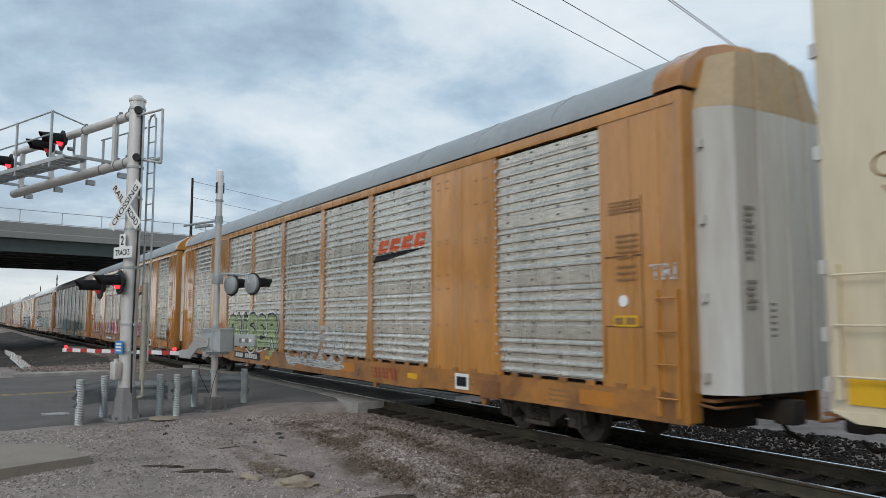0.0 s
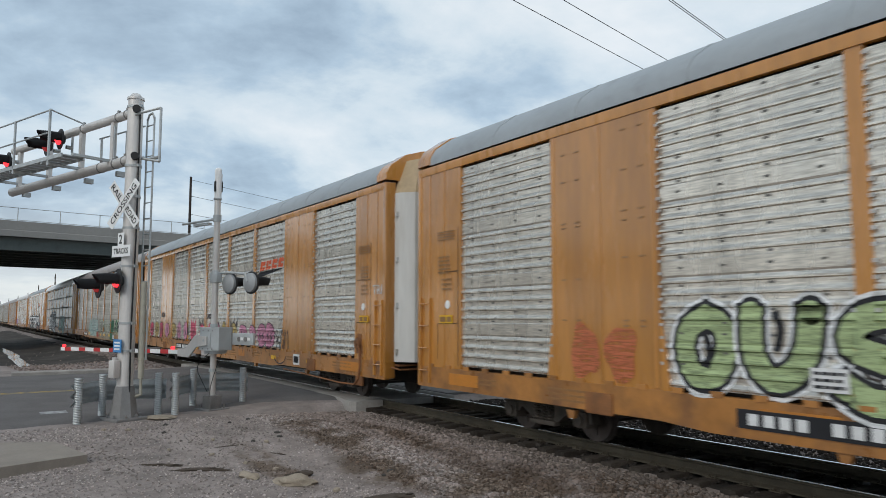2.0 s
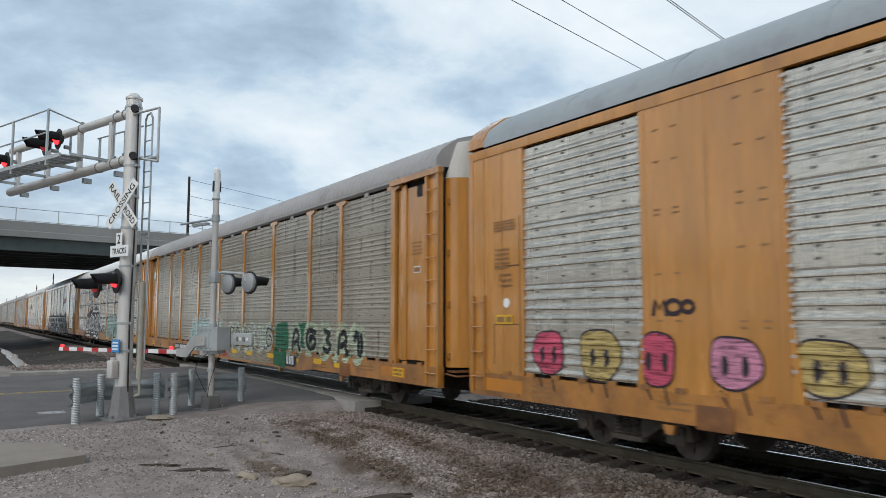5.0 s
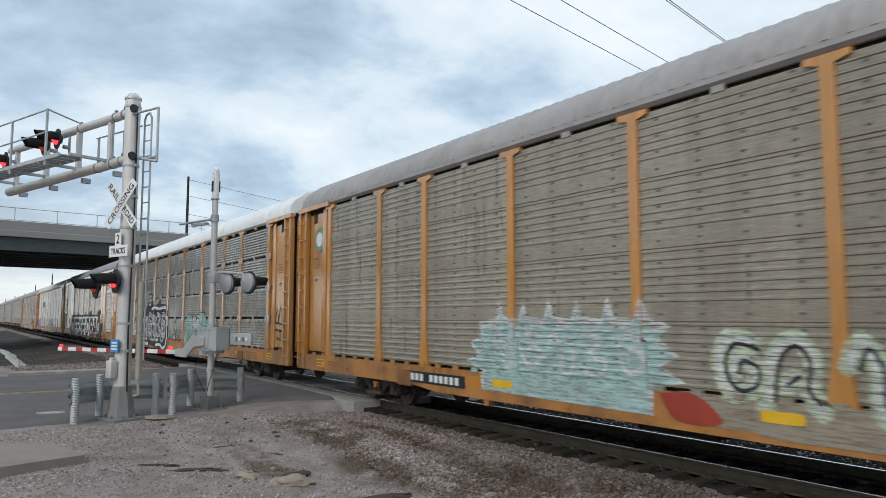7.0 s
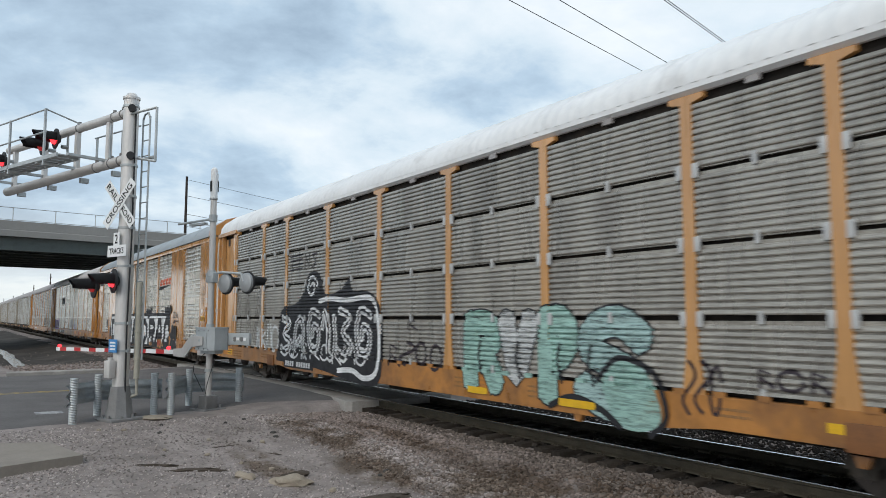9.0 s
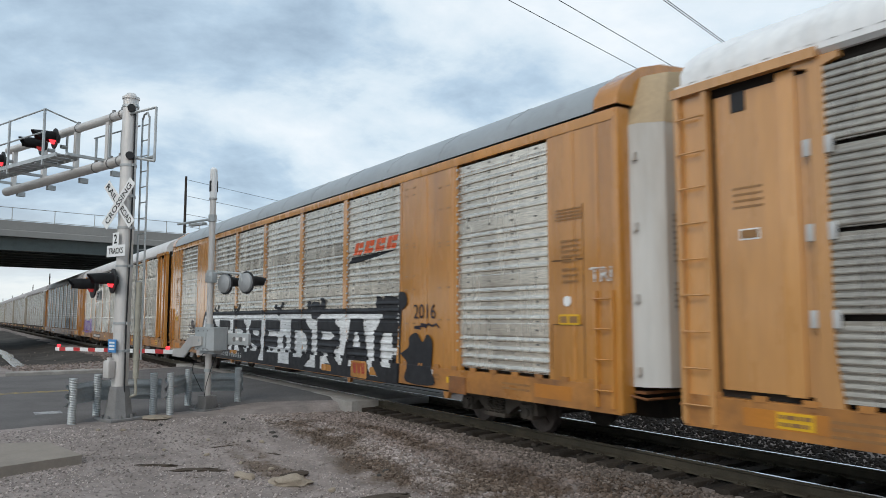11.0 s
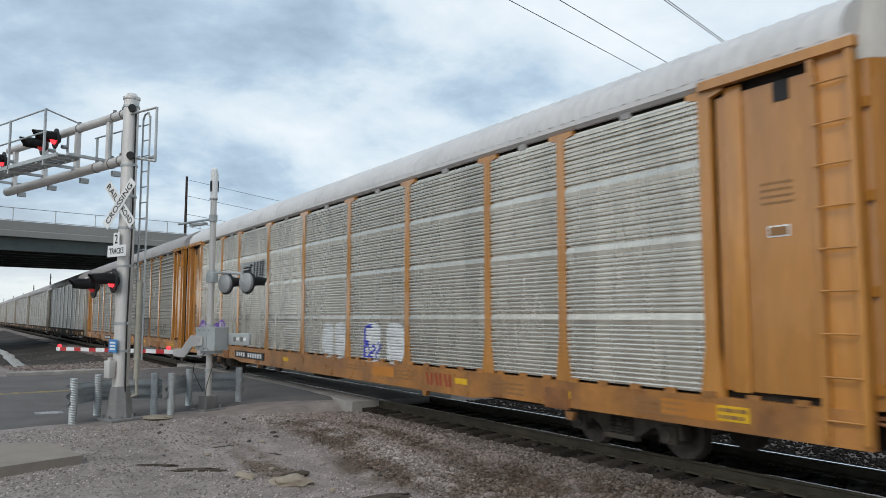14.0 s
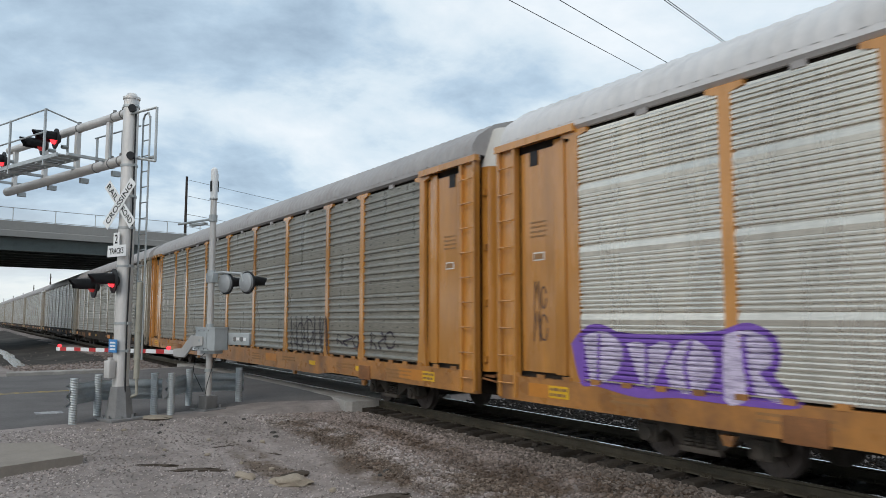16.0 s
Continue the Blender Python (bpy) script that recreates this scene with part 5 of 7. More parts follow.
def brake_gear_side(car):
    """Rusty hand-brake linkage on the end panel, with its rod slung below the sill."""
    y = SIDE_Y - .1
    bm = bmesh.new()
    tube(bm, (12.25, y + .05, 1.5), (12.25, y - .03, 1.5), .13, seg=18)
    tube(bm, (12.25, y - .03, 1.5), (12.25, y - .05, 1.5), .05, seg=12)
    prism(bm, [(12.06, 1.26), (12.44, 1.26), (12.36, 1.72), (12.16, 1.74)], "y", y + .045, y + .07)
    gear = part("brake_linkage", bm, RUSTY_ORANGE, car, "rusty brake wheel and bracket")
    bm = bmesh.new()
    path_tube(bm, [(12.3, y - .02, 1.55), (12.42, y - .02, 1.3), (12.38, y, .95), (12.3, y, .66)], .025)
    part("lever", bm, RUSTY_ORANGE, gear)
    bm = bmesh.new()
    path_tube(bm, [(7.4, y, .62), (9.5, y, .56), (11.3, y, .5), (12.1, y, .52), (12.3, y, .66)], .02)
    part("rod", bm, RUSTY_ORANGE, gear)
    bm = bmesh.new()
    box(bm, 12.1, 12.45, y + .02, y + .09, .5, .72, .02)
    part("bell_crank", bm, RUSTY_ORANGE, gear)


def text_on(car, words, x, z, w, h, mat=None, y=-.078):
    bm = text_bm(words, w, h, 0.02)
    for v in bm.verts:
        v.co = (v.co.x + x, SIDE_Y + y, v.co.y + z)
    part("lettering", bm, mat or SP_WHITE, car)


def paint_car_b(car):
    s, k = "wide", "coarse"
    tones = {"r": SP_ROSE, "p": SP_PINK, "g": SP_GOLD}
    spots = ((-11.45, "r"), (-10.29, "g"), (-9.16, "r"), (-7.93, "p"), (-6.76, "g"), (-5.81, "p"), (-4.59, "p"), (-3.39, "r"), (-2.03, "r"), (-.83, "r"),
             (.09, "p"), (1.0, "g"), (2.15, "g"), (3.2, "p"), (4.2, "p"), (5.1, "p"), (5.85, "p"))
    for i, (x, tone) in enumerate(spots):
        rx = .36 + .06 * math.sin(i * 2.1)
        rz = .34 + .04 * math.sin(i * 1.3)
        bm = bmesh.new()
        blob(bm, x, 1.56, rx + .028, rz + .028, i, .05)
        if i in (7, 8, 12):
            for dx in (-.28, 0, .28):
                bm.faces.new([bm.verts.new((x + dx + a, 1.8 + b, 0)) for a, b in ((-.13, 0), (.13, 0), (dx * .4, .3))])
        sprayed(car, s, k, bm, SP_ROSE if tone == "r" and i % 2 else SP_DARKLINE, 0)
        bm = bmesh.new()
        blob(bm, x, 1.56, rx, rz, i, .05)
        sprayed(car, s, k, bm, tones[tone], 1)
        bm = bmesh.new()
        for dx in (-.14, .15):
            blob(bm, x + dx, 1.52, .05, .13, i)
        stroke(bm, [(x - .2, 1.2), (x - .1, 1.0)], .03)
        stroke(bm, [(x + .12, 1.2), (x + .2, .95)], .03)
        sprayed(car, s, k, bm, SP_DARKLINE, 2)
    bm = bmesh.new()
    scrawl(bm, 6.0, 7.6, 1.2, 1.8, 4, .05, 14)
    stroke(bm, [(6.9 + .5 * math.cos(a), 1.0 + .25 * math.sin(a)) for a in np.linspace(3.2, 6.2, 10)], .04)
    scrawl(bm, -1.3, -.3, 2.1, 2.24, 4, .06, 3)
    scrawl(bm, -9.2, -8.5, 2.15, 2.35, 3, .06, 5)
    sprayed(car, s, k, bm, SP_DARKLINE, 0)
    brake_gear_side(car)
    number_plate(car, -6.0, .78, 2.55)
    slanted_emblem(car, s, k, 4.58, 3.47)
    text_on(car, "TRI", 12.98, 2.66, .46, .22, SP_GHOST)


SP_DARKLINE = spray("dark_line", (0.035, 0.026, 0.032))


def paint_car_c(car):
    s, k = "slim", "soft"
    bm = bmesh.new()
    edge = [(-5.9, 1.3), (-5.5, 1.45), (-5.75, 1.65), (-5.4, 1.8), (-5.45, 2.05), (-5.1, 2.1)]
    for i in range(6):
        x = -4.95 + i * .66
        edge += [(x, 2.1), (x + .12, 2.46 - .05 * (i % 2)), (x + .26, 2.14)]
    edge += [(-1.0, 2.0), (-1.25, 1.85), (-.9, 1.6), (-1.2, 1.45), (-.8, 1.25), (-1.3, 1.15), (-1.3, .78), (-5.3, .82), (-5.35, 1.15)]
    outline(bm, edge, 0)
    sprayed(car, s, k, bm, SP_GHOST, 0)
    bm = bmesh.new()
    outline(bm, [(x * .96 - .13, z if z < 1.6 else 1.6 + (z - 1.6) * .7) for x, z in edge], 0)
    sprayed(car, s, k, bm, SP_TEALPALE, 1)
    bm = bmesh.new()
    for i, ch in enumerate("~@~&@"):
        x = -5.05 + i * .75
        drawn(bm, ch, x, x + .68, 1.2, 1.92, .1, .09)
    sprayed(car, s, k, bm, SP_GHOST, 2)
    bm = bmesh.new()
    blob(bm, -.2, .95, .8, .2, 3, .05, 5)
    blob(bm, 2.2, .92, 2.0, .22, 9, .05, 6)
    sprayed(car, s, k, bm, SP_MUD, 0)
    bm = bmesh.new()
    for ch, x0, x1 in (("@", -.4, .4), ("^", .3, 1.2), ("~", 1.3, 2.1), ("&", 2.1, 2.8), ("~", 2.8, 3.45), ("@", 3.4, 4.4)):
        drawn(bm, ch, x0, x1, .98, 1.98, .2, .24)
    sprayed(car, s, k, bm, SP_SAGE, 1)
    bm = bmesh.new()
    for ch, x0, x1 in (("@", -.4, .4), ("^", .3, 1.2), ("~", 1.3, 2.1), ("&", 2.1, 2.8), ("~", 2.8, 3.45), ("@", 3.4, 4.4)):
        drawn(bm, ch, x0, x1, .98, 1.98, .2, .09)
    sprayed(car, s, k, bm, SP_GHOST, 2)
    bm = bmesh.new()
    for ch, x0, x1 in (("@", -.3, .45), ("^", .4, 1.15), ("~", 1.4, 2.1), ("@", 3.5, 4.4)):
        drawn(bm, ch, x0, x1, 1.05, 1.9, .2, .05)
    sprayed(car, s, k, bm, SP_DARKLINE, 3)
    bm = bmesh.new()
    outline(bm, ((-1.2, 1.1), (-.6, 1.12), (-.2, .8), (-.9, .76)))
    sprayed(car, s, k, bm, SP_RED, 2)
    bm = bmesh.new()
    blob(bm, 5.0, 1.3, .55, .66, 5, .04, 6)
    blob(bm, 6.7, 1.6, .9, .35, 5, .04, 6)
    sprayed(car, s, k, bm, SP_FOREST, 0)
    bm = bmesh.new()
    for ch, x0, x1 in (("^", 5.55, 6.6), ("@", 6.65, 7.75), ("&", 7.75, 8.75), ("^", 8.75, 9.7), ("~", 9.6, 10.5)):
        drawn(bm, ch, x0, x1, .98, 2.02, .36, .38)
    sprayed(car, s, k, bm, SP_SAGE, 1)
    bm = bmesh.new()
    for ch, x0, x1 in (("^", 5.7, 6.6), ("@", 6.8, 7.75), ("&", 7.9, 8.75), ("^", 8.9, 9.7), ("~", 9.75, 10.5)):
        drawn(bm, ch, x0, x1, 1.05, 1.95, .36, .14)
    blob(bm, 5.85, .88, .42, .16, 1, .04, 6)
    sprayed(car, s, k, bm, SP_BLACK, 2)
    initials(car, 5.55, .8, .6, SP_WHITE, 3, s, k)
    bm = bmesh.new()
    for x in (-4.7, .6, 2.2, 4.2, 7.8):
        blob(bm, x, .96, .28, .07, 3, .02, 8)
    sprayed(car, s, k, bm, YELLOW, 2)
    paint_lips(car, -5.5, -1.2, SP_TEALPALE)
    paint_lips(car, -1.2, 4.4, SP_MUD)
    number_plate(car, -8.0, .78, 2.3)
    bm = bmesh.new()
    tube(bm, (-12.75, SIDE_Y + .015, 4.25), (-12.75, SIDE_Y + .034, 4.25), .34, seg=28)
    ring = part("emblem", bm, SP_FOREST_PALE, car, "round green and white emblem")
    bm = bmesh.new()
    tube(bm, (-12.75, SIDE_Y + .008, 4.25), (-12.75, SIDE_Y + .016, 4.25), .2, seg=24)
    part("emblem_centre", bm, SP_WHITE, ring)


SP_FOREST_PALE = spray("dull_green", (0.20, 0.26, 0.16))
SP_TEALPALE, SP_SAGE, SP_MUD = spray("pale_teal", (0.36, 0.50, 0.48), 0.65), spray("sage", (0.46, 0.52, 0.38), 0.7), spray("mud", (0.30, 0.26, 0.2), 0.5)


def paint_car_d(car):
    s, k = "slim", "split"
    bm = bmesh.new()
    outline(bm, ((-7.9, .85), (-5.0, .78), (-3.0, .6), (-1.5, .6), (-1.3, 1.4), (-1.45, 2.4), (-2.1, 2.75), (-2.9, 2.8), (-3.1, 3.15), (-3.5, 2.85), (-4.5, 2.75), (-4.9, 3.3),
                 (-5.6, 3.35), (-5.95, 2.85), (-6.6, 2.5), (-7.7, 2.3)), 3)
    sprayed(car, s, k, bm, SP_BLACK, 0)
    bm = bmesh.new()
    stroke(bm, [(-5.4 + .36 * math.cos(a) * (1 - a / 12), 2.95 + .34 * math.sin(a) * (1 - a / 12)) for a in np.linspace(0, 9, 26)], .08)
    stroke(bm, curve([(-4.9, 2.55), (-4.2, 2.62), (-3.2, 2.55), (-2.0, 2.6), (-1.55, 2.2), (-1.45, 1.4), (-1.6, .85), (-2.2, .7), (-2.8, .85), (-3.6, .8)], 4), .13)
    for i, ch in enumerate("&^@~&@"):
        x = -7.7 + i * .98
        drawn(bm, ch, x, x + 1.02, 1.0, 2.2 + .2 * (i > 1), .2, .22)
    scrawl(bm, -7.6, -2.0, .95, 1.5, 8, .06, 43)
    sprayed(car, s, k, bm, SP_WHITE, 1)
    bm = bmesh.new()
    for i, ch in enumerate("&^@~&@"):
        x = -7.7 + i * .98
        drawn(bm, ch, x, x + 1.02, 1.0, 2.2 + .2 * (i > 1), .2, .06)
    sprayed(car, s, k, bm, SP_BLACK, 2)
    bm = bmesh.new()
    scrawl(bm, -9.9, -7.9, 1.15, 1.95, 4, .1, 45)
    sprayed(car, s, k, bm, SP_WHITE, 0)
    bm = bmesh.new()
    scrawl(bm, -1.1, 1.2, 1.1, 1.6, 4, .07, 46)
    scrawl(bm, -.35, .2, 1.85, 2.1, 1, .05, 47)
    scrawl(bm, 7.0, 7.6, .8, 1.6, 3, .05, 48)
    scrawl(bm, 8.0, 9.0, 1.25, 1.5, 3, .05, 49)
    sprayed(car, s, k, bm, SP_DARKLINE, 0)
    piece = (("R", 1.85, 3.15, .76, 2.26, SP_TEAL), ("V", 2.98, 4.06, .95, 2.26, SP_GHOST), ("P", 4.02, 5.06, .72, 2.32, SP_TEAL), ("S", 4.95, 6.5, .62, 2.3, SP_TEALPALE))
    for i, (ch, x0, x1, z0, z1, tone) in enumerate(piece):
        for mat, more, layer in ((SP_BLACK, .06, 0), (tone, 0, .5)):
            bm = bmesh.new()
            drawn(bm, ch, x0, x1, z0, z1, .46, .46 + more, 0, 3)
            sprayed(car, s, k, bm, mat, layer + i).name = "letter"
    bm = bmesh.new()
    outline(bm, ((5.5, 1.2), (5.9, 1.5), (6.4, 1.3), (6.65, .8), (6.4, .56), (5.85, .6)))
    sprayed(car, s, k, bm, SP_TEAL, 5)
    bm = bmesh.new()
    for x in (2.45, 3.55, 4.6, 5.3):
        stroke(bm, curve([(x, 1.7), (x - .06, 1.4), (x + .08, 1.1)], 3), .05)
    stroke(bm, curve([(5.42, 1.2), (5.85, 1.54), (6.5, 1.35), (6.74, .8), (6.45, .5)], 4), .08)
    stroke(bm, curve([(4.4, .72), (4.9, .9), (5.5, .78), (5.9, .55)], 4), .1)
    sprayed(car, s, k, bm, SP_BLACK, 6)
    bm = bmesh.new()
    for i in range(4):
        stroke(bm, [(-7.0, 3.5 + .13 * i), (-6.1, 3.52 + .13 * i)], .045)
    stroke(bm, [(-5.9, 3.5), (-5.9, 3.9), (-5.6, 3.5), (-5.6, 3.9)], .08)
    stroke(bm, [(-5.1, 3.88), (-5.4, 3.85), (-5.15, 3.65), (-5.4, 3.5)], .08)
    sprayed(car, s, k, bm, SP_DARKLINE, 0)
    bm = bmesh.new()
    blob(bm, 2.4, .80, .3, .06, 3, .02, 8)
    blob(bm, 5.0, .80, .4, .06, 3, .02, 8)
    sprayed(car, s, k, bm, YELLOW, 7)
    paint_lips(car, -7.6, -1.6, SP_BLACK)
    paint_lips(car, 1.9, 6.5, SP_TEAL)
    number_plate(car, -7.2, .7, 2.1)
    bm = bmesh.new()
    for line in (((12.5, 1.95), (12.7, 2.42), (12.8, 2.0)), ((12.82, 2.05), (12.95, 2.45), (13.1, 2.3), (13.12, 1.92)),
                 ((12.5, 1.98), (13.12, 1.92), (13.12, 1.72), (12.5, 1.75), (12.5, 1.98)), ((12.68, 1.5), (13.0, 1.45), (12.95, 1.66))):
        stroke(bm, line, .06)
    for v in bm.verts:
        v.co = (v.co.x, SIDE_Y + .030 - v.co.z, v.co.y)
    tagged(part("graffiti", bm, SP_DARKLINE, car, smooth=False), kind="stuff")


def paint_car_e(car):
    s, k = "wide", "coarse"
    for mat, g, layer in ((SP_BLACK, .14, 0), (SP_WHITE, .0, .6)):
        bm = bmesh.new()
        lo, hi = .79 - g * .8, 2.2 + g
        bm.faces.new([bm.verts.new((x, z, 0)) for x, z in ((-7.9 - g, lo), (7.0 + g, lo), (7.1 + g, hi), (.9, hi + .02), (-7.95 - g * .6, hi), (-8.4 - g, 1.45))])
        sprayed(car, s, k, bm, mat, layer)
    drawn_word(car, s, k, (("d", -7.95, -6.45, .76, 2.06), ("E", -6.2, -4.92, .78, 2.04), ("r", -4.66, -3.14, .76, 2.06), ("s", -2.9, -1.6, .74, 2.04), ("E", -1.34, -.06, .74, 2.06),
                           ("d", .72, 2.32, .7, 2.08), ("r", 2.58, 4.1, .7, 2.08), ("A", 4.3, 5.72, .72, 2.1), ("c", 5.92, 7.1, .7, 2.1)),
               .32, ((SP_BLACK, 0),), 0, 0, 1.2)
    # black ground behind the feet of the letters
    bm = bmesh.new()
    bm.faces.new([bm.verts.new((x, z, 0)) for x, z in ((-7.7, .72), (-2.4, .72), (-2.5, 1.0), (-7.6, 1.02))])
    bm.faces.new([bm.verts.new((x, z, .001)) for x, z in ((3.2, .72), (5.9, .72), (5.7, .95), (3.3, .95))])
    sprayed(car, s, k, bm, SP_BLACK, 3)
    bm = bmesh.new()
    blob(bm, .33, 1.42, .22, .3, 2, .03, 3)
    sprayed(car, s, k, bm, SP_WHITE, 3)
    bm = bmesh.new()
    blob(bm, .33, 1.42, .15, .2, 2, .02, 2)
    for x, r in ((-6.6, .16), (-4.2, .18), (-.2, .2), (2.55, .34), (6.7, .42)):
        blob(bm, x, 2.32, r, r * .7, 3)
        blob(bm, x - r * 1.3, 2.45, r * .4, r * .4, 3)
        blob(bm, x + r * 1.4, 2.5, r * .45, r * .45, 3)
    outline(bm, ((7.2, 1.35), (7.55, 1.5), (7.6, 1.72), (7.9, 1.8), (8.12, 1.62), (8.3, 1.78), (8.5, 1.62), (8.46, 1.1), (8.55, .78), (7.45, .78), (7.5, 1.15)))
    blob(bm, -8.35, 1.2, .28, .4, 7, .1)
    sprayed(car, s, k, bm, SP_BLACK, 4)
    bm = bmesh.new()
    sprayed(car, s, k, place(text_bm("2016", .85, .3, .0), 7.75, 2.1), SP_DARKLINE, 1)
    scrawl(bm, 7.8, 8.7, 1.9, 2.0, 2, .04, 62)
    for line in (((-10.4, 1.84), (-10.25, 1.55), (-10.12, 1.95)), ((-10.1, 1.98), (-9.95, 1.98)), ((-9.98, 1.95), (-9.98, 1.5)), ((-9.82, 1.95), (-9.82, 1.52)),
                 ((-9.82, 1.72), (-9.62, 1.74)), ((-9.62, 1.98), (-9.62, 1.5)), ((-10.05, 1.36), (-9.6, 1.36)), ((-10.05, 1.24), (-9.6, 1.22))):
        stroke(bm, line, .075)
    sprayed(car, s, k, bm, SP_DARKLINE, 0)
    bm = bmesh.new()
    blob(bm, 5.25, .9, .42, .2, 5, .02, 9)
    blob(bm, 3.4, .84, .3, .08, 5, .02, 9)
    blob(bm, 6.3, .9, .5, .1, 5, .05, 5)
    blob(bm, -4.3, .95, .4, .06, 5, .05, 5)
    sprayed(car, s, k, bm, ORANGE, 5)
    initials(car, 4.95, .83, .65, SP_RED, 6)
    bm = bmesh.new()
    for i in range(10):
        u = -5.7 + i * .23 + (.1 if i > 3 else 0)
        stroke(bm, [(u, .80), (u, .91)], .08)
    sprayed(car, s, k, bm, SP_GHOST, 5)
    paint_lips(car, -7.9, 7.2, SP_BLACK)
    slanted_emblem(car, s, k, 4.58, 3.47)
    text_on(car, "TRI", 12.98, 2.66, .46, .22, SP_GHOST)


def paint_car_f(car):
    s, k = "slim", "fine"
    bm = bmesh.new()
    outline(bm, ((-12.05, 1.72), (-11.75, 1.98), (-11.4, 2.02), (-11.0, 1.9), (-10.0, 1.9), (-9.35, 1.96), (-8.95, 2.06), (-8.6, 1.9), (-8.55, 1.6), (-8.62, 1.42),
                 (-8.3, 1.1), (-9.2, 1.05), (-10.0, 1.06), (-10.7, 1.0), (-11.5, 1.1), (-11.85, 1.12)))
    sprayed(car, s, k, bm, SP_PURPLE, 0)
    bm = bmesh.new()
    outline(bm, ((-11.8, 1.84), (-11.4, 1.92), (-11.02, 1.72), (-11.1, 1.36), (-11.45, 1.14), (-11.66, 1.16)))
    outline(bm, ((-10.92, 1.76), (-10.7, 1.78), (-10.5, 1.72), (-10.28, 1.8), (-10.14, 1.72), (-10.4, 1.3), (-10.58, 1.14), (-10.76, 1.36)))
    outline(bm, ((-10.24, 1.42), (-10.0, 1.78), (-9.7, 1.82), (-9.45, 1.6), (-9.55, 1.25), (-9.85, 1.12), (-10.14, 1.2)))
    outline(bm, ((-9.3, 1.9), (-8.95, 1.97), (-8.66, 1.82), (-8.68, 1.55), (-8.82, 1.44), (-8.48, 1.14), (-8.8, 1.16), (-9.0, 1.3), (-9.02, 1.1), (-9.3, 1.1)), 3)
    sprayed(car, s, k, bm, SP_LILAC, 1)
    bm = bmesh.new()
    for line in (((-11.46, 1.86), (-11.5, 1.2)), ((-10.55, 1.72), (-10.57, 1.2)), ((-9.8, 1.8), (-9.92, 1.5), (-9.85, 1.16)), ((-9.02, 1.9), (-9.0, 1.5), (-8.9, 1.15))):
        stroke(bm, line, .06)
    sprayed(car, s, k, bm, SP_PURPLE, 2)
    bm = bmesh.new()
    for i, (x, rx) in enumerate(((.32, .33), (1.07, .31), (2.78, .42), (3.87, .41))):
        blob(bm, x, 1.56, rx, .45, i, .03, 3.4)
    sprayed(car, s, k, bm, SP_WHITE, 0)
    bm = bmesh.new()
    stroke(bm, [(2.4, 1.2), (2.42, 1.9), (2.7, 1.92)], .1)
    stroke(bm, [(2.42, 1.55), (2.6, 1.55)], .08)
    scrawl(bm, 2.4, 3.2, 1.15, 1.55, 3, .06, 71)
    sprayed(car, s, k, bm, SP_BLUE, 1)
    bm = bmesh.new()
    blob(bm, -5.73, 3.66, 1.22, .32, 3, .0, 30)
    sprayed(car, s, k, bm, PLATE_GREY, 0, "flat pale grey emblem plate")
    bm = bmesh.new()
    for i in range(4):
        stroke(bm, [(-6.75 + .04 * i, 3.5 + .1 * i), (-6.2 + .05 * i, 3.5 + .1 * i)], .05)
    bm.faces.new([bm.verts.new(p) for p in ((-6.3, 3.48, 0), (-6.0, 3.48, 0), (-5.75, 3.9, 0), (-6.0, 3.9, 0))])
    for x in (-5.58, -5.3, -4.98, -4.76):
        stroke(bm, [(x, 3.5), (x + .05, 3.9)], .15)
    stroke(bm, [(-6.8, 3.4), (-4.7, 3.4)], .04)
    sprayed(car, s, k, bm, BLACK, 1, "dark emblem of stripes and blocks")
    initials(car, 5.2, .8, 1.0, SP_RED, 0, s, k)
    number_plate(car, -7.3, .78, 2.9)
    end_tag(car, -13.1, -12.75, 1.7, 2.7, 92)


PLATE_GREY = spray("emblem_plate", (0.47, 0.48, 0.48))


def paint_car_g(car):
    s, k = "slim", "coarse"
    bm = bmesh.new()
    for x in (4.7, 5.1, 5.5, 5.9, 6.4, 6.8, 7.2):
        stroke(bm, [(x, 2.15), (x + .05, 1.5), (x + .15, 1.2)], .06)
    scrawl(bm, 4.6, 7.4, 1.3, 2.1, 5, .05, 81)
    scrawl(bm, 7.7, 9.2, 1.4, 1.7, 3, .05, 82)
    scrawl(bm, 9.6, 10.8, 1.4, 1.85, 3, .05, 83)
    sprayed(car, s, k, bm, SP_DARKLINE, 0)
    number_plate(car, -6.0, .78, 2.4)


# ---- crossing signals ----
FACING = -160


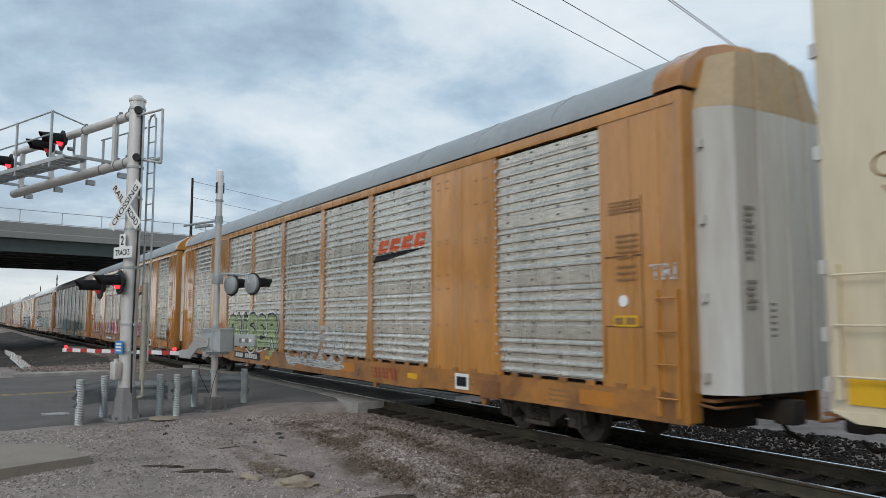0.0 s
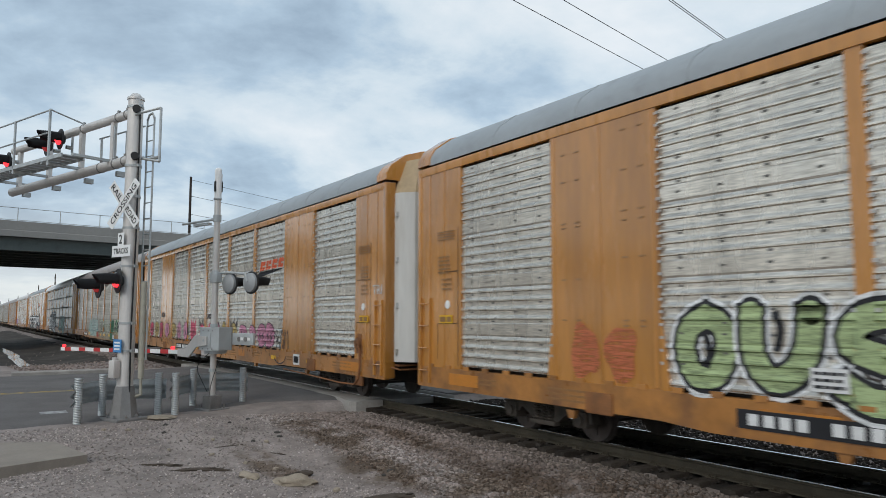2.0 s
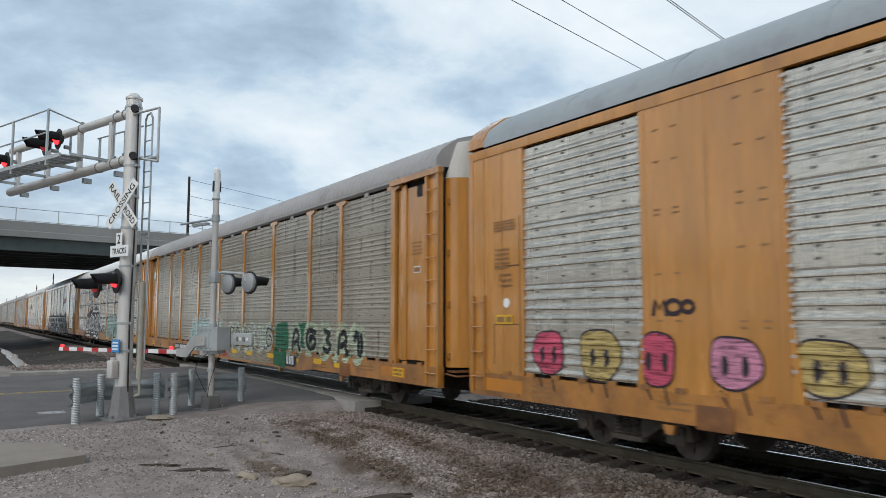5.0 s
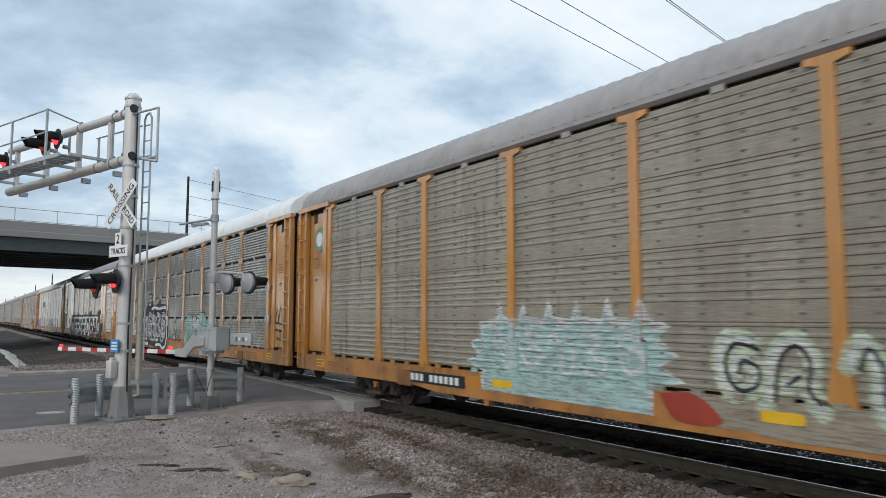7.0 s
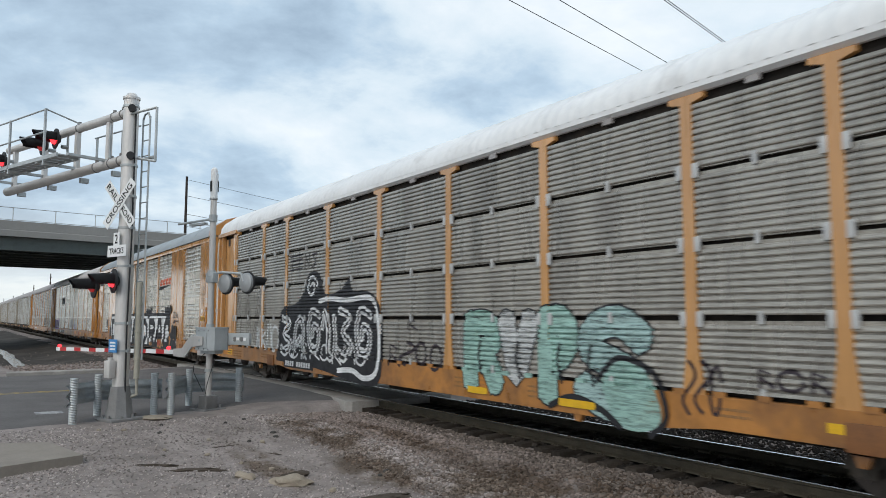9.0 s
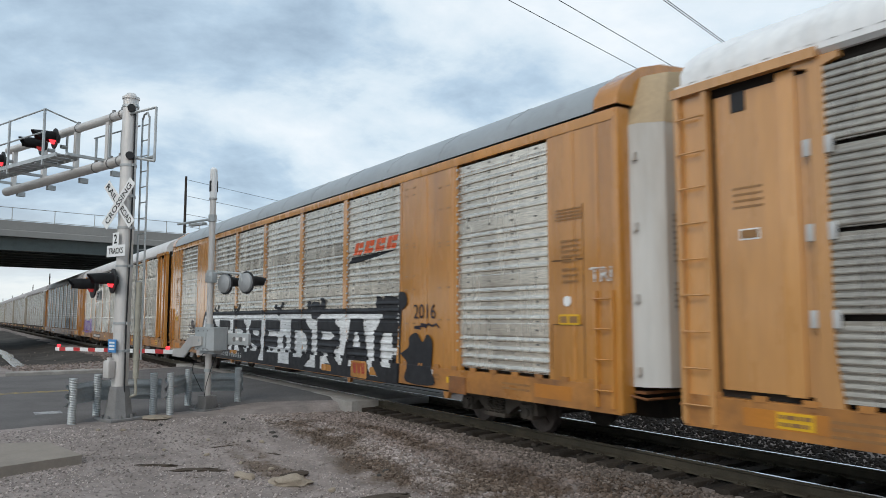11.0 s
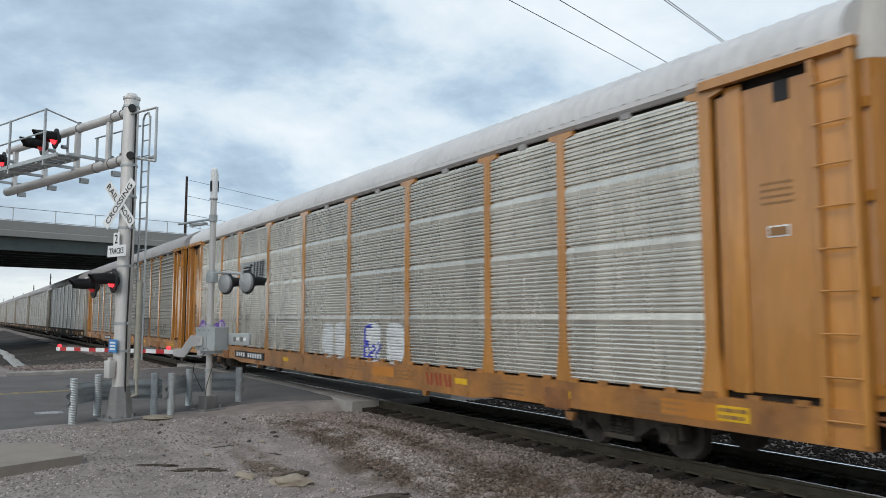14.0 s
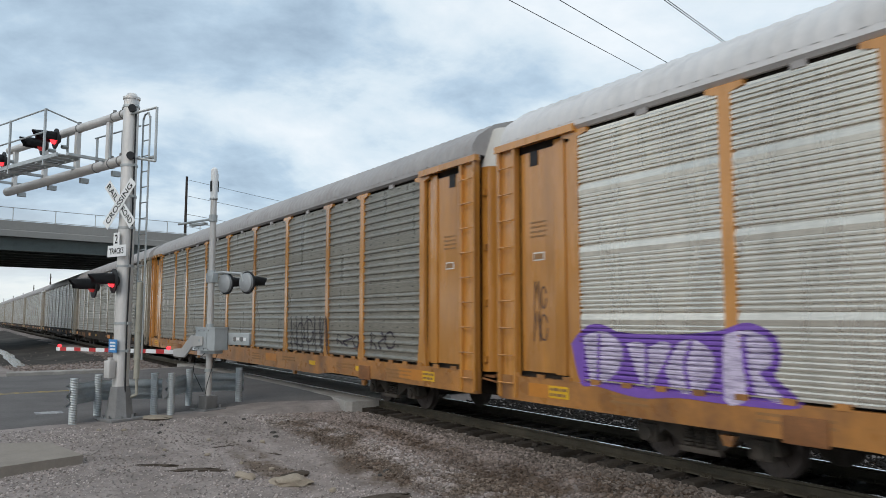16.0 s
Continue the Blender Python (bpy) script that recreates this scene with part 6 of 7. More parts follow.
def lamp_unit(parent, x, y, z, facing=1, lens=None, r=.25, aim=0.0):
    """Round black backboard with a red lens under a long hood, turned by aim degrees about its stem."""
    turn = pose(x, y, 0) @ pose(0, 0, 0, 0, 0, aim) @ pose(-x, -y, 0)
    bm = bmesh.new()
    tube(bm, (x, y - .015 * facing, z), (x, y + .015 * facing, z), r, seg=28)
    tube(bm, (x, y - .1 * facing, z), (x, y - .01 * facing, z), .10, .165, seg=18)
    bm.transform(turn)
    board = part("backboard", bm, SIGNAL_BLACK, parent)
    bm = bmesh.new()
    rings = []
    for d, rr in ((.0, .17), (.26, .16), (.52, .14)):
        ring = []
        for i in range(19):
            a = math.radians(-25 + 230 * i / 18)
            cut = d * (.78 + .22 * max(math.sin(a), 0))
            ring.append(bm.verts.new((x + rr * math.cos(a), y + facing * (.012 + cut), z + rr * math.sin(a))))
        rings.append(ring)
    for p, q in zip(rings, rings[1:]):
        for i in range(18):
            bm.faces.new((p[i], p[i + 1], q[i + 1], q[i]))
    bmesh.ops.solidify(bm, geom=bm.faces[:], thickness=.008)
    bm.transform(turn)
    part("hood", bm, SIGNAL_BLACK, board)
    bm = bmesh.new()
    tube(bm, (x, y + .014 * facing, z), (x, y + .075 * facing, z), .145, .135, seg=24)
    tube(bm, (x, y + .075 * facing, z), (x, y + .115 * facing, z), .135, .07, seg=24)
    bm.transform(turn)
    part("lens", bm, lens or LENS_RED, board, "red glass signal lens")
    return board


def flat_text(words, w, h, m, parent, y=.0):
    bm = text_bm(words, w, h, .012)
    for v in bm.verts:
        v.co.x, v.co.y = v.co.x - w / 2, v.co.y - h / 2
    bm.transform(m @ Matrix(((-1, 0, 0, 0), (0, 0, 1, y), (0, 1, 0, 0), (0, 0, 0, 1))))
    part("lettering", bm, BLACK, parent)


def blade(parent, words, angle, y):
    """One arm of the crossbuck, turned about its middle."""
    m = Matrix.Translation((-.11, y + .02, 4.71)) @ pose(0, 0, 0, 0, 0, 9) @ pose(0, 0, 0, 0, angle, 0)
    bm = bmesh.new()
    box(bm, -.64, .64, -.004, .004, -.115, .115)
    bm.transform(m)
    b = part("crossbuck_blade", bm, SIGN_WHITE, parent, "white board with black letters")
    if len(words) == 1:
        flat_text(words[0], 1.1, .14, m, b, .008)
    else:
        for w, x in zip(words, (.36, -.36)):
            flat_text(w, .46, .14, m @ Matrix.Translation((x, 0, 0)), b, .008)


def build_cantilever():
    mast = thing("signal_mast", "silver cantilever crossing signal mast with red flashing lamps", "railway signal", pose(-17.45, 3.02, -.1, 0, 0, FACING))
    bm = bmesh.new()
    tube(bm, (0, 0, .72), (0, 0, 7.16), .172, .165, seg=28)
    tube(bm, (0, 0, 7.16), (0, 0, 7.26), .165, .09, seg=28)
    tube(bm, (0, 0, 7.12), (0, 0, 7.17), .185, seg=28)
    pole = part("pole", bm, ALU, mast)
    for z in (6.87, 5.8):
        bm = bmesh.new()
        tube(bm, (-.14, .05, z), (-.24, .12, z), .085, seg=16)
        part("tube_end", bm, SIGNAL_BLACK, pole)
    bm = bmesh.new()
    tube(bm, (0, 0, .06), (0, 0, .74), .30, .2, seg=8)
    box(bm, -.36, .36, -.36, .36, -.02, .07, .02)
    for a in range(8):
        c, s = math.cos(a * math.pi / 4 + .39), math.sin(a * math.pi / 4 + .39)
        tube(bm, (c * .33, s * .33, .05), (c * .33, s * .33, .14), .025, seg=6)
    part("base", bm, CAST_GREY, mast, "tapered cast base bolted down")
    for z in (4.2, 4.9, 3.35, 2.1, 1.5, 6.95, 5.6):
        bm = bmesh.new()
        tube(bm, (0, 0, z - .025), (0, 0, z + .025), .182, seg=24)
        box(bm, -.25, -.16, -.03, .03, z - .03, z + .03)
        part("band", bm, POST_GALV, mast)
    # two-tube arm over the road
    arm = new("cantilever_arm")
    arm.parent = mast
    bm = bmesh.new()
    tube(bm, (.1, 0, 5.77), (6.1, 0, 5.64), .115, seg=20)
    part("lower_tube", bm, ALU, arm)
    bm = bmesh.new()
    tube(bm, (.1, 0, 6.84), (6.1, 0, 6.78), .10, seg=20)
    part("upper_tube", bm, ALU, arm)
    for x in (.9, 2.36, 4.0, 5.7):
        bm = bmesh.new()
        box(bm, x - .06, x + .06, -.05, .05, 5.72, 6.8)
        part("web", bm, ALU, arm)
        bm = bmesh.new()
        box(bm, x - .04, x + .04, -.25, .95, 5.80, 5.86)
        box(bm, x - .05, x + .05, -.3, -.1, 5.5, 5.62)
        part("bracket", bm, POST_GALV, arm)
    for x, z, r in ((.32, 6.845, .108), (.7, 6.84, .108), (2.3, 6.82, .108), (.35, 5.765, .123), (.75, 5.755, .123), (1.4, 5.74, .123)):
        bm = bmesh.new()
        tube(bm, (x - .02, 0, z), (x + .02, 0, z), r, seg=18)
        box(bm, x - .03, x + .03, -.03, .03, z + r - .02, z + r + .05)
        part("clamp", bm, CAST_GREY, arm, "dark clamp on the tube")
    for y in (.45, .95):
        bm = bmesh.new()
        box(bm, 1.35, 6.4, y - .02, y + .02, 5.84, 5.93)
        part("walkway_side", bm, POST_GALV, arm)
    for i in range(15):
        bm = bmesh.new()
        x = 1.45 + i * .33
        box(bm, x - .13, x + .13, .47, .93, 5.88, 5.905)
        part("walkway_slat", bm, POST_GALV, arm)
    for x in (2.0, 3.8, 5.6):
        bm = bmesh.new()
        box(bm, x - .03, x + .03, .93, .97, 5.72, 7.05)
        part("railing_post", bm, POST_GALV, arm)
    for x, y in ((.85, -.3), (2.0, -.3), (.62, .12)):
        bm = bmesh.new()
        box(bm, x - .025, x + .025, y - .02, y + .02, 5.85, 6.6)
        part("railing_post", bm, POST_GALV, arm)
    for y, a, b, z in ((.95, 1.95, 6.4, 7.03), (.95, 1.95, 6.4, 6.5), (-.3, .1, 2.1, 6.6), (-.3, .1, 2.1, 5.88)):
        bm = bmesh.new()
        tube(bm, (a, y, z), (b, y, z), .02, seg=8)
        part("handrail", bm, POST_GALV, arm)
    bm = bmesh.new()
    tube(bm, (1.98, .95, 7.03), (2.2, 0, 6.9), .02, seg=8)
    part("handrail", bm, POST_GALV, arm)
    for x, lens, up in ((2.85, LENS_RED, .15), (3.5, LENS_DIM, .07), (5.7, LENS_RED, -.04)):
        bm = bmesh.new()
        tube(bm, (x, .0, 6.8), (x, .0, 6.3), .03, seg=8)
        tube(bm, (x, .0, 6.42), (x, .15, 6.42), .05, seg=8)
        part("lamp_stem", bm, POST_GALV, arm)
        lamp_unit(arm, x, .3, 6.44 + up, 1, lens, aim=-9)
    # ladder and safety hoop behind the pole
    for x in (-.04, -.32):
        bm = bmesh.new()
        tube(bm, (x, -.28, 1.3), (x, -.28, 6.75), .022, seg=8)
        part("ladder_rail", bm, POST_GALV, mast)
    for i in range(15):
        bm = bmesh.new()
        tube(bm, (-.32, -.28, 1.6 + .355 * i), (-.04, -.28, 1.6 + .355 * i), .014, seg=6)
        part("rung", bm, POST_GALV, mast)
    bm = bmesh.new()
    path_tube(bm, [(-.04, -.28, 6.7), (-.1, -.28, 6.82), (-.24, -.28, 6.85), (-.32, -.28, 6.7)], .022)
    path_tube(bm, [(-.15, .1, 6.75), (-.62, -.25, 6.9), (-.62, -.25, 5.68), (-.15, -.1, 5.78)], .03)
    path_tube(bm, [(-.15, -.3, 5.8), (-.62, -.25, 5.78)], .04)
    part("safety_hoop", bm, POST_GALV, mast)
    bm = bmesh.new()
    tube(bm, (-.28, -.2, .9), (-.28, -.2, 3.0), .06, seg=12)
    for z in (1.3, 1.9, 2.5):
        tube(bm, (-.28, -.2, z), (-.28, -.2, z + .05), .075, seg=12)
    path_tube(bm, [(-.28, -.2, .9), (-.28, -.22, .55), (-.15, -.15, .5)], .03)
    part("conduit", bm, CONDUIT, mast)
    bm = bmesh.new()
    path_tube(bm, [(-.2, .0, 6.8), (-.22, 0, 4.0), (-.2, .02, 2.0), (-.2, .0, .5)], .018)
    part("cable", bm, SIGNAL_BLACK, mast)
    # signs
    blade(mast, ("CROSSING",), 48, .24)
    blade(mast, ("RAIL", "ROAD"), -48, .225)
    bm = bmesh.new()
    box(bm, -.12, .12, .22, .228, 3.80, 4.08)
    two = part("number_sign", bm, SIGN_WHITE, mast, "white sign with the black numeral 2")
    flat_text("2", .12, .2, Matrix.Translation((0, .0, 3.94)), two, .233)
    bm = bmesh.new()
    box(bm, -.42, .32, .235, .243, 3.55, 3.80, .0)
    tracks = part("tracks_sign", bm, SIGN_WHITE, mast, "white sign with black lettering")
    flat_text("TRACKS", .58, .13, Matrix.Translation((-.05, 0, 3.675)), tracks, .248)
    bm = bmesh.new()
    path_tube(bm, [(0, .15, 3.1), (.1, .22, 3.18), (.74, .15, 3.12), (.84, .05, 2.95)], .04)
    part("crossarm", bm, POST_GALV, mast)
    lamp_unit(mast, .02, .24, 3.02, 1, LENS_RED, .27, -14)
    lamp_unit(mast, .84, .24, 2.93, 1, LENS_DIM, .27, -14)
    bm = bmesh.new()
    box(bm, -.16, .16, .2, .215, 1.47, 1.75)
    notice = part("notice", bm, BLUE, mast, "small blue notice with white bars")
    for z in (1.68, 1.61, 1.54):
        bm = bmesh.new()
        box(bm, -.11, .11, .216, .219, z - .018, z + .018)
        part("bar", bm, SIGN_WHITE, notice)
    bm = bmesh.new()
    box(bm, -.1, .12, .17, .33, .92, 1.3, .03)
    tube(bm, (.01, .25, 1.3), (.01, .25, 1.36), .05, seg=12)
    part("junction_box", bm, ALU, mast)


CAST_GREY = material("cast_grey_base", (0.24, 0.235, 0.23), 0.6, 0.3, vary=0.15, grain=4, dirt=(0.13, 0.12, 0.11), dirt_at=0.56, bump=0.12)
CONDUIT = material("tan_plastic_conduit", (0.36, 0.34, 0.28), 0.6, vary=0.1, grain=4, bump=0.03)


def build_gate():
    gate = thing("crossing_gate", "grey crossing gate with lowered red and white arm", "crossing gate", pose(-18.15, 5.12, -.08, 0, 0, FACING))
    bm = bmesh.new()
    tube(bm, (0, 0, .3), (0, 0, 5.1), .075, seg=20)
    part("pole", bm, ALU, gate)
    bm = bmesh.new()
    tube(bm, (0, 0, 5.1), (0, 0, 5.85), .085, seg=20)
    tube(bm, (0, 0, 5.85), (0, 0, 5.9), .085, .05, seg=20)
    for a in range(3):
        box(bm, .07 * math.cos(a * 2) - .02, .07 * math.cos(a * 2) + .02, .07 * math.sin(a * 2) - .02, .07 * math.sin(a * 2) + .02, 5.3, 5.75)
    cap = part("cap", bm, SIGN_WHITE, gate, "pale sleeve at the pole top")
    for a in (-2.2, -.9, .4, 1.7):
        bm = bmesh.new()
        c, q = .09 * math.cos(a), .09 * math.sin(a)
        tube(bm, (c, q, 5.3), (c, q, 5.56), .022, seg=8)
        part("dark_slot", bm, SIGNAL_BLACK, cap)
    bm = bmesh.new()
    tube(bm, (0, 0, 5.1), (0, 0, 5.14), .1, seg=20)
    part("clamp", bm, POST_GALV, cap)
    bm = bmesh.new()
    box(bm, -.16, .16, -.16, .16, .0, .34, .02)
    box(bm, -.3, .3, -.3, .3, -.05, .03, .01)
    for x in (-.2, .2):
        for y in (-.2, .2):
            tube(bm, (x, y, .02), (x, y, .12), .02, seg=6)
    part("base", bm, CAST_GREY, gate)
    bm = bmesh.new()
    prism(bm, [(-.44, -.18), (-.32, -.3), (.14, -.3), (.26, -.18), (.26, .18), (.14, .3), (-.32, .3), (-.44, .18)], "z", 1.42, 1.96)
    prism(bm, [(-.34, -.1), (-.25, -.2), (.08, -.2), (.16, -.1), (.16, .1), (.08, .2), (-.25, .2), (-.34, .1)], "z", 1.34, 1.42)
    prism(bm, [(-.45, -.185), (-.325, -.31), (.145, -.31), (.27, -.185), (.27, .185), (.145, .31), (-.325, .31), (-.45, .185)], "z", 1.93, 1.97)
    housing = part("gate_housing", bm, BOX_GREY, gate, "grey steel gate mechanism housing")
    bm = bmesh.new()
    box(bm, -.3, .1, .3, .315, 1.48, 1.85, .01)
    tube(bm, (-.1, .3, 1.66), (-.1, .37, 1.66), .03, seg=10)
    part("access_door", bm, BOX_GREY, housing)
    bm = bmesh.new()
    box(bm, -1.2, -.4, -.30, -.22, 1.55, 1.83, .02)
    part("counterweight", bm, BOX_GREY, gate)
    bm = bmesh.new()
    for i in range(4):
        box(bm, -1.1 + i * .13, -1.0 + i * .13, -.215, -.21, 1.66, 1.73)
    part("marking", bm, SIGN_WHITE, gate)
    for pts in (((-.12, .2, 1.36), (.1, .3, 1.15), (.22, .28, .95), (.16, .2, .7), (.06, .1, .42)), ((-.2, -.1, 1.36), (-.26, .1, 1.0), (-.16, .16, .6), (-.1, .16, .32)),
                ((.05, -.08, 1.97), (.1, -.08, 2.5), (.09, -.04, 3.1))):
        bm = bmesh.new()
        path_tube(bm, curve(list(pts), 5), .008, 6)
        part("cable", bm, SIGNAL_BLACK, gate, "thin black cable")
    for z in (1.98, .9):
        bm = bmesh.new()
        tube(bm, (0, 0, z), (0, 0, z + .075), .1, seg=16)
        part("clamp", bm, POST_GALV, gate)
    for x in (-.93, -.68):
        bm = bmesh.new()
        tube(bm, (x, -.222, 1.69), (x, -.208, 1.69), .06, seg=14)
        part("slot", bm, CAST_GREY, gate, "dark round slot in the plate")
    bm = bmesh.new()
    for x in (-.36, -.2, 0, .16):
        for z in (1.46, 1.89):
            tube(bm, (x, .3, z), (x, .318, z), .014, seg=6)
    tagged(part("bolt", bm, CAST_GREY, housing), kind="stuff")
    bm = bmesh.new()
    for y in (-.34, .34):
        prism(bm, [(-.2, 1.75), (.25, 1.78), (.62, 1.46), (.95, 1.44), (.95, 1.26), (.5, 1.24), (.2, 1.5), (-.2, 1.55)], "y", y - .02, y + .02)
    part("arm_bracket", bm, ALU, gate, "bent steel arm support")
    x, red = .9, False
    n = 0
    while x < 6.85:
        w = .36 if red else .46
        bm = bmesh.new()
        x1 = min(x + w, 6.88)
        z = 1.36 - .012 * (x - .9)
        box(bm, x, x1, .31, .35, z - .05, z + .05)
        part("arm_section", bm, RED if red else SIGN_WHITE, gate)
        x, red, n = x1, not red, n + 1
    for lx in (1.2, 3.9, 6.72):
        z = 1.36 - .012 * (lx - .9)
        bm = bmesh.new()
        tube(bm, (lx, .29, z + .10), (lx, .37, z + .10), .034, seg=14)
        box(bm, lx - .03, lx + .03, .31, .35, z + .05, z + .08)
        part("arm_lamp", bm, LENS_RED, gate, "small red arm lamp")
    bm = bmesh.new()
    tube(bm, (.04, 0, 4.62), (1.45, 0, 4.6), .03, seg=8)
    box(bm, .3, .9, -.06, .06, 4.50, 4.56)
    tube(bm, (0, 0, 4.55), (0, 0, 4.72), .1, seg=16)
    part("sign_arm", bm, POST_GALV, gate)
    bm = bmesh.new()
    path_tube(bm, [(.15, -.05, 3.28), (-.3, -.1, 3.3), (-1.0, -.1, 3.24), (-1.1, -.1, 3.05)], .03)
    tube(bm, (0, 0, 3.2), (0, 0, 3.35), .1, seg=16)
    box(bm, -.15, .12, -.08, .08, 3.05, 3.3, .02)
    part("crossarm", bm, POST_GALV, gate)
    for x in (-.32, -1.12):
        lamp_unit(gate, x, -.2, 3.03, -1, LENS_DIM, .27)
        bm = bmesh.new()
        tube(bm, (x, -.19, 3.03), (x, -.13, 3.03), .235, .225, seg=22)
        tube(bm, (x, -.13, 3.03), (x, -.09, 3.03), .225, .16, seg=22)
        part("lamp_back", bm, LAMP_BACK, gate, "grey rounded lamp housing back")


LAMP_BACK = material("grey_lamp_back", (0.33, 0.34, 0.345), 0.5, 0.2, vary=0.1, grain=5, bump=0.04)


def guard_post(parent, x, y, h=.95):
    bm = bmesh.new()
    rings, seg = 170, 12
    prev = None
    for i in range(rings + 1):
        z = -.35 + (h + .35) * i / rings
        ring = []
        for j in range(seg):
            a = 2 * math.pi * j / seg
            r = .08 * (1 + .10 * math.sin(a * 2 + z * 125))
            ring.append(bm.verts.new((x + r * math.cos(a), y + r * math.sin(a), z)))
        if prev:
            for j in range(seg):
                bm.faces.new((prev[j], prev[(j + 1) % seg], ring[(j + 1) % seg], ring[j]))
        prev = ring
    bm.faces.new(prev)
    return part("guard_post", bm, POST_GALV, parent, "round steel post with spiral ridges")


def w_beam(parent, path):
    prof = [(0, 0), (.0, .03), (.07, .10), (.07, .14), (0, .20), (0, .25), (.07, .31), (.07, .35), (0, .42), (0, .45)]
    bm = bmesh.new()
    rows = []
    for i, (x, y) in enumerate(path):
        a, b = path[max(i - 1, 0)], path[min(i + 1, len(path) - 1)]
        d = Vector((b[0] - a[0], b[1] - a[1])).normalized()
        n = Vector((d.y, -d.x))
        rows.append([bm.verts.new((x + n.x * o, y + n.y * o, .36 + z)) for o, z in prof])
    for p, q in zip(rows, rows[1:]):
        for i in range(len(prof) - 1):
            bm.faces.new((p[i], q[i], q[i + 1], p[i + 1]))
    bmesh.ops.solidify(bm, geom=bm.faces[:], thickness=.008)
    part("beam", bm, RAIL_GALV, parent, "corrugated steel guardrail beam")


def curve(points, n=10):
    out = []
    for i in range(len(points) - 1):
        p0, p1 = points[max(i - 1, 0)], points[i]
        p2, p3 = points[i + 1], points[min(i + 2, len(points) - 1)]
        for k in range(n):
            t = k / n
            out.append(tuple(.5 * ((2 * b) + (c - a) * t + (2 * a - 5 * b + 4 * c - d) * t * t + (-a + 3 * b - 3 * c + d) * t ** 3)
                             for a, b, c, d in zip(p0, p1, p2, p3)))
    out.append(points[-1])
    return out


def build_guardrails():
    for posts, beam in ((((-17.2, 2.08), (-18.05, 2.67), (-17.86, 3.82)), ((-17.15, 1.93), (-17.55, 2.12), (-18.2, 2.7), (-18.1, 3.4), (-17.9, 4.0))),
                        (((-17.64, 4.14), (-18.82, 4.84), (-18.61, 6.01)), ((-17.6, 4.0), (-18.1, 4.2), (-18.97, 4.85), (-18.9, 5.5), (-18.65, 6.15)))):
        rail = thing("guardrail", "short weathered galvanised guardrail on ridged steel posts", "guardrail", pose(0, 0, -.09), "guardrails at the signals")
        for x, y in posts:
            guard_post(rail, x, y)
        w_beam(rail, curve(list(beam)))


def lump(name, label, x, y, sx, sy, sz, mat, seed, category="rock", turn=0.0, rough=0.2):
    bm = bmesh.new()
    bmesh.ops.create_icosphere(bm, subdivisions=3, radius=1)
    for v in bm.verts:
        k = 1 + .35 * noise.noise(v.co * 1.3 + Vector((seed * 7.1, 0, 0))) + .15 * noise.noise(v.co * 3.7 + Vector((0, seed, 0)))
        k += rough * .35 * noise.cell(v.co * 2.1 + Vector((seed * 3.3, 1, 0)))
        bend = rough * noise.noise(Vector((v.co.x * 1.6, seed * 2.7, 0))) * sx * .35
        v.co = Vector((v.co.x * sx * k, v.co.y * sy * k + bend, v.co.z * sz * k))
    single(name, bm, mat, label, category, pose(x, y, ground_z(x, y) + sz * .35, 0, 0, turn))


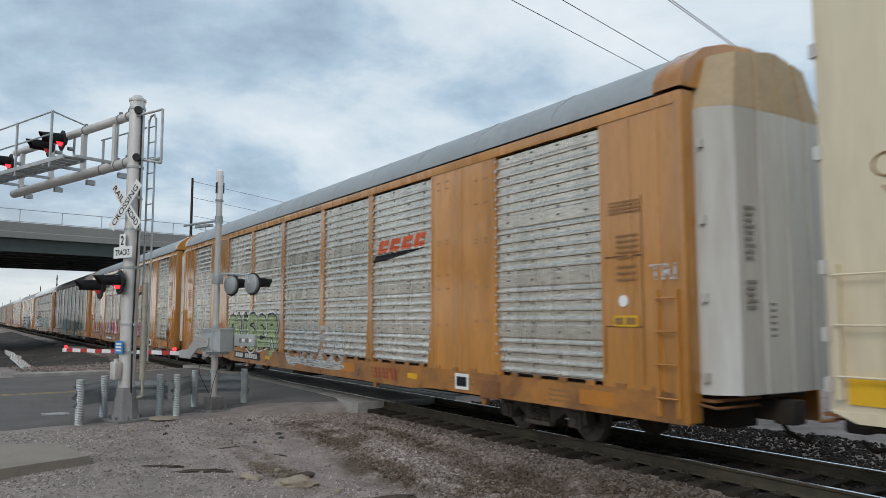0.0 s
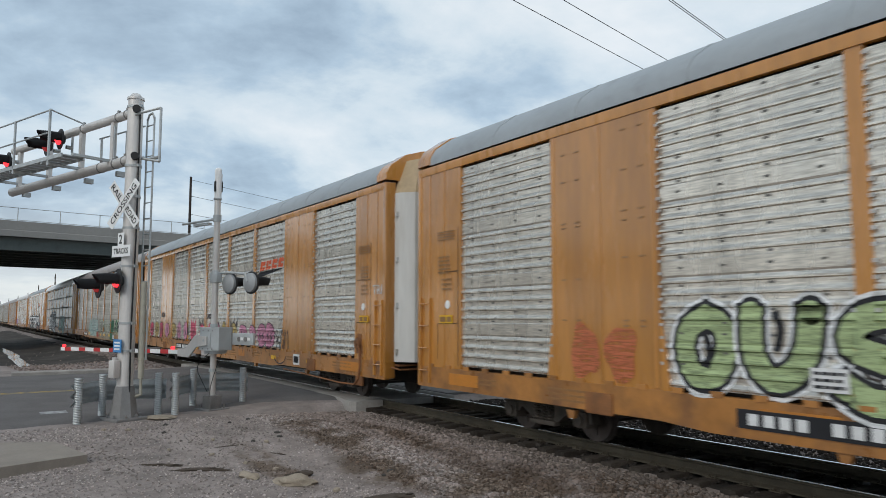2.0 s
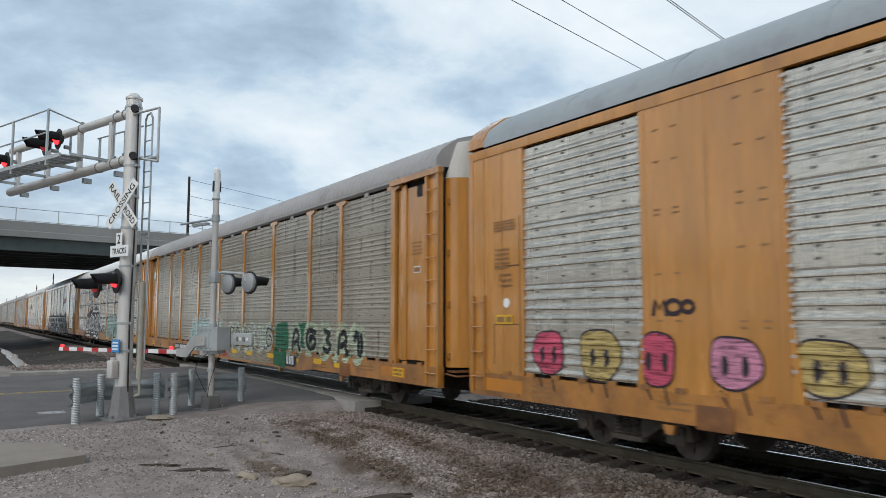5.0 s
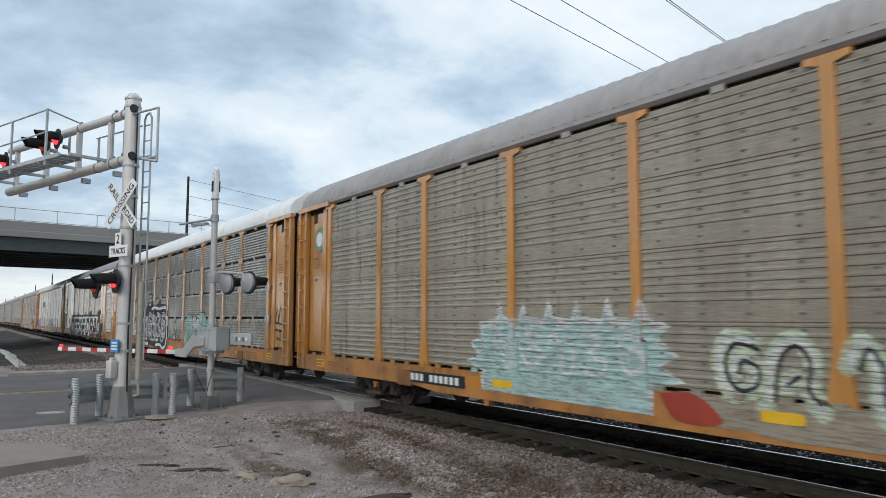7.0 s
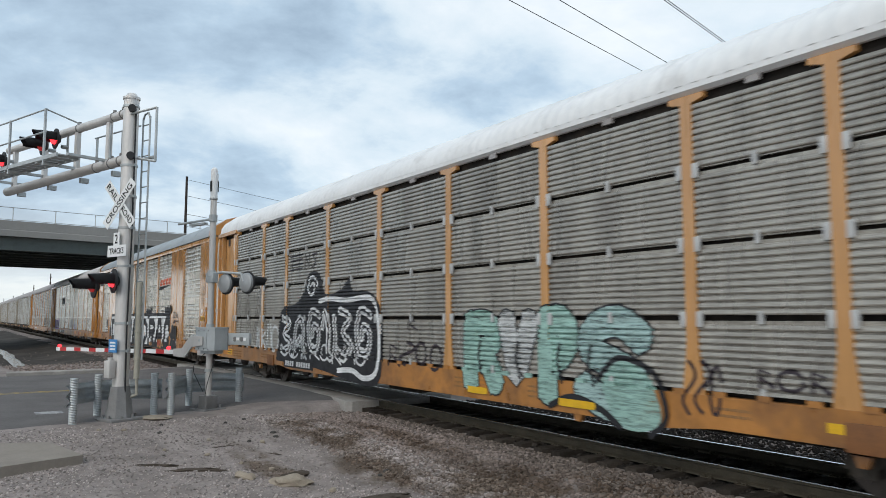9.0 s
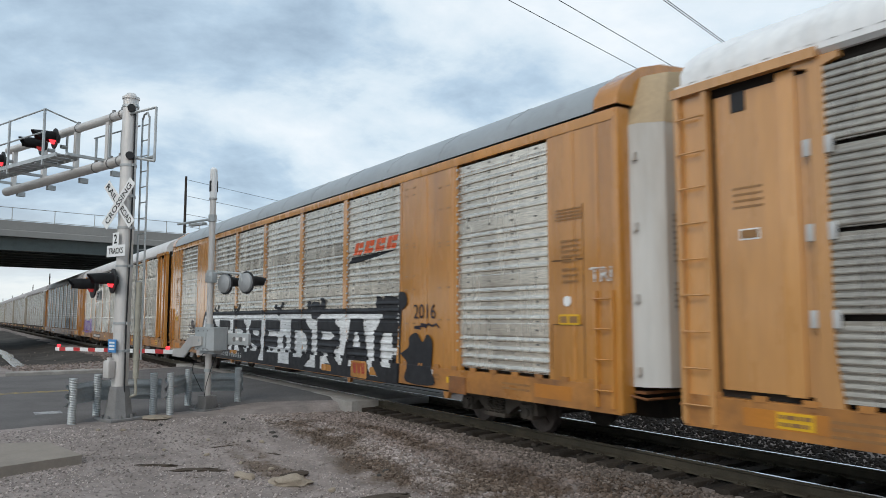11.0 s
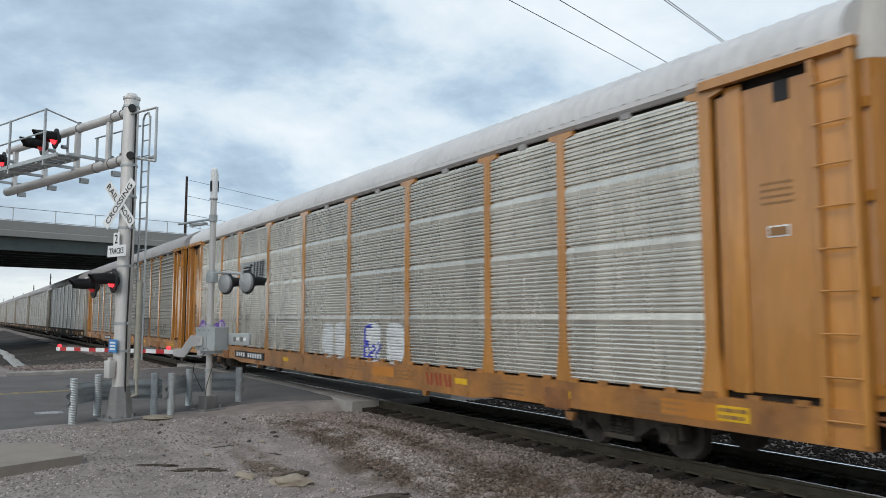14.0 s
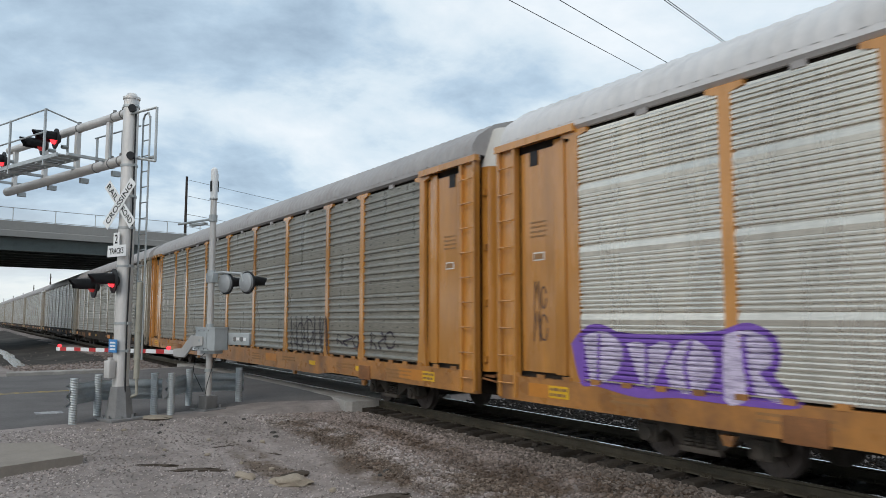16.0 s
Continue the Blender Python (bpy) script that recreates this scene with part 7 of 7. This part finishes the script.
def build_clutter():
    bm = bmesh.new()
    prism(bm, [(-13.13, 1.76), (-13.74, 1.65), (-14.83, 1.42), (-16.2, -1.6), (-11.9, -1.8)][::-1], "z", -.6, -.05)
    single("concrete_pad", bm, PAD, "flat tan concrete pad on the gravel", "concrete pad")
    lump("rock", "broken tan slab of rock on the gravel", -10.6, 4.24, .3, .2, .1, ROCK, 1, turn=65, rough=.3)
    lump("wood_scrap", "short dark rotten block beside the tan rock", -11.0, 4.5, .2, .07, .06, WOOD_DEBRIS, 2, "wood scrap", 75, .4)
    lump("rock", "tan rock half sunk in the gravel", -11.2, 3.75, .17, .1, .07, ROCK, 3, turn=40, rough=.4)
    lump("wood_scrap", "crooked dark root lying on the gravel", -11.95, 3.25, .42, .04, .035, WOOD_DEBRIS, 14, "wood scrap", 62, .6)
    lump("rock", "low tan rock by the signal mast", -17.2, 3.75, .34, .3, .05, ROCK, 4)
    lump("rock", "small pale rock on the gravel", -9.9, 4.6, .06, .05, .04, ROCK, 6)
    lump("rock", "small dark rock on the gravel", -14.2, 5.3, .05, .07, .035, DARK_ROCK, 7)
    lump("wood_scrap", "rotten dark piece of wood in the ballast", -9.15, 5.04, .42, .09, .06, WOOD_DEBRIS, 5, "wood scrap", 75, .4)
    lump("wood_scrap", "thin dark stick lying on the gravel", -12.6, 2.75, .36, .025, .025, WOOD_DEBRIS, 8, "wood scrap", 60, .5)
    lump("wood_scrap", "thin dark stick lying on the gravel", -15.0, 5.9, .35, .025, .02, WOOD_DEBRIS, 9, "wood scrap", 60)
    rnd = random.Random(12)
    for i in range(26):
        x, y = rnd.uniform(-16.3, -8.5), rnd.uniform(2.2, 6.0)
        if i % 3 == 0:
            lump("twig", "thin dark broken twig on the gravel", x, y, rnd.uniform(.1, .28), .012, .012, WOOD_DEBRIS, 20 + i, "twig", rnd.uniform(0, 180))
        elif i % 3 == 1:
            lump("stone", "loose dark stone on the gravel", x, y, rnd.uniform(.03, .06), rnd.uniform(.03, .05), .03, DARK_ROCK, 20 + i, "stone", rnd.uniform(0, 180))
        else:
            lump("stone", "loose pale stone on the gravel", x, y, rnd.uniform(.03, .06), rnd.uniform(.03, .05), .03, ROCK, 20 + i, "stone", rnd.uniform(0, 180))
    # wet patch in the dirt past the road
    bm = bmesh.new()
    pts = []
    for i in range(48):
        a = 2 * math.pi * i / 48
        r = 1 + .35 * noise.noise(Vector((math.cos(a) * 2, math.sin(a) * 2, 4))) + .25 * noise.noise(Vector((math.cos(a) * 5, math.sin(a) * 5, 7)))
        pts.append(bm.verts.new((-54 + 15 * r * math.cos(a), 2.75 + .33 * r * math.sin(a) + .3 * noise.noise(Vector((r * math.cos(a) * 3, 0, 2))), -.325)))
    bm.faces.new(pts)
    single("puddle", bm, WATER, "shallow muddy puddle reflecting the sky", "puddle", kind="structure")


WATER = material("muddy_water", (0.10, 0.09, 0.08), 0.04, spec=0.5, vary=0.1, grain=1.0, bump=0.03, bump_scale=8)


def build_wires():
    """Line that crosses over the tracks to a pole on the far side."""
    d = Vector((-.258, .966, 0))
    line = thing("power_line", "thin dark overhead wires crossing above the train", "power line")
    end = Vector((-14.3, 14.5, 0)) + d * 110
    bm = bmesh.new()
    tube(bm, (end.x, end.y, -.5), (end.x, end.y, 11.4), .2, .14, seg=10)
    box(bm, end.x - 2.6, end.x + 2.6, end.y - .1, end.y + .1, 10.75, 10.98)
    part("pole", bm, POLE_WOOD, line)
    for x, y, z in ((-15.65, 12.46, 11.0), (-14.88, 13.65, 11.0), (-13.27, 16.11, 11.0), (-13.12, 16.2, 10.9)):
        bm = bmesh.new()
        p = Vector((x, y, z))
        tube(bm, p - d * 45, p + d * 111, .011, seg=6)
        part("wire", bm, WIRE, line)


def utility_pole(x, y, top, arms, label, wires=False):
    pole = thing("utility_pole", label, "utility pole", pose(x, y, -.5), "utility poles")
    bm = bmesh.new()
    tube(bm, (0, 0, 0), (0, 0, top + .5), .17, .11, seg=10)
    part("pole", bm, POLE_WOOD, pole)
    for z in arms:
        bm = bmesh.new()
        box(bm, -1.2, 1.2, -.08, .08, top + .5 - z - .1, top + .5 - z + .1)
        part("crossarm", bm, POLE_WOOD, pole)
        for s in (-1.05, 1.05):
            bm = bmesh.new()
            tube(bm, (s, 0, top + .5 - z + .1), (s, 0, top + .5 - z + .32), .06, seg=8)
            part("insulator", bm, POLE_WOOD, pole)
    if wires:
        d = Vector((-.37, .93, 0))
        for z in (.3, 1.9, 3.7, 4.9):
            bm = bmesh.new()
            pts = [Vector((0, 0, top + .5 - z)) + d * s + Vector((0, 0, .0006 * s * (s - 90))) for s in range(0, 91, 9)]
            path_tube(bm, pts, .018, 4)
            tagged(part("wire", bm, WIRE, pole), kind="stuff")


build_cantilever()
build_gate()
build_guardrails()
build_clutter()
build_wires()
utility_pole(-73.3, 18, 15.9, (), "tall dark wooden pole with thin wires beyond the overpass", True)
for px, top in ((-200, 12.7), (-247, 11.8), (-290, 10.6), (-345, 11.0), (-420, 11.5), (-520, 12.0), (-130, 11.0)):
    utility_pole(px, 18, top, (1.0, 2.4), "distant dark utility pole with crossarms")


# ---- the cars in running order ----
PITCH = 28.6
FIRST = -20.17 + PITCH
TRAIN = []


def add_car(made):
    TRAIN.append(made)
    return made[0]


cream = add_car(cream_car())
car_a = add_car(corrugated_car("orange autorack car with grey ribbed panels and green lettered graffiti", GALV, ROOF_GREY))
car_b = add_car(corrugated_car("orange autorack car with grey ribbed panels and pink graffiti", GALV, ROOF_GREY))
car_c = add_car(posted_car("dusty brown panelled autorack car with orange posts and teal graffiti", BROWN_PANEL, ROOF_BROWN, "soft"))
car_d = add_car(posted_car("dull grey autorack car with orange posts and white roof", DARK_PANEL, ROOF_WHITE, "split", clips=True, paint=PALE_ORANGE))
car_e = add_car(corrugated_car("orange autorack car with silver panels and black block graffiti", GALV, ROOF_GREY))
car_f = add_car(posted_car("silver ribbed autorack car with orange posts and pale roof", SILVER, ROOF_PALE))
car_g = add_car(posted_car("greenish grey autorack car with orange posts", GREEN_GREY, ROOF_BROWN, "coarse"))
SHIFT.update({car_a: -.1, car_b: .05, car_c: .15, car_d: .07, car_f: -.05})
for paint, car in ((paint_car_a, car_a), (paint_car_b, car_b), (paint_car_c, car_c), (paint_car_d, car_d), (paint_car_e, car_e), (paint_car_f, car_f),
                   (paint_car_g, car_g)):
    paint(car)
# tan replaces orange on far cars: grazing sky sheen put into the colour
SHEEN_TAN = material("tan_sheen_paint", (0.34, 0.29, 0.22), 0.28, spec=0.5, coat=0.9, vary=0.15, grain=1.6, bump=0.05)
h = posted_car("distant dull grey ribbed autorack car with tan posts, grazing sheen in their colour", GREEN_GREY, ROOF_BROWN, "coarse", post_mat=SHEEN_TAN, paint=SHEEN_TAN, sill=BLACKENED)
TRAIN.append(h)
for i in range(5):
    TRAIN.append((copy_thing(h[0], Matrix.Identity(4)), []))


def travelled(t):
    """Metres that the train has gone at t seconds; the pull is slightly uneven."""
    surge = curve_at(t, ((-1, .1), (1.5, .1), (4.0, -.05), (7.0, -.15), (9.0, -.07), (12.0, .02), (14.25, -.08), (16.0, .1), (18.0, .1)))
    return 10.1 * t + 0.01935 * t * t + surge


def curve_at(t, rows):
    for (a, u), (b, v) in zip(rows, rows[1:]):
        if t <= b:
            return u + (v - u) * smooth_step(a, b, t)
    return rows[-1][1]


def motions():
    for i, (car, wheels) in enumerate(TRAIN):
        x0 = FIRST - i * PITCH
        walk(car, [(t / 2, pose(x0 + travelled(t / 2), TRACK_Y, 0)) for t in range(33)])
        if 1 <= i <= 7:
            for w in wheels:
                base = w.matrix_basis.copy()
                rows = []
                for f in range(481):
                    t = f / 30
                    rows.append((t, base @ pose(0, 0, 0, 0, math.degrees(travelled(t) / .36) % 360, 0)))
                walk(w, rows)


motions()
